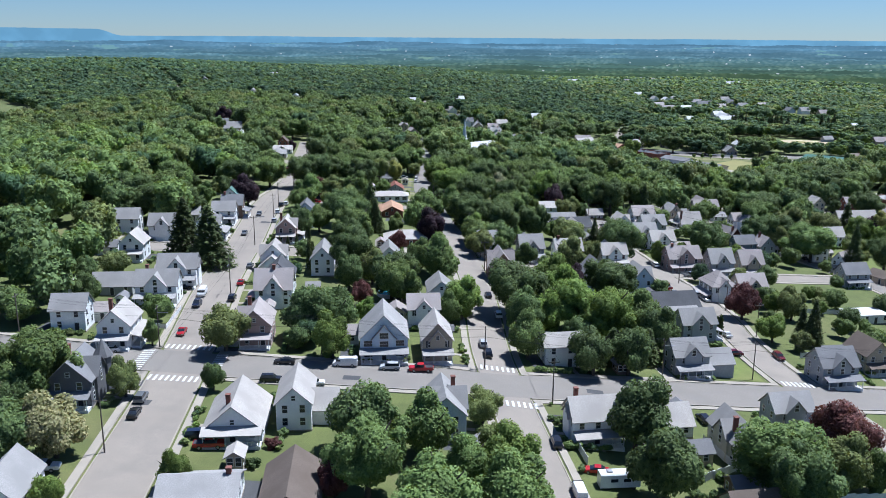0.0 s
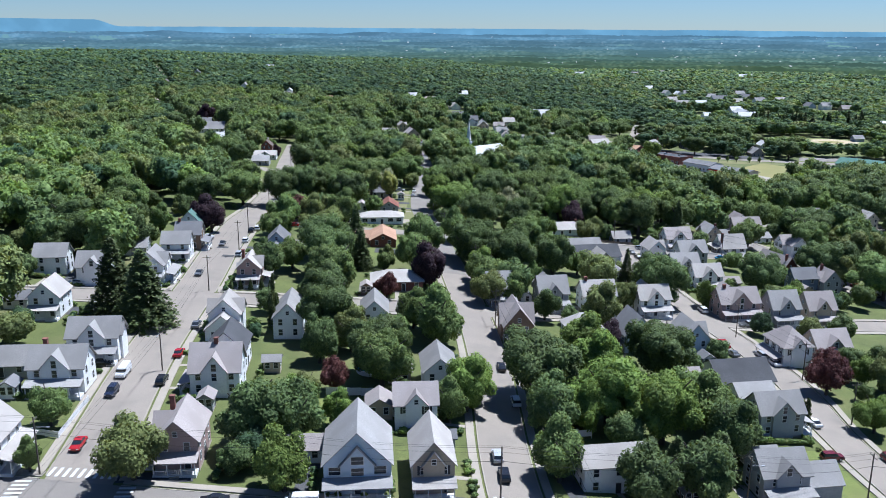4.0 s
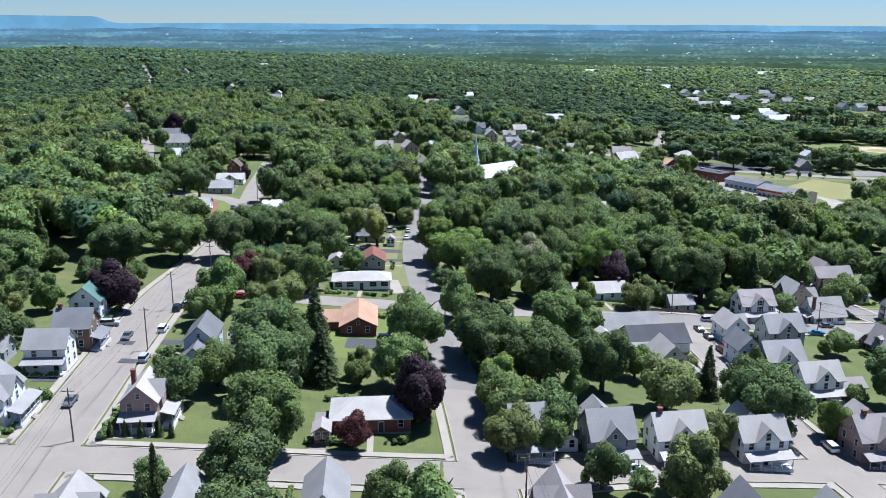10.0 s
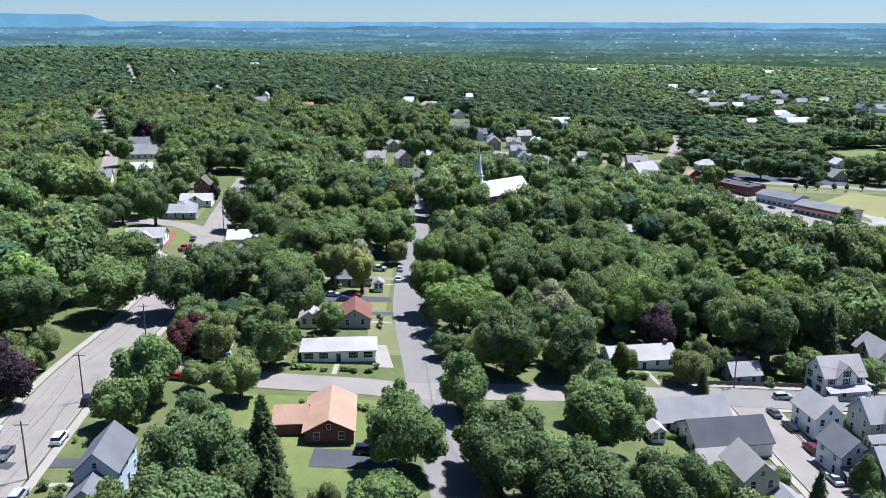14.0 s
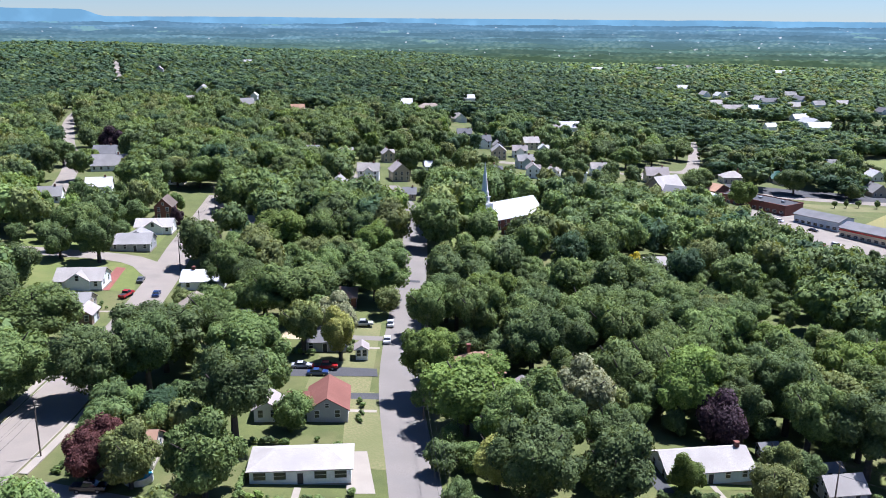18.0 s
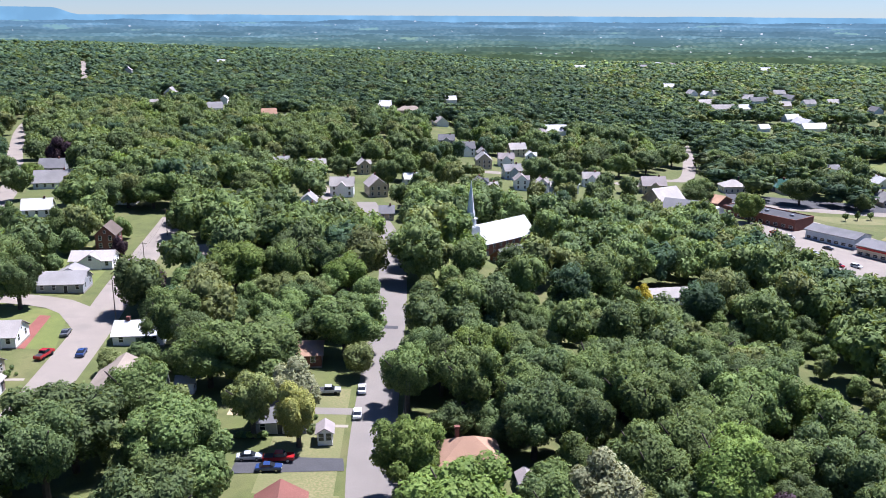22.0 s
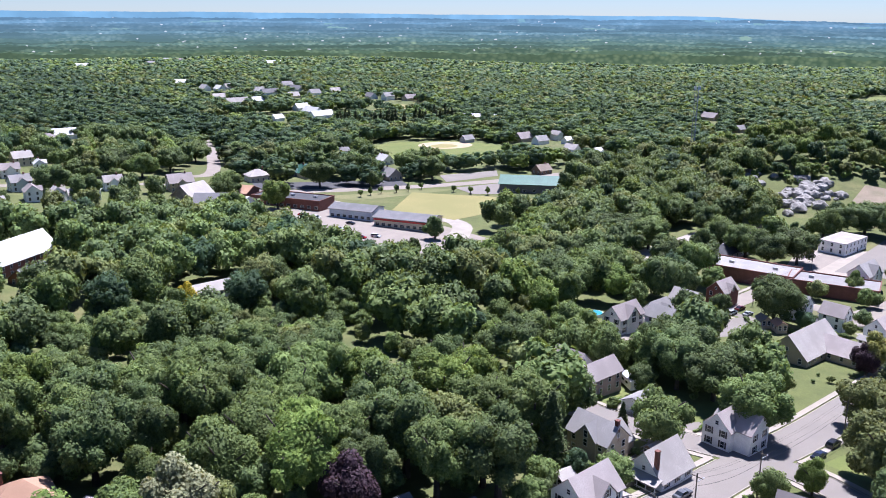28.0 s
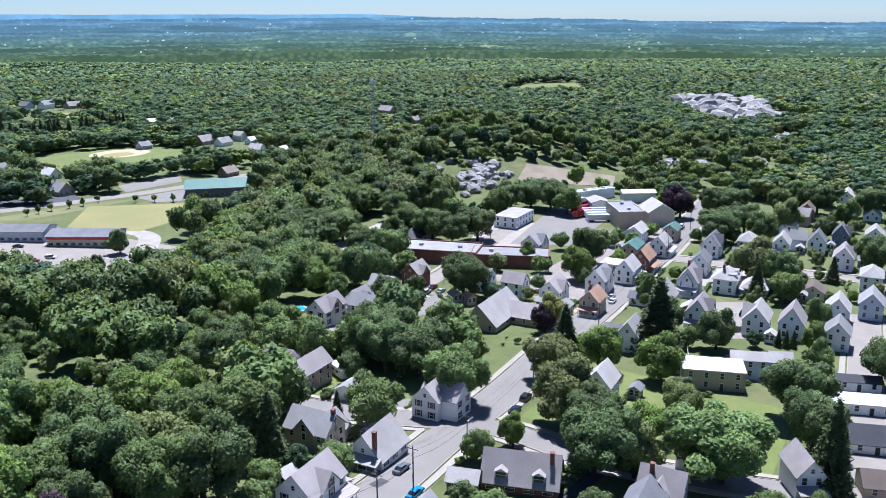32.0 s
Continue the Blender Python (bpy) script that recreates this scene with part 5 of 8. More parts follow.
house(-111.9, 589.6, 95, 10, 8, 2, "brick", "brown", label='red brick house with a brown gable roof')
house(-78.5, 579.3, 5, 11, 8, 1, "white", "tan", pitch=0.28)
house(16.3, 297.5, 9, 8.5, 10, 2, "grey", "grey", porch='S', wing=('N', 5, 6, 2), label='narrow grey clapboard house with a front porch')
house(31.6, 299.0, 9, 9.5, 10, 2, "grey", "grey", porch='S', cross='S', pitch=0.46, wing=('N', 5, 6, 2))
house(45.7, 302.7, 9, 11, 9.5, 2, "white", "pale", porch='S', cross='S', chimney=(-3.5, 0), wing=('N', 4, 6, 1))
house(63.1, 306.0, 9, 10.5, 9, 2, "white", "pale", porch='S', cross='S', wing=('N', 5, 6, 2))
house(18.8, 268.0, 95, 13, 9, 2, "brown", "rose", porch='W', cross='NS', pitch=0.55, label='brown shingled corner house with a steep pinkish roof')
house(36.3, 269.6, 9, 10, 9, 2, "white", "pale", style='hip', porch='S', dormer='S')
house(50.6, 272.6, 99, 11, 10, 2, "paleblue", "slate", porch='N', pitch=0.5)
house(65.5, 273.5, 99, 11, 9, 2, "paleblue", "grey", cross='S', pitch=0.5)
house(91.0, 312.8, 9, 14, 10, 2, "pink", "rose", porch='S', cross='S', chimney=(-4, 0), wing=('N', 5, 7, 2))
house(51.7, 377.1, 9, 16, 10, 1, "white", "grey", pitch=0.3)
house(56.7, 367.4, 9, 16, 11, 1, "white", "dark", pitch=0.3, garage='S')
house(73.8, 406.1, 9, 7.5, 5.5, 1, "grey", "pale", label='small grey garden shed with a pale roof', name='shed', category='shed')
house(81.2, 379.2, 99, 10, 8, 2, "white", "pale", cross='S')
house(95.9, 380.3, 9, 12, 10, 2, "grey", "grey", cross='S')
house(78.8, 361.1, 99, 9, 8, 2, "paleblue", "slate", porch='W')
house(86.1, 355.2, 9, 11, 10, 2, "grey", "grey", cross='S', porch='S')
house(48.7, 410.6, 9, 17, 9, 1, "paleblue", "pale", pitch=0.25, chimney=(7, 0))
house(55.1, 347.5, 99, 10, 8, 2, "cream", "pale")
house(142.2, 462.0, 98, 10, 8, 2, "white", "rose")
house(90.5, 342.7, 9, 11, 9, 2, "white", "pale", porch='S', cross='S')
house(93.5, 276.5, 99, 11.5, 10, 2, "white", "rose", style='hip', porch='N', cross='W', win='shutter', pitch=0.48, label='tall white two-storey house with a pinkish hip roof')
house(105.0, 279.0, 9, 11, 10, 2, "tan", "rose", cross='S', porch='S')
house(105.0, 312.0, 9, 10, 10, 2, "grey", "grey", porch='S', cross='S', pitch=0.5)
house(117.5, 315.0, 9, 10, 10, 2, "tan", "rose", porch='S', cross='S', pitch=0.5)
house(72.5, 255.6, 9, 14, 12, 1, "white", "dark", pitch=0.3)
house(72.5, 244.8, 9, 9, 7, 1, "white", "grey", pitch=0.3)
house(72.3, 230.3, 9, 11, 9, 2, "grey", "grey", porch='E', cross='S')
house(128.8, 353.4, 9, 10, 8, 2, "darkblue", "slate")
house(197.2, 480.5, 98, 10, 8, 2, "white", "grey")
house(157.0, 312.7, 9, 11, 9, 2, "grey", "slate", porch='S')
house(160.6, 353.7, 99, 10, 8, 2, "white", "grey")
house(139.6, 266.8, 9, 13, 8, 1, "white", "white", style='flat')
house(97.0, 405.7, 9, 12, 10, 2, "white", "rose", cross='S', porch='SE', win='shutter', label='white house with dark shutters and a pinkish hip-and-gable roof')
house(121.3, 410.4, 9, 11, 9, 1, "white", "pale", pitch=0.55, porch='W', win='shutter', chimney=(-4.8, -2.5))
house(116.8, 424.1, 98, 12, 9, 2, "tan", "grey", cross='N', wing=('S', 4, 8, 1), chimney=(-5, 0))
house(141.9, 452.0, 8, 15, 8, 2, "pink", "rose", cross='W', porch='W')
house(144.3, 437.6, 8, 7.5, 7, 1, "white", "grey", garage='W', pitch=0.25, label='small white two-car garage with a grey roof', name='garage', category='garage')
house(149.9, 415.7, 9, 13, 8.5, 2, "white", "rose", cross='S', porch='E', wing=('S', 4, 8, 2), win='shutter')
house(228.1, 433.0, 98, 22, 10, 1, "tan", "rose", pitch=0.35, label='low tan church hall with a long pinkish roof')
house(220.8, 445.0, 8, 22, 12.5, 1, "tan", "pale", pitch=0.48, chimney=None, label='tan church with a large steep shingle roof', name='church', category='church')
house(186.9, 487.8, 8, 13, 9, 2, "white", "rose", cross='S', porch='E', win='shutter')
house(201.7, 486.7, 8, 9, 8, 2, "white", "grey", cross='S')
house(219.4, 490.6, 98, 10, 8, 2, "cream", "pale")
house(240.9, 492.6, 8, 10, 9, 2, "brick", "rose", cross='S')
house(252.3, 439.2, 8, 12, 9, 2, "white", "rose", cross='S')
house(251.7, 455.1, 98, 9, 8, 2, "white", "rose")
house(250.6, 468.8, 98, 8, 7, 2, "white", "grey")
house(309.9, 480.3, 8, 14, 10, 2, "white", "grey", cross='S')
house(299.8, 538.9, 8, 26, 11, 1, "grey", "dark", pitch=0.25)
house(354.2, 517.9, 8, 22, 12, 2, "white", "pale", style='flat', label='tall white metal-clad warehouse')
house(445.7, 443.8, 98, 10, 8, 2, "tan", "grey")
house(129.6, 379.2, 112, 15, 8.5, 1, "brick", "rose", dormer='N', chimney=(-6, 1), win='wide', pitch=0.58, label='brick Cape Cod house with two white dormers')
house(137.6, 353.1, 99, 9, 8, 2, "grey", "rose", cross='N', pitch=0.5, chimney=(2, 1))
house(210.5, 368.1, -66, 16, 9.5, 2, "tan", "white", style='flat', label='low tan brick building with a flat white roof', pitch=0.3)
house(223.9, 360.8, -66, 13, 6.5, 2, "paleblue", "pale", pitch=0.2, label='pale blue two-storey house with a low pale roof')
house(182.8, 387.5, 9, 9, 7, 2, "white", "pale", pitch=0.55)
house(224.5, 397.7, 9, 11, 8, 2, "white", "grey", pitch=0.55, wing=('N', 5, 7, 1))
house(249.4, 422.6, 8, 10, 8, 2, "tan", "orange", pitch=0.45, porch='W', chimney=(0, 1))
house(274.9, 432.5, 8, 13, 9, 2, "white", "grey", cross='S', pitch=0.45)
house(296.9, 437.4, 8, 9, 8, 2, "grey", "pale", style='flat')
house(293.6, 429.6, 8, 11, 7, 2, "white", "pale", pitch=0.55, porch='S')
house(312.1, 430.9, 8, 11, 7, 2, "brick", "orange", pitch=0.55, porch='S')
house(326.6, 442.1, 8, 14, 8, 2, "tan", "green", pitch=0.3)
house(338.9, 434.6, 8, 11, 7, 2, "white", "pale", pitch=0.5, porch='S')
house(354.3, 452.1, 8, 14, 9, 2, "white", "pale", pitch=0.35)
house(366.9, 440.4, 8, 10, 8, 2, "tan", "green", pitch=0.3)
house(351.3, 416.2, 9, 14, 9, 2, "white", "slate", cross='S', pitch=0.5)
house(320.4, 410.2, 9, 11, 8, 2, "white", "slate", pitch=0.45)
house(292.0, 404.4, 9, 11, 9, 2, "white", "rose", cross='SW', porch='W', pitch=0.6, chimney=(2, 1))
house(302.0, 393.9, 9, 12, 10, 2, "white", "pale", style='hip', porch='S', dormer='S', chimney=(-2, 1))
house(275.2, 407.7, 9, 10, 8, 1, "white", "pale", pitch=0.6)
house(257.9, 388.5, 9, 12, 9, 2, "white", "rose", cross='S', porch='W', pitch=0.55)
house(305.4, 384.3, 9, 11, 9, 1, "white", "pale", style='hip')
house(262.3, 371.3, 9, 11, 7.5, 2, "white", "pale", cross='N', pitch=0.55)
house(265.0, 361.3, 9, 11, 9, 2, "white", "rose", pitch=0.6)
house(286.3, 352.4, 9, 11, 9, 2, "white", "pale", porch='W', pitch=0.5)
house(262.1, 347.4, 9, 9, 7, 2, "white", "grey", pitch=0.5)
house(312.3, 365.8, 9, 9, 8, 1, "cream", "brown", pitch=0.3)
house(300.3, 344.7, 9, 12, 9, 2, "paleblue", "grey", pitch=0.45)
house(335.8, 350.8, 9, 13, 9, 2, "white", "pale", style='hip', pitch=0.4)
house(359.6, 365.3, 9, 13, 9, 2, "white", "rose", cross='S', pitch=0.5)
house(379.8, 380.0, 9, 9, 7, 2, "white", "slate", pitch=0.6)
house(368.7, 391.9, 9, 11, 8, 2, "white", "pale", pitch=0.5, porch='W')
house(364.4, 405.0, 9, 12, 9, 2, "tan", "pale", style='hip')
house(411.0, 399.1, 9, 8, 7, 2, "white", "pale", style='hip')
house(398.7, 374.3, 9, 9, 8, 2, "darkblue", "slate", cross='S', pitch=0.6)
house(405.5, 361.7, 9, 12, 9, 2, "white", "pale")
house(445.2, 399.7, 9, 10, 8, 2, "brown", "brown")
house(461.6, 372.2, 9, 12, 8, 1, "white", "pale")
house(503.6, 392.4, 9, 14, 9, 1, "white", "pale")
house(163.8, 334.0, 35, 9, 5.6, 2, "white", "rose", pitch=0.6, porch='W', label='narrow white house with a steep pinkish-grey roof')
house(215.9, 332.3, -66, 14, 7, 1, "white", "white", style='flat')
house(230.6, 335.9, -66, 11, 5, 1, "white", "dark", pitch=0.2)
house(194.4, 325.9, -66, 11, 8, 1, "white", "dark", pitch=0.35)
house(172.9, 320.8, -66, 8, 7, 1, "tan", "brown", pitch=0.3)


house(-57.5, 397.0, 5, 13, 8, 1, "cream", "orange", pitch=0.3, label="low cream house with a tan-brown roof and a back deck")
house(232.3, 468.2, 60, 4.5, 3.4, 1, "tan", "tan", pitch=0.3, attic=False, label="small tan garden shed beside a car park", name="shed", category="shed")
house(232.6, 462.3, 60, 4.5, 3.4, 1, "tan", "orange", pitch=0.3, attic=False, label="small tan garden shed beside a church", name="shed", category="shed")


# ---- church with a steeple ----
church = house(26.3, 620.5, 41, 28, 13, 2, "brick", "white", pitch=0.45, label="brick church with a white roof and tall white steeple", name="church", category="church", attic=False)
for p in ((20, 602, 9), (31, 596, 9), (12, 590, 8), (40, 604, 8), (24, 582, 7), (46, 612, 7)):
    CLEAR.append(p)
steeple = empty("steeple", 14.9, 609, None, 41)
tagged(steeple, "tall white tapering church steeple with a spire", "steeple")
bm = bmesh.new()
box(bm, -2.6, 2.6, -2.6, 2.6, -1, 10.5)
part("tower", bm, WALL["white"], steeple)
for z0, z1, r in ((10.5, 13.2, 2.1), (13.2, 15.6, 1.65)):
    bm = bmesh.new()
    box(bm, -r - 0.3, r + 0.3, -r - 0.3, r + 0.3, z0, z0 + 0.35)
    tube(bm, 0, 0, z0 + 0.35, z1, r, r, 8)
    part("belfry", bm, TRIM, steeple)
bm = bmesh.new()
tube(bm, 0, 0, 15.6, 28.0, 1.45, 0.04, 8)
part("spire", bm, TRIM, steeple, "slender white spire")
house(30, 603, 41, 14, 9, 1, "brick", "slate", pitch=0.35, label="low brick church hall with a slate grey roof", name="church_hall", category="church hall")
house(81, 572, 8, 20, 8, 1, "tan", "pale", pitch=0.25, label="long low garage building with a pale roof", name="garage", category="garage", garage="S")
house(93, 469, 15, 8, 6, 1, "charcoal", "dark", pitch=0.3, label="small dark shed at the edge of a clearing", name="shed", category="shed")


# ---- shopping plaza, park buildings, works ----
def hall(name, x, y, rot, l, w, h, wall, roof, label, category, pitch=0.0, bays=0, stripe=None):
    """A large low building: wall, flat or low-pitched roof with a parapet, and shop bays."""
    root = empty(name, x, y, None, rot)
    tagged(root, label, category)
    bm = bmesh.new()
    if pitch:
        prism(bm, [(-w / 2, -3), (w / 2, -3), (w / 2, h), (0, h + pitch * w), (-w / 2, h)], -l / 2, l / 2)
    else:
        box(bm, -l / 2, l / 2, -w / 2, w / 2, -3, h)
    part("wall", bm, WALL.get(wall, BRICK), root)
    bm = bmesh.new()
    if pitch:
        gable_roof(bm, l, w, h, pitch * w, over=0.8, thick=0.25)
        part("roof", bm, ROOF[roof], root)
    else:
        box(bm, -l / 2 + 0.35, l / 2 - 0.35, -w / 2 + 0.35, w / 2 - 0.35, h, h + 0.12)
        part("roof", bm, ROOF[roof], root)
        for x0, x1, y0, y1 in ((-l / 2 - 0.1, l / 2 + 0.1, -w / 2 - 0.1, -w / 2 + 0.35), (-l / 2 - 0.1, l / 2 + 0.1, w / 2 - 0.35, w / 2 + 0.1), (-l / 2 - 0.1, -l / 2 + 0.35, -w / 2 + 0.35, w / 2 - 0.35), (l / 2 - 0.35, l / 2 + 0.1, -w / 2 + 0.35, w / 2 - 0.35)):
            bm = bmesh.new()
            box(bm, x0, x1, y0, y1, h, h + 0.55)
            part("parapet", bm, WALL.get(wall, BRICK), root)
        for i in range(max(1, int(l / 12))):
            bm = bmesh.new()
            u = -l / 2 + l * (i + 0.5) / max(1, int(l / 12))
            box(bm, u - 0.9, u + 0.9, -0.7, 0.7, h + 0.12, h + 1.1)
            part("roof_vent", bm, STEEL, root)
    for i in range(bays):
        u = -l / 2 + l * (i + 0.5) / bays
        hang("window", WINDOW["wide"], root, m=pose(u, -w / 2, 1.0))
    if stripe:
        bm = bmesh.new()
        box(bm, -l / 2 + 0.2, l / 2 - 0.2, -w / 2 - 1.2, -w / 2 - 0.01, h - 1.1, h - 0.4)
        part("awning", bm, CAR[stripe], root)
    CLEAR.append((x, y, 0.5 * w + 3))
    for k in (-0.33, 0.33):
        CLEAR.append((x + k * l * math.cos(radians(rot)), y + k * l * math.sin(radians(rot)), 0.5 * w + 3))
    return root


hall("shop", 203, 652, -55, 30, 15, 5, "cream", "slate", "long plaza shop with a grey roof and red awning", "shop", pitch=0.12, bays=9, stripe="red")
hall("shop", 190, 682, -55, 24, 14, 5, "paleblue", "slate", "plaza shop with a grey metal roof", "shop", pitch=0.12, bays=7)
hall("shop", 172, 722, -55, 42, 16, 5, "brick", "dark", "brick shop row with a flat dark roof", "shop", bays=10)
hall("shop", 150, 748, -50, 20, 14, 5, "brick", "orange", "brick shop with a tan roof", "shop", pitch=0.2, bays=5)
g = hall("park_hall", 322, 706, -42, 36, 24, 5.5, "charcoal", "metalgreen", "dark park hall with a green metal roof", "hall", pitch=0.14, bays=6)
hall("gym", 500, 1003, -40, 46, 24, 8, "tan", "white", "large far hall with a white roof", "hall", pitch=0.08)
hall("gym", 520, 985, -40, 22, 16, 6, "tan", "tan", "far low hall with a tan roof", "hall")
hall("warehouse", 278, 508, -68, 34, 16, 5.5, "brick", "grey", "long red brick warehouse with a flat grey roof", "warehouse", bays=0)
hall("warehouse", 289, 480, -62, 32, 14, 5, "brick", "grey", "red brick warehouse with a flat grey roof", "warehouse", bays=0)
hall("works", 386, 472.5, 40, 25.5, 12.7, 8.5, "tan", "grey", "tan industrial works building with a grey roof", "factory")
hall("works", 398, 460.5, 40, 16, 13, 7, "cream", "pale", "cream industrial works building with a pale roof", "factory", pitch=0.3)
hall("works", 430, 511, -25, 26, 5, 5, "white", "white", "white conveyor shed of the works", "factory")
hall("works", 438.6, 488.5, -50, 18, 6, 5.5, "white", "white", "long white shed behind the works", "factory", pitch=0.2)
hall("works", 408, 498, 40, 12, 9, 5, "white", "pale", "small pale works store beside the yard", "factory", pitch=0.15)
hall("white_store", 120, 1131, 5, 34, 20, 6, "white", "white", "far white-roofed store among trees", "shop", pitch=0.1)
hall("white_store", 105, 1075, 5, 40, 14, 5, "tan", "pale", "far low building with a pale roof", "shop")
hall("old_church", 122, 735, 30, 16, 14, 6, "stone", "pale", "stone hall with a pale pyramid roof", "hall", pitch=0.4)
hall("store", 140, 722, -60, 18, 10, 5, "white", "white", "small store with a white gable roof", "shop", pitch=0.2)
hall("stone_store", 128, 715, -30, 20, 12, 6, "stone", "slate", "stone building with a slate roof", "shop", pitch=0.3)


def box_trailer(x, y, rot, colour):
    root = empty("trailer", x, y, None, rot)
    tagged(root, f"{colour} box trailer parked in the works yard", "trailer", "box trailers in the yard")
    bm = bmesh.new()
    box(bm, -6.2, 6.2, -1.25, 1.25, 1.1, 3.9)
    part("body", bm, CAR[colour], root)
    for u in (-4.5, -3.3, 4.6):
        for s in (-1, 1):
            bm = bmesh.new()
            bmesh.ops.create_cone(bm, cap_ends=True, segments=12, radius1=0.5, radius2=0.5, depth=0.3, matrix=pose(u, s, 0.5, 90))
            part("wheel", bm, RUBBER, root)


for i, c in enumerate(("red", "red", "maroon", "white")):
    box_trailer(387 + 7.5 * i, 497 + 4.8 * i, -12, c)


for i in range(4):
    box_trailer(382.5 + 4.2 * i, 484.5 + 3.2 * i, -50, "white")


def caravan(x, y, rot):
    root = empty("motorhome", x, y, None, rot)
    tagged(root, "white motorhome parked beside a garage", "motorhome")
    bm = bmesh.new()
    prism(bm, [(-1.2, 0.6), (1.2, 0.6), (1.2, 3.0), (1.0, 3.2), (-1.0, 3.2), (-1.2, 3.0)], -3.9, 3.4)
    part("body", bm, CAR["white"], root)
    bm = bmesh.new()
    box(bm, 3.4, 3.44, -1.0, 1.0, 1.6, 2.5)
    part("windscreen", bm, GLASS, root)
    for u in (-2.0, 0.3):
        bm = bmesh.new()
        box(bm, u, u + 1.3, -1.24, 1.24, 1.7, 2.3)
        part("window", bm, GLASS, root)
    bm = bmesh.new()
    box(bm, -2.5, -1.6, -0.5, 0.5, 3.2, 3.5)
    part("roof_vent", bm, STEEL, root)
    for u in (-2.4, 2.2):
        for s in (-1, 1):
            bm = bmesh.new()
            bmesh.ops.create_cone(bm, cap_ends=True, segments=12, radius1=0.42, radius2=0.42, depth=0.25, matrix=pose(u, s * 1.05, 0.42, 90))
            part("wheel", bm, RUBBER, root)


caravan(153, 451, 70)
caravan(32, 137, 5)


def pool(x, y, r, label="round above-ground pool of blue water"):
    root = empty("swimming_pool", x, y)
    tagged(root, label, "pool")
    bm = bmesh.new()
    tube(bm, 0, 0, -0.4, 1.1, r, r, 20)
    part("wall", bm, TRIM, root)
    bm = bmesh.new()
    tube(bm, 0, 0, 1.1, 1.13, r - 0.2, r - 0.2, 20)
    part("water", bm, WATER, root, "clear blue pool water")
    CLEAR.append((x, y, r + 2))


pool(-16, 237, 3.2)
pool(189, 503, 2.8)
pool(26, 441, 2.6)
pool(-51.9, 390, 2.4)


def lattice_tower(x, y, h):
    root = empty("radio_mast", x, y)
    tagged(root, "tall thin grey lattice radio mast", "mast")
    for i in range(3):
        a = 2.094 * i
        bm = bmesh.new()
        tube(bm, 1.5 * math.cos(a), 1.5 * math.sin(a), -1, h, 0.17, 0.14, 5)
        part("leg", bm, STEEL, root)
    for k in range(int(h / 2.5)):
        bm = bmesh.new()
        for i in range(3):
            a, b = 2.094 * i, 2.094 * (i + 1)
            p, q = Vector((1.5 * math.cos(a), 1.5 * math.sin(a), 2.5 * k)), Vector((1.5 * math.cos(b), 1.5 * math.sin(b), 2.5 * k + 2.5))
            d = (q - p)
            m = Matrix.Translation(p) @ d.to_track_quat("Z", "Y").to_matrix().to_4x4()
            n0 = len(bm.verts)
            tube(bm, 0, 0, 0, d.length, 0.09, 0.09, 4)
            bm.verts.ensure_lookup_table()
            bmesh.ops.transform(bm, matrix=m, verts=bm.verts[n0:])
        part("brace", bm, STEEL, root)
    for i in range(6):
        bm = bmesh.new()
        a = 1.047 * i
        box(bm, 1.9 * math.cos(a) - 0.25, 1.9 * math.cos(a) + 0.25, 1.9 * math.sin(a) - 0.25, 1.9 * math.sin(a) + 0.25, h - 3.2, h - 0.8)
        part("antenna", bm, TRIM, root, "pale panel antenna")


lattice_tower(450, 692, 52)


def turret(x, y, r, h, wall, roof):
    """A round corner tower on the nearest house."""
    hx, hy, _, root = min(HOUSES, key=lambda q: (q[0] - x) ** 2 + (q[1] - y) ** 2)
    m = root.matrix_basis.inverted() @ Matrix.Translation((x, y, root.matrix_basis.translation.z))
    bm = bmesh.new()
    tube(bm, 0, 0, -2, h, r, r, 8)
    wall_ob = part("turret", bm, WALL[wall], root, "eight-sided corner turret")
    wall_ob.matrix_basis = m
    bm = bmesh.new()
    tube(bm, 0, 0, h, h + 2.1 * r, r + 0.4, 0.05, 8)
    part("turret_roof", bm, ROOF[roof], wall_ob, "pointed shingle roof")


turret(-69.0, 161.5, 1.7, 7.4, "charcoal", "slate")


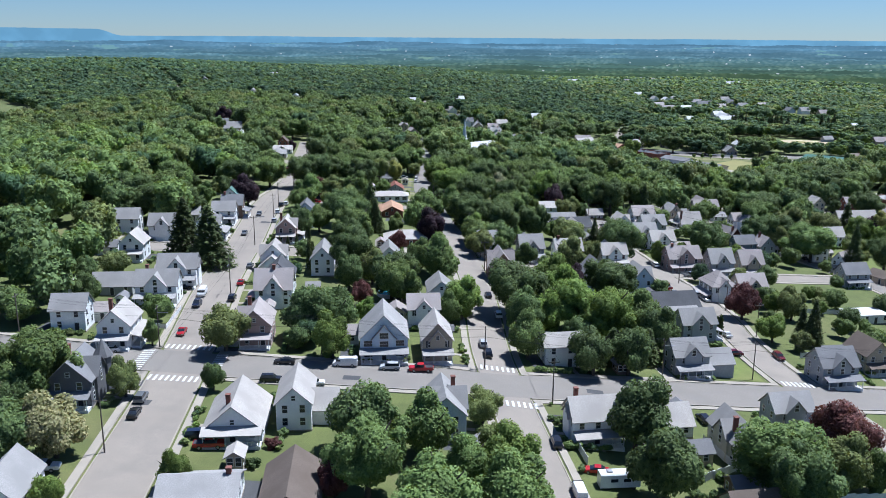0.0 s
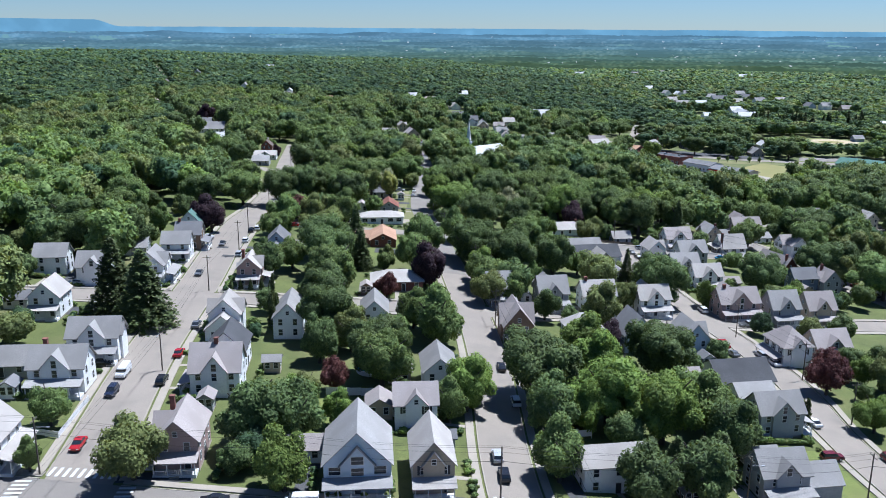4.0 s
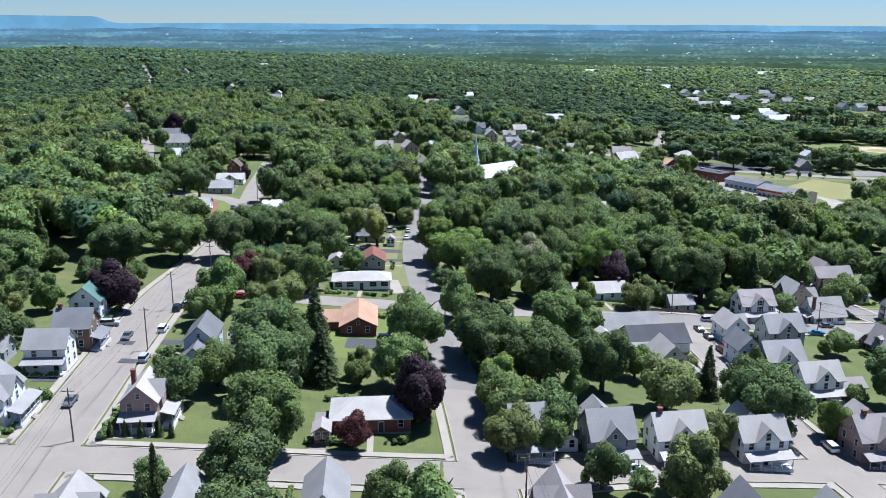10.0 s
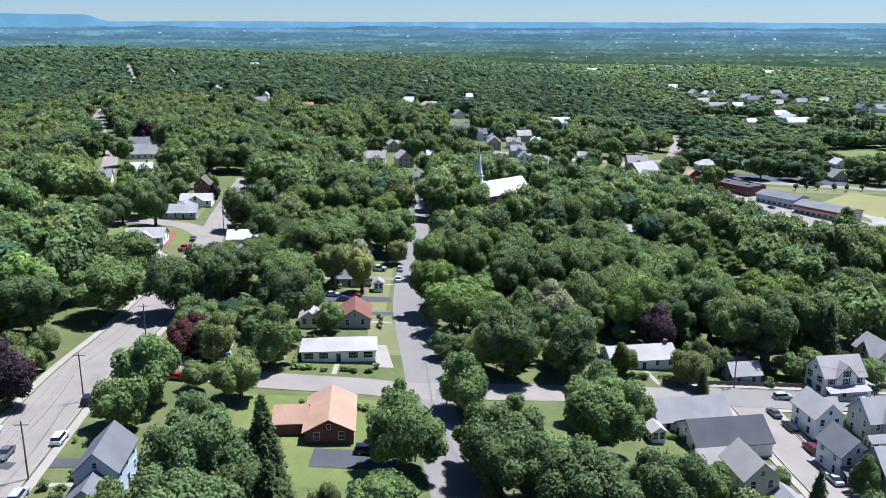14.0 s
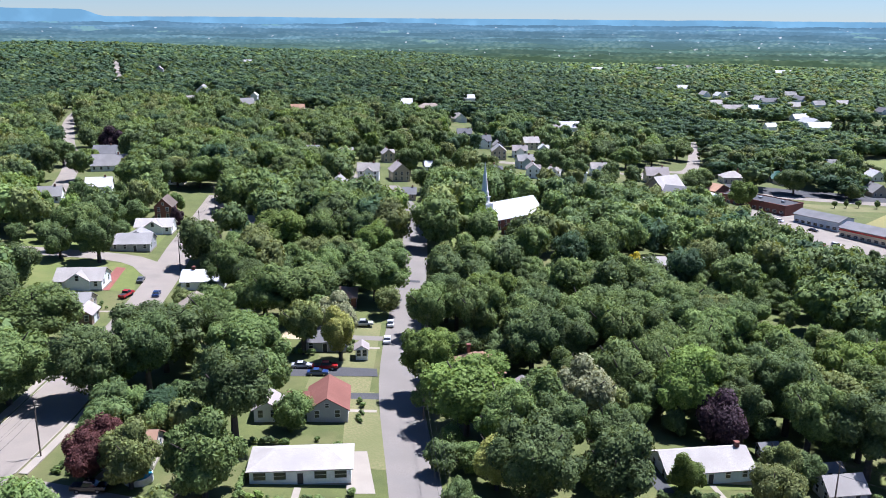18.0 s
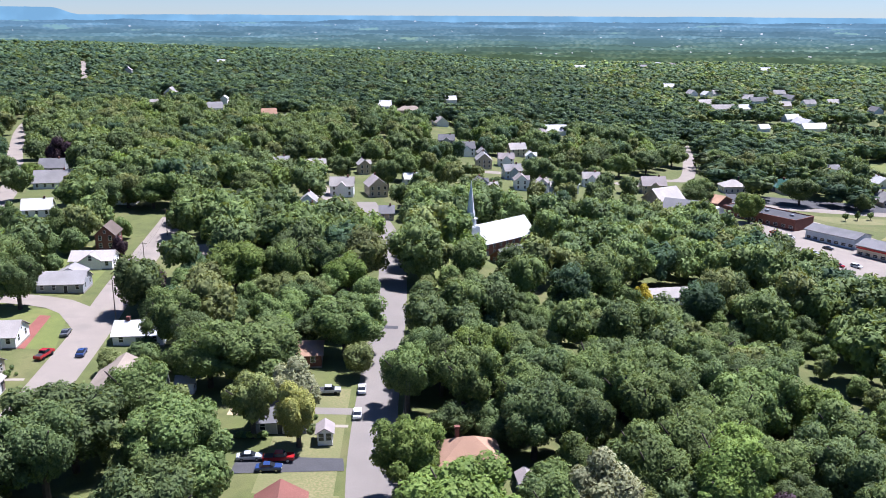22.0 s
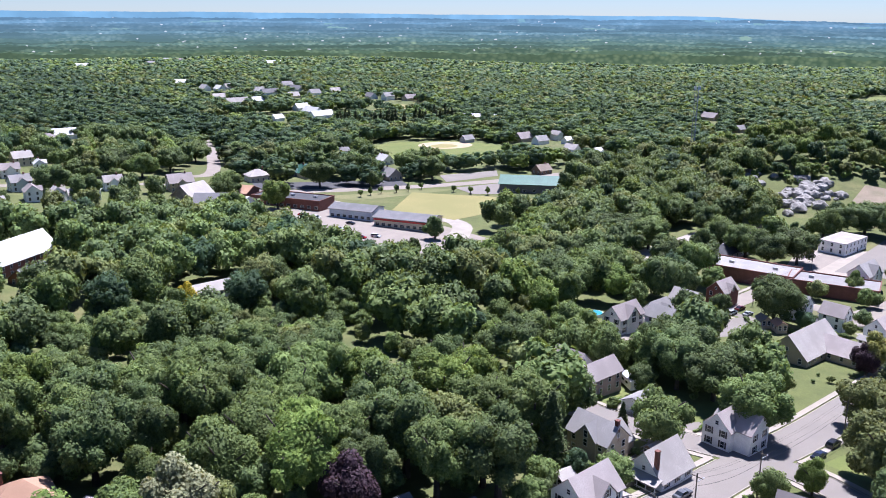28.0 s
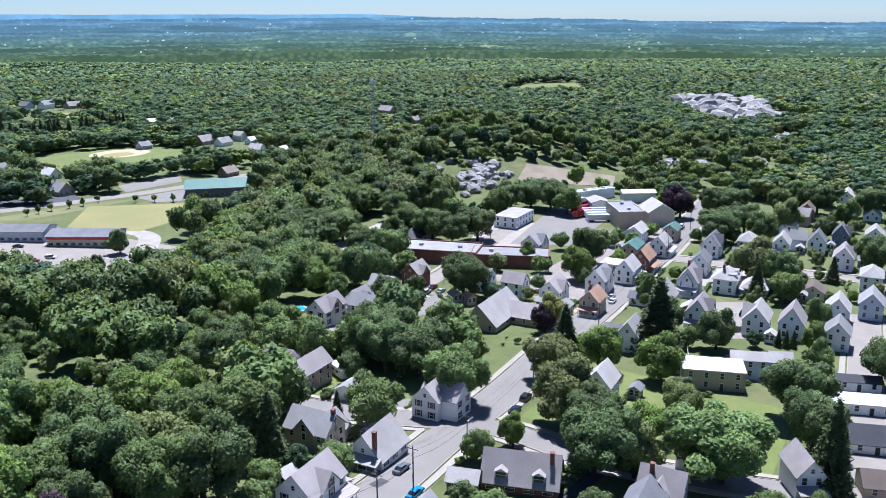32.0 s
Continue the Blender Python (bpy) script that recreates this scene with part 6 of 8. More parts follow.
# ---- front walks, driveways and hedges of the houses ----
yard = random.Random(77)
HEDGE = []
for hx, hy, size, root in HOUSES:
    best = None
    for key, (pts, half) in FINE.items():
        for p in pts:
            d = math.hypot(p[0] - hx, p[1] - hy)
            if best is None or d - half < best[0]:
                best = (d - half, p[0], p[1], half)
    gap, rx, ry, half = best
    if gap < size * 0.4 + 1.5 or gap > 17 or not -150 < hx < 340 or hy > 480:
        continue
    d = math.hypot(rx - hx, ry - hy)
    ux, uy = (rx - hx) / d, (ry - hy) / d
    vx, vy = -uy, ux

    def at(along, side):
        return (hx + ux * along + vx * side, hy + uy * along + vy * side)

    end = d - half - 0.05
    plot("front_walk", [at(size * 0.3, -0.6), at(end - 0.6, -0.6), at(end - 0.6, 0.6), at(size * 0.3, 0.6)], 0.07, CONCRETE, "narrow concrete front walk from door to street", "path", 3.0)
    side = yard.choice((-1, 1)) * (size * 0.5 + 2.0)
    mid = at(end * 0.5, side)
    if yard.random() < 0.62 and not any((q[0] - mid[0]) ** 2 + (q[1] - mid[1]) ** 2 < (q[2] * 0.5 + 1.2) ** 2 for q in HOUSES):
        plot("driveway", [at(-size * 0.25, side - 1.6), at(end, side - 1.6), at(end, side + 1.6), at(-size * 0.25, side + 1.6)], 0.06, yard.choice((PATCH, PATCH, ASPHALT, CONCRETE, GRAVEL)), "short driveway beside a house", "driveway", 3.0)
        for k in range(4):
            CLEAR.append((*at(end * k / 3, side), 1.6))
    elif yard.random() < 0.6:
        HEDGE += [(*at(k * 0.8 + size * 0.1, side * 0.9), yard.uniform(0.6, 0.85)) for k in range(int((end - 1 - size * 0.1) / 0.8))]
    for k in range(int(size * 1.2)):
        HEDGE.append((*at(size * 0.5 + yard.uniform(0.4, 1.6), yard.choice((-1, 1)) * yard.uniform(1.2, size * 0.55)), yard.uniform(0.45, 0.95)))


SHEDS = []
for hx, hy, size, root in list(HOUSES):
    if not (-150 < hx < 460 and 100 < hy < 480):
        continue
    q = root.matrix_basis.to_3x3()
    ux, uy, vx, vy = q[0][0], q[1][0], q[0][1], q[1][1]
    for s in (-1, 1):
        if yard.random() < 0.75:
            k, off = -0.5 * size - yard.uniform(0, 5), s * (0.5 * size + yard.uniform(0.8, 2.6))
            for i in range(yard.randrange(6, 15)):
                HEDGE.append((hx + ux * (k + i * 0.95) + vx * off, hy + uy * (k + i * 0.95) + vy * off, yard.uniform(0.5, 1.15)))
    for i in range(4):
        a, d = yard.uniform(0, 6.28), size * yard.uniform(0.75, 1.15)
        px, py = hx + d * math.cos(a), hy + d * math.sin(a)
        if near_road(px, py, None, 4.5) or any((h[0] - px) ** 2 + (h[1] - py) ** 2 < (0.5 * h[2] + 3.2) ** 2 for h in HOUSES) or any((h[0] - px) ** 2 + (h[1] - py) ** 2 < 64 for h in SHEDS):
            continue
        SHEDS.append((px, py))
        big = yard.random() < 0.35
        house(px, py, math.degrees(math.atan2(uy, ux)) + yard.choice((0, 90)), 6.0 if big else 3.6, 5.0 if big else 2.8, 1, yard.choice(("white", "white", "tan", "grey", "brown")), yard.choice(("grey", "pale", "slate", "rose")),
              pitch=0.32, attic=False, garage="S" if big else "", label="small garden garage with a gable roof" if big else "small wooden garden shed with a gable roof", name="garage" if big else "shed", category="garage" if big else "shed")
        break


def fence(x0, y0, x1, y1, h=1.3, mat=TRIM, label="white board garden fence"):
    root = empty("fence", x0, y0)
    tagged(root, label, "fence")
    n = max(1, round(math.hypot(x1 - x0, y1 - y0) / 2.4))
    a = math.degrees(math.atan2(y1 - y0, x1 - x0))
    for i in range(n + 1):
        px, py = (x1 - x0) * i / n, (y1 - y0) * i / n
        z = ground_z(x0 + px, y0 + py) - ground_z(x0, y0)
        bm = bmesh.new()
        box(bm, -0.06, 0.06, -0.06, 0.06, -0.4, h + 0.1)
        ob = part("post", bm, mat, root)
        ob.matrix_basis = pose(px, py, z, 0, 0, a)
        if i < n:
            L = math.hypot(x1 - x0, y1 - y0) / n
            bm = bmesh.new()
            box(bm, 0.07, L - 0.07, -0.02, 0.02, 0.1, h)
            ob = part("panel", bm, mat, root)
            ob.matrix_basis = pose(px, py, z, 0, 0, a)


fence(-76, 200, -68.5, 198.5)
fence(-68.5, 198.5, -69.5, 214)
fence(-24, 223, -12, 224, 1.8)
fence(52, 398, 120, 411, 1.1, TIMBER, "weathered post-and-board fence along the lane")
fence(205, 372, 240, 386, 1.9)
fence(249, 387, 265, 368, 1.9, CONCRETE, "pale garden wall along the alley")
fence(54, 160, 57, 148.5, 1.8)
fence(47.5, 141.6, 57, 148.5, 1.8)
fence(25.8, 155, 27.3, 143.7, 1.8)
fence(70, 140, 84, 143, 1.8)
fence(-14, 214, -2, 215, 1.6)
fence(22, 214, 30, 215, 1.5)
fence(-44, 262, -30, 263, 1.4)
fence(100, 222, 124, 227, 1.6)
fence(28, 262, 40, 264, 1.7)
fence(120, 268, 150, 274, 1.6)

# ---- utility poles and their cables ----
pole_line((-140, 192), (-100, 189), (-66, 186), (-28, 185), (10, 186), (54, 194), (79, 201), (125, 207), rot=92, lamp=(2, 5))
pole_line((-59, 135), (-60.5, 231), (-66, 288), (-68, 332), (-72, 363), (-71, 396), rot=3, lamp=(1,))
pole_line((93, 237), (92, 262), (84.5, 291), (66, 332), rot=5)
pole_line((70, 400), (100, 392), (113, 394), (133, 395), (175, 403), (230, 411), (290, 422), (336, 430), (390, 440), rot=98, lamp=(2, 3))
pole_line((-84, 517), (-90, 560), (-98, 610), rot=10)
pole_line((24, 170), (18.5, 235), (14, 275), (10, 320), (0, 370), (-5, 420), (-6, 480), rot=5)
pole_line((205, 478), (250, 486), (300, 497), rot=98)


# ---- single trees, bushes and hedges ----
tree(155.4, 414.3, 18.5, 8.8, "green")
tree(185.3, 404.7, 16.3, 6.6, "olive")
tree(200.8, 396.8, 16.8, 6.9, "light")
tree(238.4, 376.3, 14.5, 6.3, "dark")
tree(203.0, 379.5, 14.0, 6.0, "light")
tree(239.8, 392.7, 15.0, 5.0, "dark")
tree(175.1, 372.0, 6.5, 3.4, "light")
tree(181.0, 353.5, 7.0, 3.4, "olive")
tree(191.8, 369.8, 8.5, 3.8, "dark")
tree(161.0, 386.0, 18.0, 8.0, "olive")
tree(154.2, 374.6, 17.5, 8.0, "dark")
tree(142.3, 369.6, 18.5, 8.3, "dark")
tree(166.4, 367.8, 11.4, 4.4, "light")
tree(182.7, 366.7, 12.1, 4.7, "olive")
tree(146.7, 362.7, 12.4, 4.8, "olive")
tree(156.0, 347.6, 19.5, 11.5, "green")
tree(199.5, 342.8, 18.5, 8.8, "dark")
tree(181.5, 336.0, 17.0, 7.0, "dark")
tree(234.4, 327.5, 18.5, 8.3, "dark")
tree(234.8, 346.1, 11.1, 4.2, "green")
tree(252.7, 352.3, 9.3, 3.4, "light")
tree(220.9, 425.2, 9.9, 3.7, "purple")
tree(226.8, 425.4, 13.1, 5.1, "willow")
tree(307.2, 451.3, 18.5, 8.0, "dark")
tree(282.3, 444.9, 16.6, 6.8, "light")
tree(316.1, 386.6, 18.5, 8.4, "olive")
tree(311.5, 377.2, 18.5, 8.2, "dark")
tree(374.5, 422.2, 18.5, 10.5, "dark")
tree(392.8, 415.2, 18.5, 9.2, "dark")
tree(382.9, 403.4, 18.5, 8.3, "green")
tree(407.5, 401.1, 17.2, 7.0, "olive")
tree(413.0, 453.9, 18.5, 8.0, "purple")
tree(420.9, 440.7, 18.5, 8.2, "dark")
tree(427.3, 431.4, 18.5, 9.4, "dark")
tree(268.0, 410.1, 11.9, 4.6, "green")
tree(298.3, 371.5, 14.3, 5.7, "green")
tree(353.6, 353.3, 18.3, 7.6, "dark")
tree(276.7, 357.0, 10.8, 4.1, "green")
tree(286.0, 378.4, 8.4, 3.0, "green")
tree(237.3, 468.1, 18.5, 8.7, "dark")
tree(313.7, 513.0, 18.5, 9.5, "dark")
tree(298.6, 516.7, 18.5, 8.8, "dark")
tree(304.3, 532.1, 18.5, 9.1, "green")
tree(379.6, 535.3, 18.5, 10.5, "dark")
tree(390.3, 529.3, 18.5, 10.5, "dark")
tree(391.5, 517.8, 18.5, 10.5, "dark")
tree(387.3, 505.4, 17.8, 7.3, "green")
tree(364.1, 534.4, 18.5, 7.8, "green")
tree(166.2, 433.7, 18.5, 9.0, "dark")
tree(173.7, 449.8, 18.5, 9.1, "dark")
tree(189.9, 433.3, 11.5, 4.4, "dark")
tree(292.5, 473.5, 10.3, 3.9, "green")
tree(403.7, 381.3, 13.2, 5.2, "dark")
tree(447.6, 414.4, 17.3, 7.1, "green")
tree(460.9, 398.3, 18.5, 7.9, "dark")
tree(463.1, 373.4, 18.5, 8.5, "dark")
tree(471.2, 409.2, 18.5, 8.1, "green")
tree(438.3, 379.9, 14.1, 5.6, "green")
tree(374.0, 414.0, 9.1, 3.3, "green")
tree(144.2, 390.3, 8.2, 2.9, "light")
tree(192.8, 332.7, 8.4, 3.0, "green")
spruce(197.8, 406.0, 18.7, 4.7)
spruce(224.6, 389.6, 23.8, 6.7)
spruce(165.2, 329.1, 20.9, 4.2)
spruce(251.8, 361.8, 5.7, 1.1)
spruce(252.2, 359.6, 5.7, 1.1)
spruce(253.5, 357.8, 5.7, 1.1)
spruce(297.4, 381.7, 14.3, 3.2)
spruce(335.1, 364.0, 10.5, 2.6)
tree(143.3, 749.4, 18.5, 10.5, "green")
tree(126.8, 654.3, 16.7, 6.8, "dark")
tree(159.6, 712.7, 18.5, 8.0, "light")
tree(208.5, 767.4, 18.5, 10.5, "dark")
tree(236.0, 793.1, 18.5, 10.5, "dark")
tree(238.2, 754.7, 11.2, 4.3, "dark")
tree(283.2, 790.6, 18.5, 10.5, "green")
tree(284.4, 760.2, 18.5, 10.4, "dark")
tree(203.3, 841.9, 18.5, 10.5, "olive")
tree(230.3, 867.9, 18.5, 10.5, "green")
tree(246.0, 873.9, 18.5, 10.5, "light")
tree(271.7, 895.3, 18.5, 10.5, "dark")
tree(144.0, 587.4, 13.7, 5.4, "dark")
tree(200.0, 622.7, 12.3, 4.8, "dark")
tree(176.0, 600.1, 8.3, 2.9, "dark")
tree(106.1, 843.6, 18.5, 10.5, "dark")
tree(119.2, 828.6, 18.5, 10.5, "green")
tree(140.4, 844.5, 18.5, 10.5, "dark")
tree(169.1, 886.5, 18.5, 10.5, "green")
tree(198.8, 873.2, 18.5, 10.5, "green")
tree(61.1, 773.5, 18.5, 10.5, "dark")
tree(71.8, 742.1, 18.5, 8.6, "dark")
tree(216.9, 549.9, 18.5, 8.8, "dark")
tree(257.5, 577.5, 18.5, 10.0, "dark")
tree(266.5, 570.6, 18.5, 9.5, "dark")
tree(277.3, 563.8, 18.5, 10.5, "green")
tree(250.9, 529.2, 18.5, 7.6, "dark")
tree(232.1, 532.1, 15.0, 6.0, "olive")
tree(250.1, 606.5, 18.5, 10.5, "light")
tree(207.6, 576.9, 18.5, 8.7, "green")
tree(180.9, 559.5, 18.5, 8.0, "light")
tree(289.2, 544.7, 13.4, 5.3, "dark")
tree(324.1, 571.8, 18.5, 8.8, "dark")
tree(-44.5, 551.2, 18.0, 7.4, "green")
tree(-34.6, 452.4, 16.5, 5.0, "olive")
tree(-25.4, 449.4, 14.5, 4.4, "willow")
tree(-46.5, 436.5, 17.0, 8.0, "green")
tree(-44.0, 427.0, 13.0, 5.4, "green")
tree(-48.6, 475.4, 19.0, 8.5, "green")
tree(-31.8, 557.3, 16.7, 6.8, "dark")
tree(-27.8, 608.6, 14.5, 5.8, "dark")
tree(-56.7, 648.5, 9.6, 3.5, "dark")
tree(-45.7, 734.5, 16.6, 6.8, "dark")
tree(-53.0, 696.5, 8.1, 2.8, "green")
tree(-21.5, 726.4, 17.6, 7.2, "dark")
tree(-13.4, 750.8, 18.5, 8.2, "green")
tree(-3.6, 697.1, 17.8, 7.3, "dark")
tree(8.1, 738.3, 18.0, 7.4, "green")
tree(47.0, 922.2, 18.5, 10.5, "green")
tree(-9.9, 925.2, 18.5, 10.4, "green")
tree(-26.7, 923.8, 18.5, 10.5, "dark")
tree(-42.9, 914.5, 18.5, 10.5, "dark")
tree(-122.7, 537.4, 18.5, 8.5, "green")
tree(-111.0, 521.3, 17.6, 7.2, "dark")
tree(-124.1, 523.1, 13.6, 5.4, "dark")
tree(-196.1, 630.8, 18.5, 8.1, "dark")
tree(-103.3, 575.1, 8.5, 3.0, "purple")
tree(-79.7, 530.8, 13.2, 5.2, "purple")
tree(-127.1, 653.3, 18.5, 8.0, "olive")
tree(-130.0, 633.9, 18.5, 8.8, "dark")
tree(-116.9, 654.6, 18.5, 10.5, "green")
tree(-94.6, 628.9, 18.5, 9.6, "green")
tree(-77.4, 673.8, 18.5, 10.5, "green")
tree(-60.4, 612.3, 17.1, 7.0, "dark")
tree(-189.0, 702.3, 12.1, 4.7, "light")
tree(-187.9, 644.2, 9.1, 3.3, "green")
tree(-118.4, 480.7, 18.5, 8.9, "dark")
tree(-106.8, 452.6, 18.5, 7.9, "dark")
tree(-129.1, 588.9, 13.7, 5.4, "green")
tree(-149.7, 597.6, 13.1, 5.2, "dark")
tree(-201.7, 701.1, 16.5, 6.7, "dark")
tree(-127.8, 607.8, 12.1, 4.7, "olive")
tree(-155.2, 578.7, 10.6, 4.0, "green")
tree(-91.9, 612.3, 14.1, 5.6, "dark")
tree(-75.2, 596.2, 14.5, 5.8, "dark")
tree(-59.3, 351.2, 13.1, 5.1, "green")
tree(-39.5, 385.7, 14.6, 5.9, "green")
tree(-9.3, 351.0, 13.1, 5.1, "dark")
tree(8.4, 394.3, 12.5, 4.9, "willow")
tree(4.1, 366.9, 13.6, 5.4, "green")
tree(7.2, 343.5, 13.1, 5.1, "green")
tree(18.5, 337.1, 13.9, 5.5, "green")
tree(31.8, 366.4, 14.9, 6.0, "dark")
tree(37.0, 340.3, 11.5, 4.4, "green")
tree(45.7, 339.7, 10.3, 3.9, "green")
tree(-32.1, 326.0, 13.1, 5.2, "dark")
tree(-44.1, 346.5, 11.3, 4.3, "dark")
tree(-27.9, 255.5, 17.5, 7.2, "dark")
tree(-30.8, 289.6, 18.5, 8.0, "green")
tree(-12.6, 226.2, 16.5, 6.7, "green")
tree(-27.8, 240.1, 12.3, 4.8, "dark")
tree(-21.5, 247.7, 11.3, 4.3, "olive")
tree(20.6, 227.8, 18.5, 9.6, "dark")
tree(34.4, 222.3, 18.5, 8.5, "light")
tree(51.9, 247.1, 18.5, 8.5, "dark")
tree(54.7, 229.4, 14.7, 5.9, "green")
tree(5.0, 226.4, 11.4, 4.4, "light")
tree(34.3, 248.7, 15.0, 6.0, "light")
tree(-26.8, 201.1, 14.0, 5.5, "dark")
tree(-19.4, 208.4, 8.1, 2.8, "light")
tree(-78.9, 153.7, 18.5, 7.7, "green")
tree(-66.2, 132.5, 12.5, 5.6, "cream")
tree(-71.6, 128.6, 13.3, 5.2, "dark")
tree(-63.6, 157.9, 9.0, 3.2, "olive")
tree(-47.6, 163.8, 7.1, 2.4, "dark")
tree(-43.5, 124.4, 7.4, 2.5, "light")
tree(-59.6, 114.2, 8.4, 2.9, "light")
tree(-14.2, 138.6, 15.5, 6.3, "dark")
tree(-11.9, 123.5, 16.7, 6.8, "green")
tree(-2.7, 138.7, 13.7, 5.4, "green")
tree(-0.9, 114.2, 15.5, 6.2, "green")
tree(8.1, 155.1, 10.0, 3.7, "olive")
tree(9.9, 138.7, 10.7, 4.0, "olive")
tree(12.4, 130.9, 12.5, 4.9, "light")
tree(12.1, 118.4, 14.4, 5.8, "green")
tree(38.3, 152.5, 16.1, 6.5, "dark")
tree(39.0, 132.9, 15.8, 6.4, "dark")
tree(62.3, 139.4, 18.5, 9.1, "green")
tree(62.2, 130.3, 17.4, 7.1, "dark")
tree(81.1, 156.8, 14.7, 5.9, "red")
bush(-30.2, 140.0, 1.8, "red")
tree(75.7, 143.7, 12.5, 4.9, "olive")
tree(4.6, 129.8, 10.6, 4.0, "green")
tree(-17.3, 122.8, 7.2, 2.4, "red")
tree(-79.4, 144.9, 9.8, 3.6, "dark")
tree(82.1, 145.5, 10.1, 3.8, "green")
bush(-32.7, 133.0, 1.5, "dark")
tree(-33.8, 199.3, 15.5, 6.3, "dark")
tree(-25.5, 184.7, 11.9, 4.6, "light")
tree(-50.5, 185.9, 13.5, 5.3, "olive")
tree(-72.0, 203.2, 9.6, 3.5, "green")
tree(-22.4, 224.9, 7.8, 2.7, "red")
tree(-14.7, 233.6, 16.4, 6.7, "dark")
tree(5.1, 219.7, 12.6, 4.9, "light")
tree(1.6, 213.6, 10.0, 3.7, "green")
tree(44.4, 216.2, 18.5, 7.7, "light")
tree(21.1, 195.8, 13.1, 5.2, "green")
tree(36.3, 190.3, 13.6, 5.4, "dark")
tree(45.5, 193.3, 14.1, 5.6, "dark")
tree(57.4, 212.2, 14.6, 5.8, "dark")
tree(94.2, 253.3, 12.1, 4.7, "red")
tree(96.5, 233.8, 10.4, 3.9, "light")
tree(-26.3, 209.1, 9.9, 3.7, "green")
tree(-67.8, 186.5, 6.8, 2.2, "green")
tree(43.0, 282.6, 14.5, 5.8, "olive")
tree(-93.5, 214.0, 9.6, 3.5, "dark")
tree(112.1, 258.5, 11.4, 4.4, "olive")
tree(13.6, 293.2, 12.3, 4.8, "olive")
bush(-34.8, 191.1, 1.7, "green")
tree(28.8, 216.9, 12.1, 4.7, "light")
tree(55.5, 222.7, 14.5, 5.8, "green")
spruce(-83.1, 264.6, 20.6, 5.8)
spruce(-73.4, 258.0, 19.5, 6.6)
spruce(108.3, 233.8, 14.4, 2.9)
column(79.9, 233.2, 6.2, 0.8)
spruce(106.5, 237.3, 10.9, 2.5)
tree(-40.1, 329.2, 17.4, 7.2, "dark")
tree(-34.3, 308.1, 18.5, 8.1, "dark")
tree(-30.8, 271.8, 16.9, 6.9, "dark")
tree(-27.5, 218.3, 8.1, 2.8, "olive")
tree(-1.7, 255.6, 15.6, 6.3, "green")
tree(-7.5, 266.5, 10.9, 4.1, "green")
tree(43.6, 266.8, 8.9, 3.2, "purple")
tree(-4.0, 303.8, 15.1, 6.1, "purple")
tree(21.9, 300.7, 14.4, 5.8, "dark")
tree(28.4, 285.0, 10.1, 3.8, "dark")
tree(55.0, 305.6, 10.9, 4.1, "olive")
tree(68.3, 313.4, 18.5, 8.0, "dark")
tree(83.4, 317.8, 9.5, 3.5, "light")
tree(106.8, 336.9, 18.5, 8.4, "dark")
tree(-53.2, 304.0, 12.8, 5.0, "dark")
tree(-59.5, 362.6, 15.4, 6.2, "green")
tree(-84.2, 358.4, 14.7, 5.9, "purple")
bush(-79.6, 301.9, 1.8, "green")
bush(-91.0, 264.2, 2.0, "dark")
tree(-107.5, 315.0, 18.5, 8.4, "dark")
tree(-114.8, 346.4, 18.5, 7.8, "green")
tree(-101.8, 355.2, 10.6, 4.0, "green")
tree(-123.1, 331.2, 18.5, 8.5, "dark")
tree(-120.9, 381.7, 18.5, 9.2, "green")
tree(-130.8, 462.4, 18.5, 10.5, "green")
bush(-47.7, 261.8, 2.1, "green")
bush(-30.0, 225.7, 1.3, "red")
tree(34.6, 241.5, 14.5, 5.8, "light")
tree(21.0, 215.2, 13.6, 5.4, "dark")
tree(61.9, 227.3, 9.4, 3.4, "green")
spruce(27.2, 222.2, 12.4, 2.8)
column(-42.1, 257.7, 10.3, 1.1)
column(-41.9, 262.9, 8.4, 1.0)
column(80.8, 232.9, 6.7, 0.9)
spruce(-57.9, 295.3, 6.6, 1.2)
tree(-21.5, 256.6, 9.8, 3.6, "olive")
tree(-1.5, 262.1, 13.7, 5.4, "green")
tree(-7.4, 340.4, 17.1, 7.0, "green")
tree(12.2, 306.3, 14.2, 5.7, "green")
tree(8.9, 334.3, 18.0, 7.4, "dark")
tree(21.1, 323.4, 18.5, 7.6, "dark")
tree(35.8, 328.1, 17.8, 7.3, "dark")
tree(20.1, 295.2, 10.1, 3.8, "green")
tree(48.9, 322.3, 15.9, 6.4, "olive")
tree(56.2, 420.4, 13.5, 5.3, "purple")
tree(62.7, 408.4, 9.7, 3.6, "olive")
tree(-57.7, 393.2, 10.0, 3.7, "red")
tree(-16.0, 289.9, 8.0, 2.8, "red")
bush(-79.1, 304.2, 2.2, "green")
tree(-155.0, 443.0, 18.5, 10.5, "green")
tree(-136.5, 448.8, 18.5, 10.5, "green")
tree(-130.5, 484.8, 18.5, 10.5, "dark")
tree(-95.5, 447.0, 18.5, 10.2, "green")
tree(-70.4, 418.0, 18.5, 8.1, "dark")
tree(-100.2, 324.2, 15.1, 6.1, "dark")
tree(78.6, 351.7, 8.4, 3.0, "green")
tree(-18.8, 317.8, 7.8, 2.7, "green")
spruce(-28.8, 329.5, 18.3, 3.8)
column(-43.2, 265.3, 12.4, 0.8)
spruce(61.2, 333.2, 13.0, 2.5)
spruce(-133.1, 418.7, 14.1, 2.4)
spruce(-60.4, 290.7, 3.2, 0.7)
spruce(-57.8, 291.1, 3.2, 0.7)
spruce(-55.0, 291.2, 3.4, 0.7)
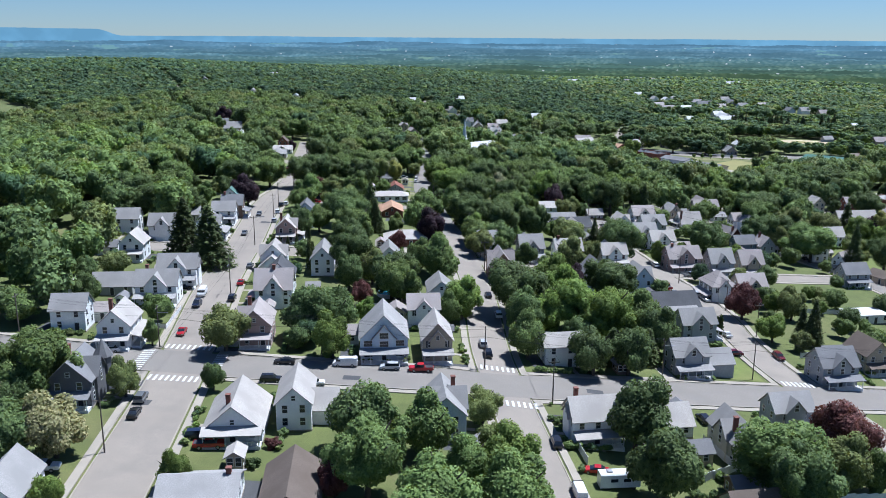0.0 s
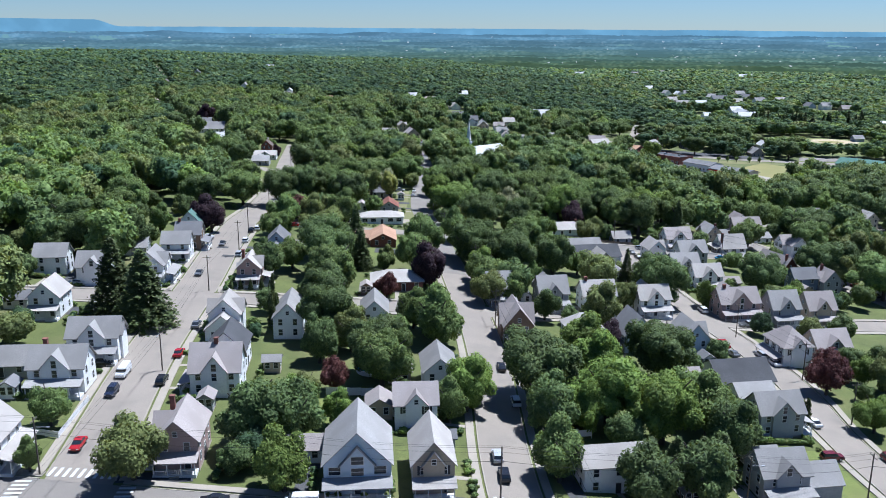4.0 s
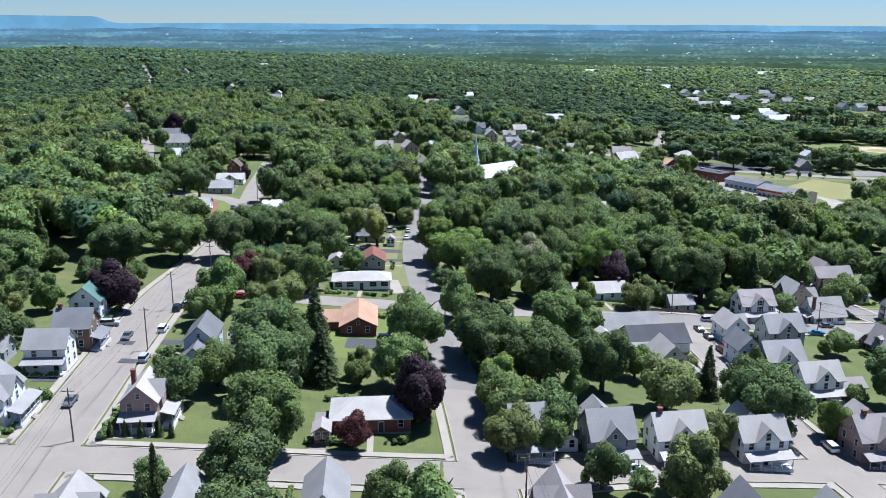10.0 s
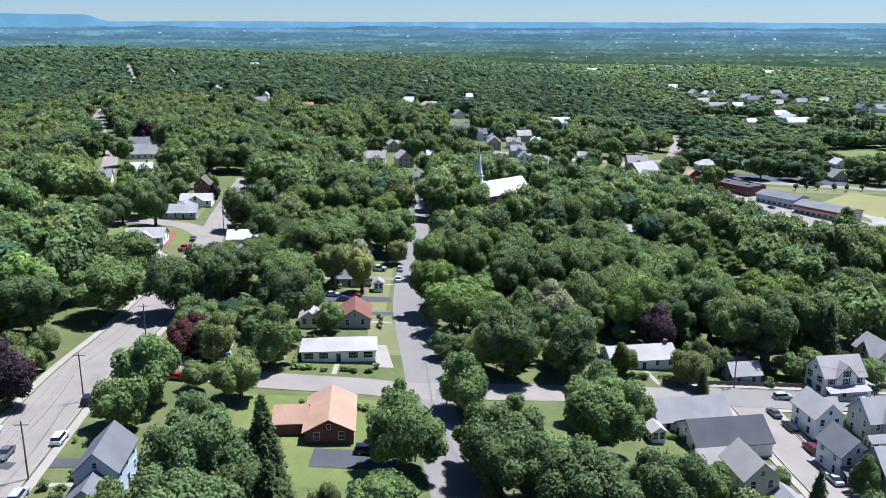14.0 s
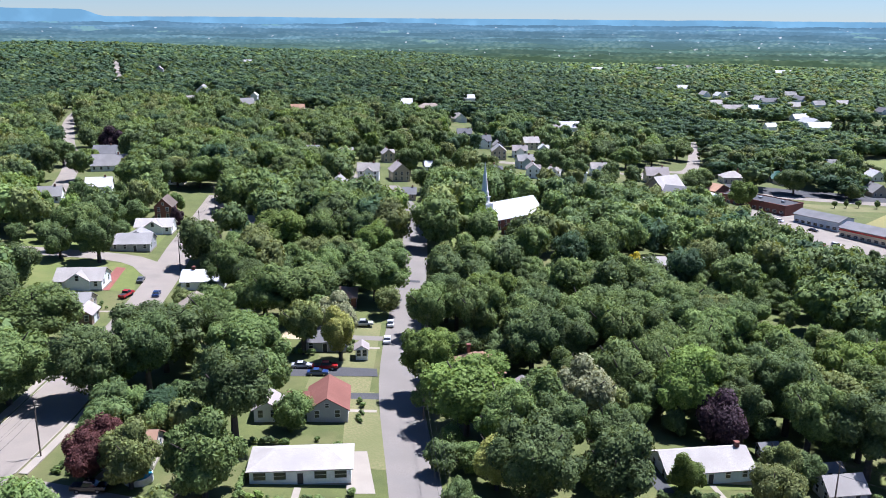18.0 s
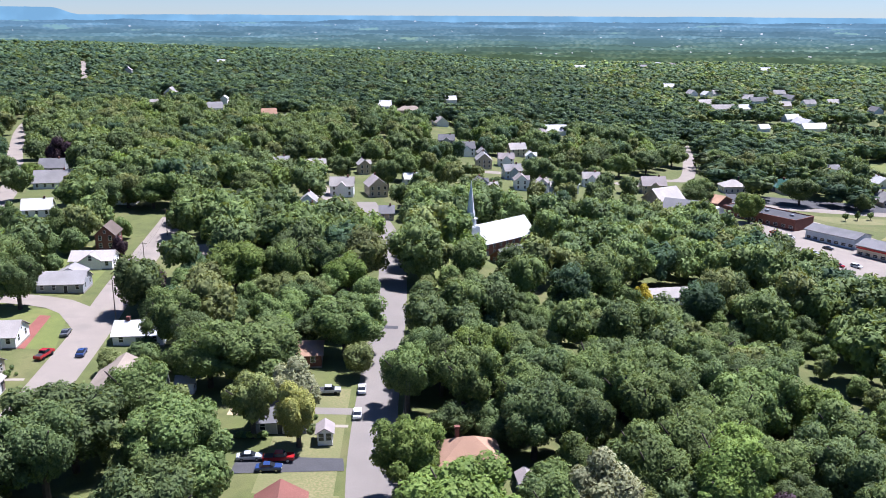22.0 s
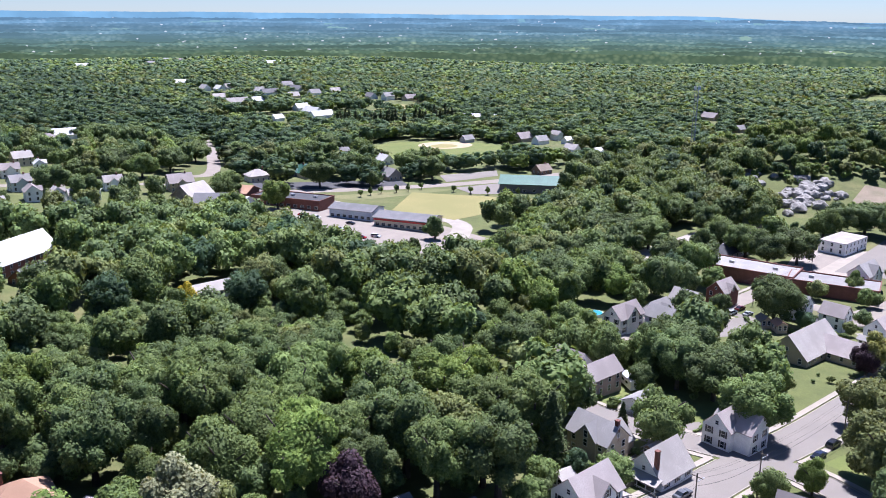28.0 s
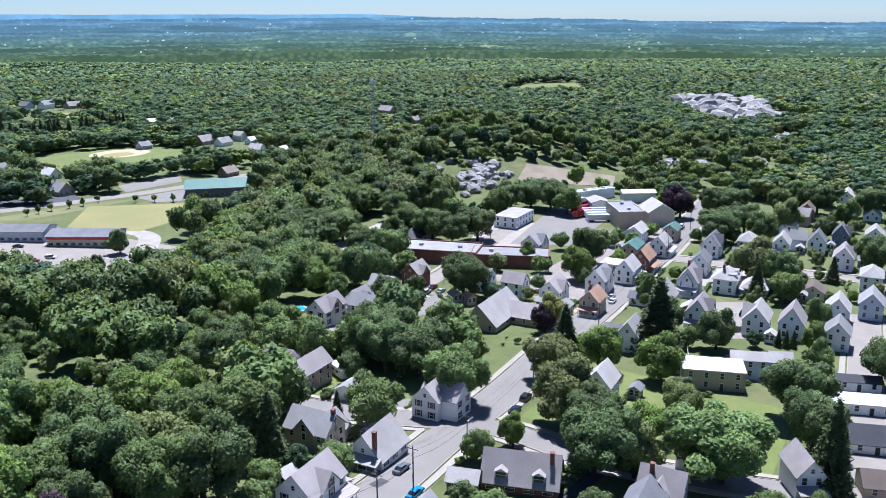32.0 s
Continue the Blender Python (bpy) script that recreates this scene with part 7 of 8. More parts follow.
spruce(-52.0, 291.9, 3.7, 0.8)
spruce(-49.6, 291.6, 3.2, 0.6)
tree(-47.2, 314.5, 12.2, 4.7, "green")
tree(-8.7, 316.6, 16.6, 6.8, "green")
tree(28.8, 355.3, 18.5, 8.6, "green")
tree(11.2, 314.0, 11.7, 4.5, "light")
tree(66.3, 322.2, 16.7, 6.8, "dark")
tree(58.1, 398.7, 11.2, 4.3, "olive")
tree(28.3, 392.2, 16.3, 6.6, "dark")
tree(13.6, 388.8, 18.5, 7.6, "dark")
tree(3.6, 414.2, 18.5, 10.5, "light")
tree(-18.8, 323.2, 7.6, 2.6, "olive")
bush(-34.9, 359.3, 1.6, "yellow")
bush(-33.5, 347.8, 1.5, "yellow")
tree(-52.1, 387.3, 11.8, 4.5, "olive")
tree(-59.3, 388.5, 9.5, 3.5, "red")
tree(42.9, 401.0, 8.6, 3.1, "light")
tree(-5.0, 312.2, 9.2, 3.3, "purple")
tree(130.8, 473.1, 18.5, 8.2, "dark")
tree(-31.2, 320.4, 12.7, 4.9, "dark")
tree(28.7, 322.6, 7.7, 2.7, "green")
bush(80.1, 403.8, 1.9, "green")
tree(-96.3, 373.2, 11.4, 4.4, "dark")
tree(-42.0, 368.1, 12.6, 4.9, "olive")
tree(-86.4, 415.8, 18.5, 10.0, "green")
tree(-97.9, 397.5, 18.5, 8.7, "dark")
tree(-62.3, 436.7, 18.5, 10.5, "dark")
tree(-43.6, 435.2, 18.5, 8.6, "green")
tree(-37.4, 477.5, 18.5, 10.5, "green")
tree(-21.4, 498.0, 18.5, 10.2, "green")
tree(-58.3, 546.3, 18.5, 10.5, "light")
spruce(-26.1, 319.5, 12.8, 3.4)
spruce(108.9, 445.3, 14.7, 3.1)
spruce(60.0, 392.6, 7.2, 1.6)
tree(26.3, 441.2, 11.7, 4.5, "green")
tree(-26.9, 460.5, 13.7, 5.4, "silver")
tree(68.3, 559.0, 8.7, 3.1, "yellow")
tree(106.0, 579.7, 11.2, 4.3, "dark")
tree(-25.2, 549.7, 15.2, 6.1, "light")
tree(29.8, 427.1, 15.5, 6.2, "silver")
tree(-193.4, 743.4, 17.9, 7.4, "purple")
tree(18.9, 417.9, 14.6, 5.8, "green")
tree(163.4, 443.5, 18.5, 9.2, "dark")
tree(133.1, 421.4, 15.7, 6.4, "green")
tree(126.6, 441.8, 14.4, 5.8, "dark")
tree(162.5, 453.1, 15.3, 6.2, "green")
tree(305.5, 546.9, 18.5, 8.2, "green")
tree(157.0, 470.2, 15.0, 6.0, "light")
tree(160.0, 459.6, 9.1, 3.3, "green")
tree(226.1, 482.0, 10.1, 3.7, "dark")
bush(138.9, 442.1, 2.0, "green")
spruce(102.0, 422.2, 18.4, 3.6)
spruce(128.2, 428.2, 8.9, 1.7)
spruce(156.3, 422.3, 6.4, 1.5)


for px, py in ((217, 730), (225, 733), (233, 735), (243, 734), (251, 734), (262, 737), (275, 721), (282, 713), (289, 705), (298, 700), (304, 695)):
    tree(px, py, 5.2, 1.5, "green")
for px, py in ((37.8, 199.0), (42.9, 200.5), (48.3, 202.0), (52.5, 204.0)):
    spruce(px, py, 9.5, 3.2)
pine = random.Random(14)
for i in range(36):
    u = pine.random()
    spruce(345 + 140 * u + pine.uniform(-5, 5), 1032 - 150 * u * (1 - u) + pine.uniform(0, 38), pine.uniform(13, 19), pine.uniform(3.2, 4.6))


# ---- far houses between the trees ----
far = random.Random(21)


def far_house(x, y, l, w, h, wall, roof, hip=False, rot=8):
    """A house among trees: wall, roof and chimney, and on the nearer ones a front gable and the windows towards the street."""
    near = math.hypot(x, y - 300) < 620
    root = empty("far_house", x, y, None, rot + far.choice((0, 0, 90)) + far.uniform(-8, 8))
    tagged(root, f"{wall} house with a {roof} roof among trees", "house", "far houses of the town")
    bm = bmesh.new()
    if hip:
        box(bm, -l / 2, l / 2, -w / 2, w / 2, -2, h)
    else:
        prism(bm, [(-w / 2, -2), (w / 2, -2), (w / 2, h), (0, h + 0.42 * w), (-w / 2, h)], -l / 2, l / 2)
    part("wall", bm, WALL[wall], root)
    bm = bmesh.new()
    if hip:
        hip_roof(bm, l, w, h, 0.35 * w)
    else:
        gable_roof(bm, l, w, h, 0.42 * w, over=0.5)
    part("roof", bm, ROOF[roof], root)
    if near:
        for s in ("S", "W"):
            half, run = (w / 2, l) if s == "S" else (l / 2, w)
            n = max(2, round(run / 3.6))
            for i in range(n):
                for fl in range(2 if h > 5 else 1):
                    hang("window", WINDOW["plain"], root, m=pose(0, 0, 0, 0, 0, SIDES[s][2]) @ pose(-run / 2 + run * (i + 0.5) / n, -half, 1.0 + 2.6 * fl))
        if h > 5 and far.random() < 0.6:
            bm = bmesh.new()
            prism(bm, [(-2.0, 0), (2.0, 0), (2.0, h), (0, h + 1.8), (-2.0, h)], 0, 1.6, pose(0, -w / 2 - 1.0, 0, 0, 0, 90))
            part("gable_bay", bm, WALL[wall], root)
            bm = bmesh.new()
            gable_roof(bm, 0, 4.0, h + 0.02, 1.8, over=0.3, x0=-0.3, x1=w / 2 + 0.8)
            bmesh.ops.transform(bm, matrix=pose(0, -w / 2 - 1.0, 0, 0, 0, 90), verts=bm.verts[:])
            part("gable_roof", bm, ROOF[roof], root)
        bm = bmesh.new()
        box(bm, l / 4 - 0.35, l / 4 + 0.35, -0.35, 0.35, h, h + 0.42 * w + 1.0)
        part("chimney", bm, BRICK, root, "red brick chimney")
    d = math.hypot(x, y - 300)
    for k, r in ((0, 8), (12, 8), (24, 8), (36, 7)) if d < 700 else [(18 * i, 9.5) for i in range(6)]:
        CLEAR.append((x - k * x / d, y - k * (y - 300) / d, r))


far_house(-191.9, 733.2, 12.2, 9.2, 3.2, "grey", "slate", False, 8)
far_house(-173.9, 693.1, 17.2, 11, 3.2, "white", "grey", False, 8)
far_house(-155.4, 633.2, 10.7, 8, 3.2, "white", "white", False, 8)
far_house(-166.7, 608.9, 10.2, 7.7, 3.2, "white", "grey", False, 8)
far_house(-83.5, 671.7, 6.2, 6, 5.5, "white", "white", False, 8)
far_house(-131.6, 662.3, 10, 7.5, 3.2, "white", "pale", False, 8)
far_house(-262.1, 1175.8, 19.9, 11, 5.4, "white", "grey", False, 8)
far_house(-241.7, 1064.5, 13.4, 10, 3.2, "white", "pale", False, 8)
far_house(-179.2, 1014.4, 14.2, 10.6, 5.4, "paleblue", "grey", False, 8)
far_house(-190.5, 1101.3, 7.4, 6, 5.4, "white", "white", False, 8)
far_house(-424.8, 1526.8, 13.3, 10, 5.4, "grey", "grey", False, 8)
far_house(-348.8, 1755.4, 24.9, 11, 3.4, "white", "white", False, 8)
far_house(-132.2, 1005.9, 12, 9, 3.2, "cream", "orange", False, 8)
far_house(-112.7, 972.9, 10.5, 7.9, 3.2, "white", "pale", False, 8)
far_house(-103.3, 986.2, 11.6, 8.7, 3.2, "tan", "tan", True, 8)
far_house(-187.4, 911.6, 7.4, 6, 5.4, "tan", "grey", False, 8)
far_house(-154.5, 842.9, 7.3, 6, 3.2, "tan", "rose", True, 8)
far_house(-167, 760.8, 11.4, 8.5, 3.2, "white", "white", False, 8)
far_house(-81.4, 759.2, 9.6, 7.2, 5.4, "grey", "grey", False, 8)
far_house(-61.5, 754.3, 10.7, 8, 5.4, "paleblue", "pale", False, 8)
far_house(-52.9, 664.9, 8.6, 6.5, 5.4, "paleblue", "grey", False, 8)
far_house(-42.2, 703.5, 11, 8.3, 5.4, "white", "pale", False, 8)
far_house(-26.3, 708.7, 12.2, 9.2, 5.4, "tan", "rose", False, 8)
far_house(-36.9, 767.3, 7.9, 6, 5.4, "tan", "pale", False, 8)
far_house(-48.8, 646.5, 12.3, 9.2, 3.2, "white", "pale", True, 8)
far_house(-18.7, 657.3, 6, 6, 3.2, "tan", "slate", False, 8)
far_house(-10.1, 743.7, 8, 6, 3.2, "white", "white", False, 8)
far_house(-44.5, 1114.5, 15.7, 11, 3.4, "white", "white", False, 8)
far_house(-18.7, 1086.1, 22.2, 11, 3.4, "tan", "tan", True, 8)
far_house(22, 1206.9, 11.6, 8.7, 5.4, "white", "white", False, 8)
far_house(85, 992.9, 26.9, 11, 3.6, "tan", "rose", True, 8)
far_house(107.3, 1027.6, 18.9, 11, 3.6, "white", "white", False, 8)
far_house(8.9, 1011.8, 13.7, 10.3, 3.4, "white", "pale", False, 8)
far_house(11.5, 890.9, 10.7, 8, 5.4, "grey", "slate", False, 8)
far_house(27.5, 950.3, 15.9, 11, 5.4, "tan", "tan", False, 8)
far_house(23.5, 860.4, 11.6, 8.7, 5.4, "white", "slate", False, 8)
far_house(33, 819.6, 12.1, 9.1, 5.4, "tan", "grey", False, 8)
far_house(33.9, 847.1, 8.5, 6.4, 5.4, "grey", "grey", False, 8)
far_house(59.7, 881.7, 11.3, 8.5, 5.4, "cream", "pale", False, 8)
far_house(47.9, 832.4, 9.7, 7.2, 5.4, "white", "rose", False, 8)
far_house(47.5, 788, 10.1, 7.6, 5.4, "paleblue", "grey", False, 8)
far_house(66.1, 854.5, 7.2, 6, 5.4, "white", "white", False, 8)
far_house(26.2, 737, 7.4, 6, 5.4, "grey", "slate", False, 8)
far_house(31.4, 737.1, 7.4, 6, 3.2, "white", "pale", False, 8)
far_house(49.6, 758.4, 9.5, 7.2, 5.4, "white", "rose", False, 8)
far_house(60.1, 753.9, 6, 6, 5.4, "white", "pale", False, 8)
far_house(67.7, 747.8, 7, 6, 5.4, "white", "pale", False, 8)
far_house(77.8, 760.2, 6.6, 6, 5.4, "white", "white", False, 8)
far_house(93.4, 787, 9.6, 7.2, 5.4, "white", "pale", False, 8)
far_house(128.3, 781.1, 13.5, 10.1, 5.4, "tan", "rose", False, 8)
far_house(181.8, 800.8, 13.7, 10.3, 4, "cream", "pale", True, 8)
far_house(215.1, 813.1, 11.5, 8.6, 3.4, "charcoal", "green", False, 8)
far_house(324, 1121.3, 11.3, 8.5, 3.4, "white", "white", False, 8)
far_house(383.2, 1167.2, 24.3, 11, 3.4, "white", "white", False, 8)
far_house(361.8, 1596, 18.9, 11, 3.4, "white", "white", False, 8)
far_house(368, 1498.6, 17.6, 11, 3.4, "white", "grey", False, 8)
far_house(383.8, 1483.4, 15.9, 11, 3.4, "white", "white", False, 8)
far_house(404.9, 1504.7, 14.6, 11, 3.4, "white", "pale", False, 8)
far_house(373.2, 1304.8, 24.7, 11, 3.6, "white", "white", False, 8)
far_house(429.5, 1404.7, 30.3, 11, 3.6, "paleblue", "slate", False, 8)
far_house(422.4, 1437.8, 20.2, 11, 3.4, "white", "grey", False, 8)
far_house(498.9, 1516.3, 21.8, 11, 3.4, "white", "grey", False, 8)
far_house(483.2, 1442.6, 27, 11, 3.6, "white", "slate", False, 8)
far_house(388.6, 1208.7, 17.7, 11, 3.4, "white", "white", False, 8)
far_house(437.9, 1348.9, 16, 11, 3.4, "cream", "pale", False, 8)
far_house(344.8, 1363.8, 21.5, 11, 3.4, "tan", "pale", False, 8)
far_house(345.5, 1302.2, 27.1, 11, 3.4, "white", "pale", False, 8)
far_house(440.6, 2080.4, 39.8, 11, 4, "white", "grey", False, 8)
far_house(525.8, 2155.4, 40, 11, 4, "pink", "rose", False, 8)
far_house(508.7, 2206.4, 37.8, 11, 4, "white", "white", False, 8)
far_house(666.2, 1998.1, 40, 11, 4, "white", "white", False, 8)
far_house(309.1, 2064.6, 34.3, 11, 4, "white", "white", False, 8)
far_house(284.5, 889.3, 7.6, 6, 3, "grey", "grey", False, 8)
far_house(480.6, 1378, 16.5, 11, 3.4, "white", "grey", False, 8)
far_house(518.1, 1390, 19.9, 11, 3.4, "white", "pale", False, 8)
far_house(525.1, 1298.5, 17.2, 11, 3.4, "paleblue", "slate", False, 8)
far_house(536.5, 1273, 14.1, 10.6, 5.4, "white", "grey", False, 8)
far_house(559, 1254.9, 18.3, 11, 3.4, "tan", "rose", False, 8)
far_house(375.8, 1127.6, 25.4, 11, 3.4, "white", "white", False, 8)
far_house(455.3, 884.5, 14.1, 10.6, 3.4, "tan", "rose", False, 8)
far_house(458.1, 864.2, 12, 9, 3.4, "white", "grey", False, 8)
far_house(485.2, 875.3, 9.6, 7.2, 5.4, "white", "pale", False, 8)
far_house(479.2, 854.1, 8.4, 6.3, 3.4, "white", "white", False, 8)
far_house(448.6, 812.7, 11.2, 8.4, 3.4, "white", "pale", False, 8)
far_house(456, 791.4, 8.5, 6.4, 3.4, "white", "white", False, 8)
far_house(365.4, 748.1, 11, 8.3, 3.2, "brown", "tan", False, 8)
far_house(408.2, 902.1, 10.2, 7.6, 3.2, "grey", "grey", False, 8)
far_house(262.8, 777.4, 13.8, 10.4, 3.2, "tan", "grey", False, 8)
far_house(291, 836.7, 11.6, 8.7, 3.2, "white", "white", False, 8)
far_house(216.8, 805.4, 13.9, 10.4, 3.2, "cream", "metalgreen", False, 8)
far_house(725.1, 912, 24.1, 11, 3.4, "tan", "rose", False, 8)
far_house(670, 826.7, 10.8, 8.1, 3.4, "tan", "grey", False, 8)
far_house(406.9, 399.5, 7.5, 6, 5.4, "white", "white", False, 8)
far_house(380.9, 389.9, 10, 7.5, 5.4, "paleblue", "grey", False, 8)
far_house(431.4, 400.2, 10.2, 7.6, 5.4, "pink", "rose", False, 8)
far_house(452, 410.5, 7.7, 6, 3.2, "grey", "grey", False, 8)


# ---- woods ----
def blocked(x, y, r):
    i, j = int(x // 20), int(y // 20)
    for a in (-1, 0, 1):
        for b in (-1, 0, 1):
            for cx, cy, cr in CELLS.get((i + a, j + b), ()):
                if (x - cx) ** 2 + (y - cy) ** 2 < (cr + r) ** 2:
                    return True
    return False


CELLS = {}
for c in CLEAR:
    CELLS.setdefault((int(c[0] // 20), int(c[1] // 20)), []).append(c)
wood = random.Random(5)
KINDS = ["green", "dark", "green", "green", "olive", "dark", "light"]


def wood_trees(x0, x1, y0, y1, step, r0=5.6, r1=8.8, gap=0.03, skew=0.0):
    """Places for the trees of a wood: a jittered grid that keeps clear of roads, houses and lawns."""
    out = []
    y = y0
    while y < y1:
        x = x0
        while x < x1:
            px, py = x + wood.uniform(-0.4, 0.4) * step, y + wood.uniform(-0.4, 0.4) * step
            r = wood.uniform(r0, r1)
            if wood.random() > gap and not blocked(px, py, r * 0.55):
                out.append((px, py, r, r * wood.uniform(1.5, 1.9) + (7 if r > 5 else 2)))
                CELLS.setdefault((int(px // 20), int(py // 20)), []).append((px, py, r * 0.35))
            x += step
        y += step
    return out


for x0, x1, y0, y1, step in ((-2, 112, 402, 490, 10.4), (-74, -16, 395, 500, 10.6)):
    for px, py, r, h in wood_trees(x0, x1, y0, y1, step, 5.6, 8.8, 0.02):
        wood_tree(px, py, h, r, KINDS[wood.randrange(7)])


def leafy(seed, leaves, size, lobes, keep=0.33):
    return crown_data(seed, 1.0, 0.9, lobes, leaves, size, True, keep=keep)


SHRUB = [leafy(500 + i, 120, 0.2, 3) for i in range(3)]
HIGH = [leafy(200 + i, 4200, 0.050, 34) for i in range(3)]
MID = [leafy(300 + i, 1500, 0.072, 20) for i in range(4)]
FARC = [leafy(400 + i, 210, 0.12, 8, 0.9) for i in range(4)]
DOME = [leafy(450 + i, 36, 0.20, 4, 0.9) for i in range(3)]
DOT = [leafy(480 + i, 10, 0.22, 2, 0.9) for i in range(3)]
WOOD_MATS = [LEAF[k] for k in ("green", "dark", "light", "olive", "needle", "canopy", "canopy_dark", "canopy_light")]


def wood_mesh(name, trees, shapes, label):
    """One object for a wood that nobody could count: crowns joined, each of one leaf colour."""
    vs, fs, mi, ns, base = [], [], [], [], 0
    smooth = shapes is not SHRUB and (shapes[0] is DOME[0] or shapes[0] is DOT[0] or shapes[0] is FARC[0])
    for px, py, r, h in trees:
        v, f, m = shapes[wood.randrange(len(shapes))]
        a = wood.uniform(0, 6.28)
        c, s = math.cos(a), math.sin(a)
        rz = min(h * 0.5, r * (0.85 if smooth else 1.35))
        q = np.stack([(v[:, 0] * c - v[:, 1] * s) * r * 1.1 + px, (v[:, 0] * s + v[:, 1] * c) * r * 1.1 + py, v[:, 2] * rz + ground_z(px, py) + h - rz], 1)
        vs.append(q)
        ns.append(np.stack([m[:, 0] * c - m[:, 1] * s, m[:, 0] * s + m[:, 1] * c, m[:, 2]], 1))
        fs.append(f + base)
        # far crowns east of x = 250: lighter leaf mix standing in for haze
        k = wood.choices(range(8), ((1, 1, 0, 0, 1, 6, 4, 3) if px < 250 else (0, 0, 2, 2, 0, 1, 0, 8)) if smooth else (4, 0, 5, 3, 0, 1, 0, 2) if "scrub" in label else (6, 6, 1, 2, 0, 1, 0, 0))[0]
        mi.append(np.full(len(f), k))
        base += len(v)
    if not vs:
        return
    me = leaf_mesh(name, np.concatenate(vs), np.concatenate(fs), np.concatenate(ns), WOOD_MATS, np.concatenate(mi))
    return tagged(new(name, me), label, "woods", kind="stuff")


def woods_area(x0, x1, y0, y1, step, shapes, label="dense broadleaf woods in summer leaf", **kw):
    wood_mesh("woods", wood_trees(x0, x1, y0, y1, step, **kw), shapes, label)


for x0, x1, y0, y1, step, a, b, gap in ((-48, 84, 192, 392, 10, 1.6, 3.6, 0.55), (-160, -92, 190, 330, 10, 2.6, 5.0, 0.4), (-150, -92, 490, 600, 9, 2.8, 5.4, 0.3)):
    woods_area(x0, x1, y0, y1, step, HIGH, "garden trees between the houses", r0=a, r1=b, gap=gap)
for x0, x1, y0, y1, gap in ((-74, -16, 384, 565, 0.25), (-2, 112, 398, 565, 0.25), (-130, -80, 300, 400, 0.4)):
    woods_area(x0, x1, y0, y1, 7.0, HIGH, "smaller trees and undergrowth in the wood", r0=2.6, r1=4.6, gap=gap)
woods_area(185, 262, 492, 562, 11, HIGH, gap=0.08, r0=4.8, r1=7.6)
woods_area(128, 206, 440, 520, 9, HIGH, gap=0.2, r0=3.4, r1=5.6)
woods_area(-2, 112, 490, 565, 10.4, HIGH)
woods_area(-74, -16, 500, 565, 10.4, HIGH)
woods_area(112, 190, 500, 640, 10.8, MID)
woods_area(-6, 200, 560, 660, 10.8, MID)
woods_area(-190, -20, 560, 700, 11, MID, gap=0.06)
woods_area(-300, -95, 330, 560, 11, MID, gap=0.08)
woods_area(-340, -190, 540, 705, 11.5, MID, gap=0.05)
woods_area(-260, -92, 205, 330, 11, MID, gap=0.15)
woods_area(-330, -60, 700, 1000, 12, MID, gap=0.06)
woods_area(-60, 140, 660, 860, 9.5, MID, gap=0.24, r0=3.6, r1=6.2)
woods_area(95, 470, 225, 425, 10, HIGH, "garden trees between the houses", r0=2.0, r1=4.2, gap=0.42)
woods_area(160, 380, 430, 500, 10, HIGH, "garden trees between the houses", r0=2.0, r1=4.0, gap=0.45)
woods_area(-60, 170, 860, 1000, 10.5, MID, gap=0.18, r0=4.0, r1=6.8)
woods_area(190, 330, 520, 640, 11, MID, gap=0.06)
woods_area(330, 440, 560, 740, 11, MID, gap=0.06)
woods_area(112, 190, 430, 500, 11, MID, gap=0.2)
woods_area(200, 320, 775, 850, 11, MID, gap=0.6)
woods_area(440, 700, 450, 760, 9.0, MID, "young trees and scrub on a rocky hill", gap=0.12, r0=3.2, r1=5.4)
woods_area(355, 470, 535, 660, 5.5, MID, "young trees and scrub on a rocky hill", r0=1.2, r1=2.6, gap=0.2)


def far_woods(r0, r1, step, shapes, a0=-36, a1=86):
    """A belt of woods round the town between two distances."""
    out = []
    y = 300 - 0.2 * r1
    while y < 300 + r1:
        x = -0.62 * r1
        while x < r1:
            px, py = x + wood.uniform(-0.42, 0.42) * step, y + wood.uniform(-0.42, 0.42) * step
            x += step
            r, a = math.hypot(px, py - 300), math.degrees(math.atan2(px, py - 300))
            if not (r0 < r < r1 and a0 < a < a1) or 440 < px < 700 and 450 < py < 760 or -335 < px < 175 and py < 1005 or 100 < px < 480 and py < 760:
                continue
            if noise.noise((px * 0.004, py * 0.004, 9.0)) > 0.62 or blocked(px, py, 3):
                continue
            k = 0.8 + 0.3 * noise.noise((px * 0.011, py * 0.011, 2.0))
            out.append((px, py, step * wood.uniform(0.62, 0.90), 15 * wood.uniform(0.8, 1.1) * k + 3))
        y += step
    wood_mesh("far_woods", out, shapes, "far broadleaf woods reaching to the horizon")


far_woods(420, 1000, 12.5, FARC)
far_woods(1000, 1500, 13, DOME)
far_woods(1500, 2090, 14, DOT)


# ---- garden shrubs ----
plants = []
for cx, cy, cr in list(CLEAR):
    if 5.5 < cr < 10 and -130 < cx < 340 and 60 < cy < 480 and wood.random() < 0.4:
        for i in range(wood.randrange(2, 6)):
            a = wood.uniform(0, 6.28)
            px, py, r = cx + (cr + wood.uniform(0.5, 3.0)) * math.cos(a), cy + (cr + wood.uniform(0.5, 3.0)) * math.sin(a), wood.uniform(0.6, 1.5)
            if not near_road(px, py, None, 2.0 + r):
                plants.append((px, py, r, 1.7 * r))
plants += [(px, py, r, 1.7 * r) for px, py, r in HEDGE if not near_road(px, py, None, 1.2 + r)]
wood_mesh("shrubs", plants, SHRUB, "green garden shrubs round the houses")


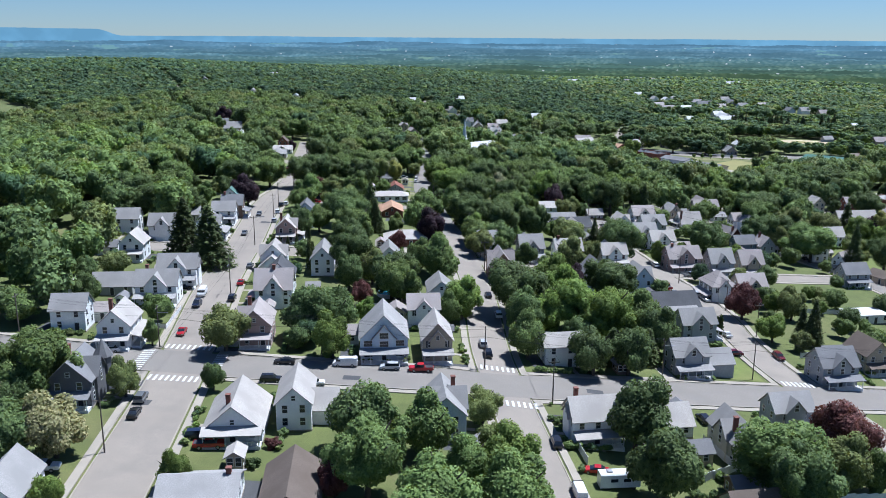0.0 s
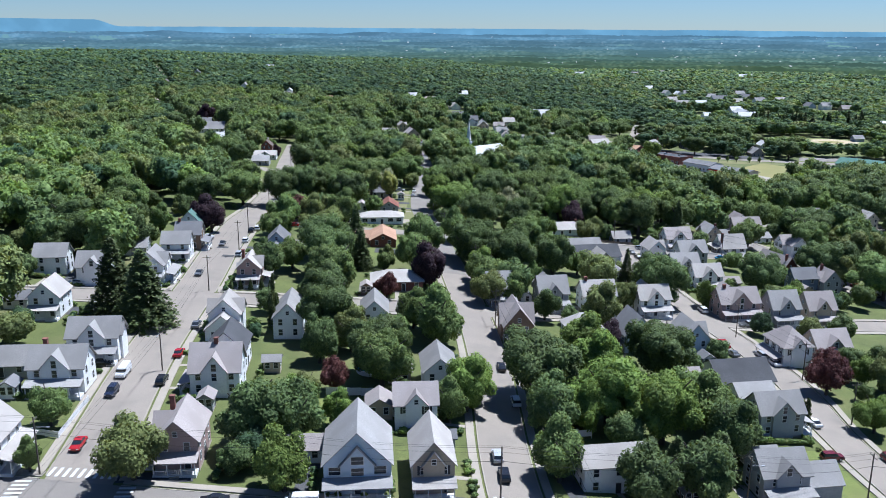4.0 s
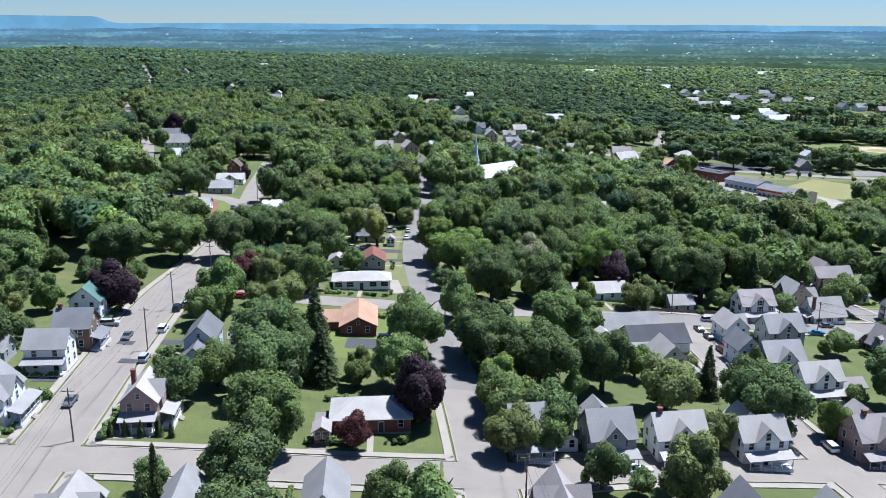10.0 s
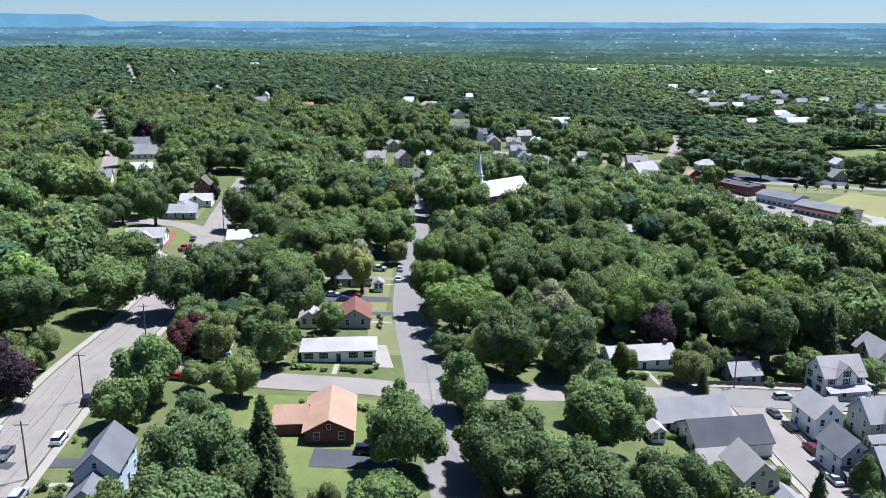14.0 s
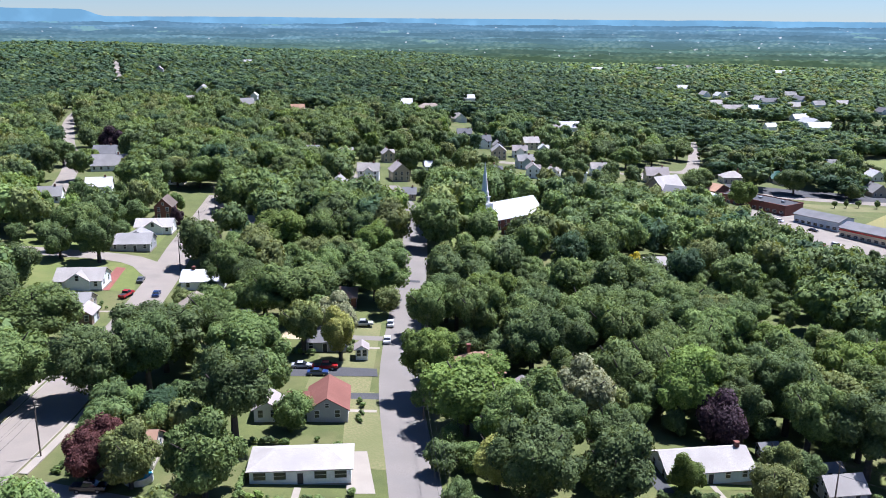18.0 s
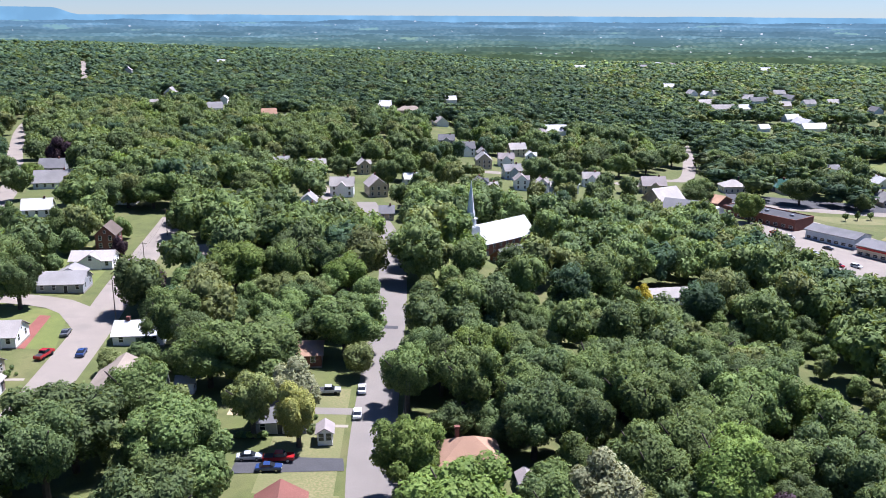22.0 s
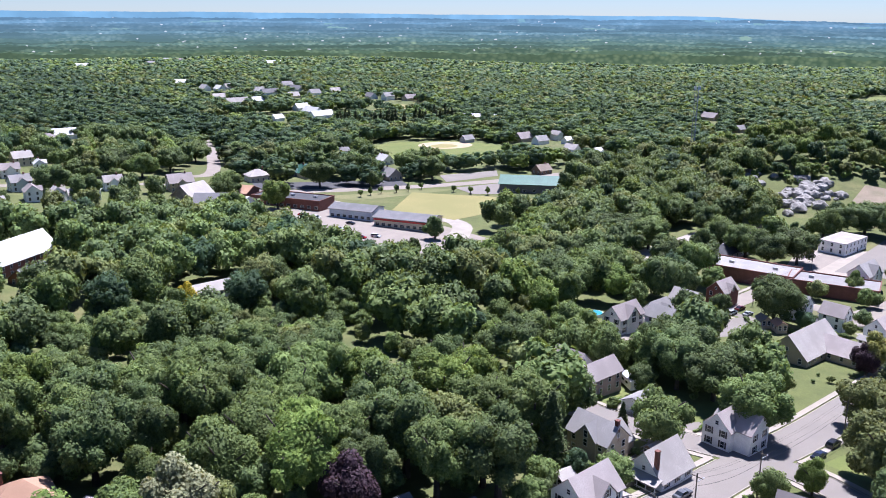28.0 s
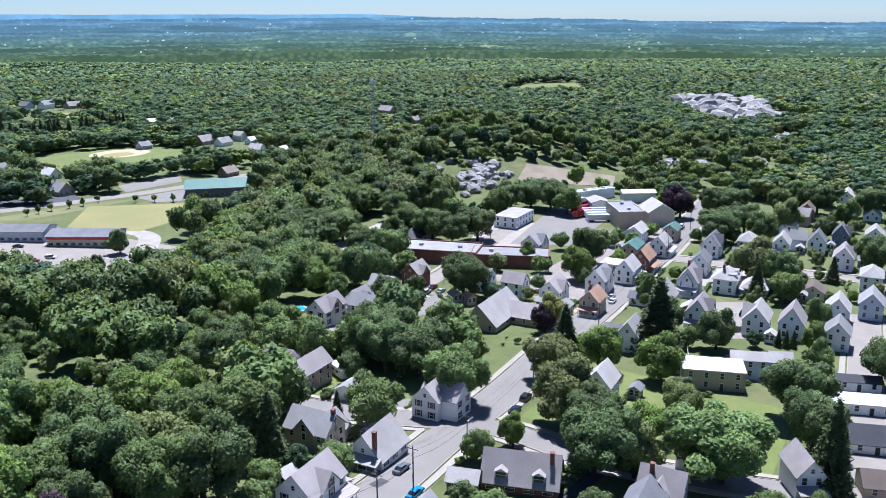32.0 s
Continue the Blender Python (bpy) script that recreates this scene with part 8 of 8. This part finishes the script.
# ---- vehicles ----
car(-75.8, 181.8, -176, "sedan", "white")
car(-63.8, 195.8, -86, "sedan", "red")
car(-67.6, 227.6, -86, "van", "white")
car(-66.3, 217.8, -86, "suv", "navy")
car(-58.5, 224.6, 94, "suv", "black")
car(-59.7, 240.0, 94, "sedan", "red")
car(-61.2, 258.9, 94, "sedan", "grey")
car(-35.8, 180.2, -177, "sedan", "black")
car(-22.1, 180.8, -178, "van", "white")
car(-11.9, 180.1, -178, "suv", "silver")
car(-4.8, 180.0, -178, "pickup", "red")
car(-27.5, 169.1, 3, "sedan", "white")
car(-36.8, 169.6, 3, "suv", "black")
car(-60.2, 156.9, 94, "suv", "grey")
car(-59.1, 150.0, 94, "sedan", "black")
car(10.3, 201.1, 93, "suv", "silver")
car(11.2, 194.6, 93, "suv", "black")
car(83.3, 234.7, 97, "sedan", "white")
car(80.0, 218.0, 5, "suv", "maroon")
car(92.8, 219.3, 277, "suv", "maroon")
car(88.2, 271.4, 97, "sedan", "white")
car(-44.7, 142.2, 8, "suv", "navy")
car(-41.7, 138.7, 5, "pickup", "red")
car(-66.4, 127.6, 8, "pickup", "white")
car(22.3, 150.5, 93, "suv", "black")
car(28.4, 141.1, 170, "sedan", "red")
car(57.3, 170.7, 100, "suv", "black")
car(23.9, 132.0, 93, "van", "white")
car(-73.0, 302.7, -86, "sedan", "grey")
car(-75.4, 339.2, -86, "sedan", "grey")
car(-69.0, 345.7, 94, "suv", "white")
car(-70.8, 362.5, 94, "suv", "black")
car(13.8, 244.9, 93, "sedan", "black")
car(15.7, 226.4, 93, "suv", "white")
car(29.6, 291.8, -170, "sedan", "white")
car(77.8, 281.5, 97, "pickup", "red")
car(78.5, 275.0, 97, "sedan", "grey")
car(86.5, 276.4, 97, "suv", "silver")
car(92.2, 302.5, 10, "pickup", "silver")
car(81.2, 312.6, 97, "suv", "white")
car(-102.4, 287.1, 0, "sedan", "white")
car(-73.9, 231.6, 5, "sedan", "black")
car(-69.5, 366.7, 94, "suv", "white")
car(36.9, 292.8, 10, "sedan", "white")
car(75.7, 368.3, 97, "suv", "maroon")
car(75.3, 378.7, 97, "sedan", "black")
car(74.4, 385.6, 97, "sedan", "grey")
car(-66.6, 325.9, 94, "suv", "silver")
car(-82.7, 347.4, 10, "suv", "silver")
car(-14.3, 347.0, 0, "suv", "black")
car(-58.3, 385.6, 2, "pickup", "black")
car(-58.0, 376.6, 175, "sedan", "red")
car(-15.5, 476.6, 93, "sedan", "white")
car(74.7, 355.6, 97, "sedan", "silver")
car(80.4, 396.0, 10, "suv", "silver")
car(-15.5, 463.9, 93, "sedan", "white")
car(-22.8, 474.6, 5, "pickup", "silver")
car(-33.6, 443.6, 5, "sedan", "silver")
car(-28.2, 443.4, 5, "pickup", "red")
car(-29.4, 439.9, 5, "sedan", "blue")
car(-0.8, 452.6, 3, "pickup", "black")
car(-90.3, 488.4, 80, "pickup", "red")
car(-91.6, 503.5, 98, "sedan", "grey")
car(-82.7, 490.8, 98, "sedan", "blue")
car(119.2, 402.0, 8, "sedan", "grey")
car(112.5, 393.2, 8, "sedan", "brightblue")
car(161.4, 400.2, 8, "sedan", "navy")
car(169.9, 402.2, 8, "suv", "black")
car(192.4, 481.7, 8, "sedan", "red")
car(199.6, 482.5, 8, "suv", "white")
car(205.8, 482.6, 8, "sedan", "silver")
car(153.7, 363.6, 97, "suv", "maroon")
car(155.7, 352.7, 97, "sedan", "black")
car(263.8, 421.9, 8, "sedan", "white")
car(252.0, 421.0, 8, "sedan", "silver")
car(294.6, 428.0, 8, "suv", "white")
car(305.8, 429.3, 8, "sedan", "silver")
car(319.1, 431.3, 8, "sedan", "red")
car(334.4, 433.4, 8, "suv", "white")
car(350.7, 435.6, 8, "sedan", "silver")
car(373.1, 440.2, 8, "suv", "white")
car(389.8, 444.0, 8, "sedan", "black")
car(224.6, 479.6, 8, "pickup", "black")
car(233.4, 481.8, 8, "suv", "silver")
car(240.4, 484.0, 8, "sedan", "maroon")
car(292.9, 470.7, 60, "suv", "white")
car(298.8, 470.7, 60, "sedan", "silver")
car(303.6, 470.8, 60, "suv", "navy")
car(340.7, 414.8, -172, "sedan", "white")
car(382.2, 421.3, 8, "suv", "white")
car(280.9, 419.4, 8, "sedan", "red")
car(276.5, 379.8, 5, "suv", "black")
car(291.4, 358.8, 5, "suv", "black")
car(394.0, 445.6, 8, "suv", "white")
car(381.0, 443.7, 8, "sedan", "silver")
car(368.7, 441.7, 8, "suv", "grey")
car(357.0, 439.8, 8, "sedan", "white")
car(343.4, 438.0, 8, "sedan", "red")
car(329.7, 435.9, 8, "suv", "silver")
car(268.5, 424.5, 8, "sedan", "silver")
car(225.9, 487.8, 8, "sedan", "black")
car(237.6, 478.5, 8, "sedan", "silver")
car(169.4, 636.9, -55, "sedan", "red")
car(176.6, 636.7, -55, "suv", "white")
car(178.6, 666.6, -55, "sedan", "black")
car(168.7, 684.6, -55, "suv", "white")
car(164.9, 693.4, -55, "sedan", "red")
car(167.7, 656.8, -55, "sedan", "silver")
car(173.0, 611.9, -55, "van", "white")
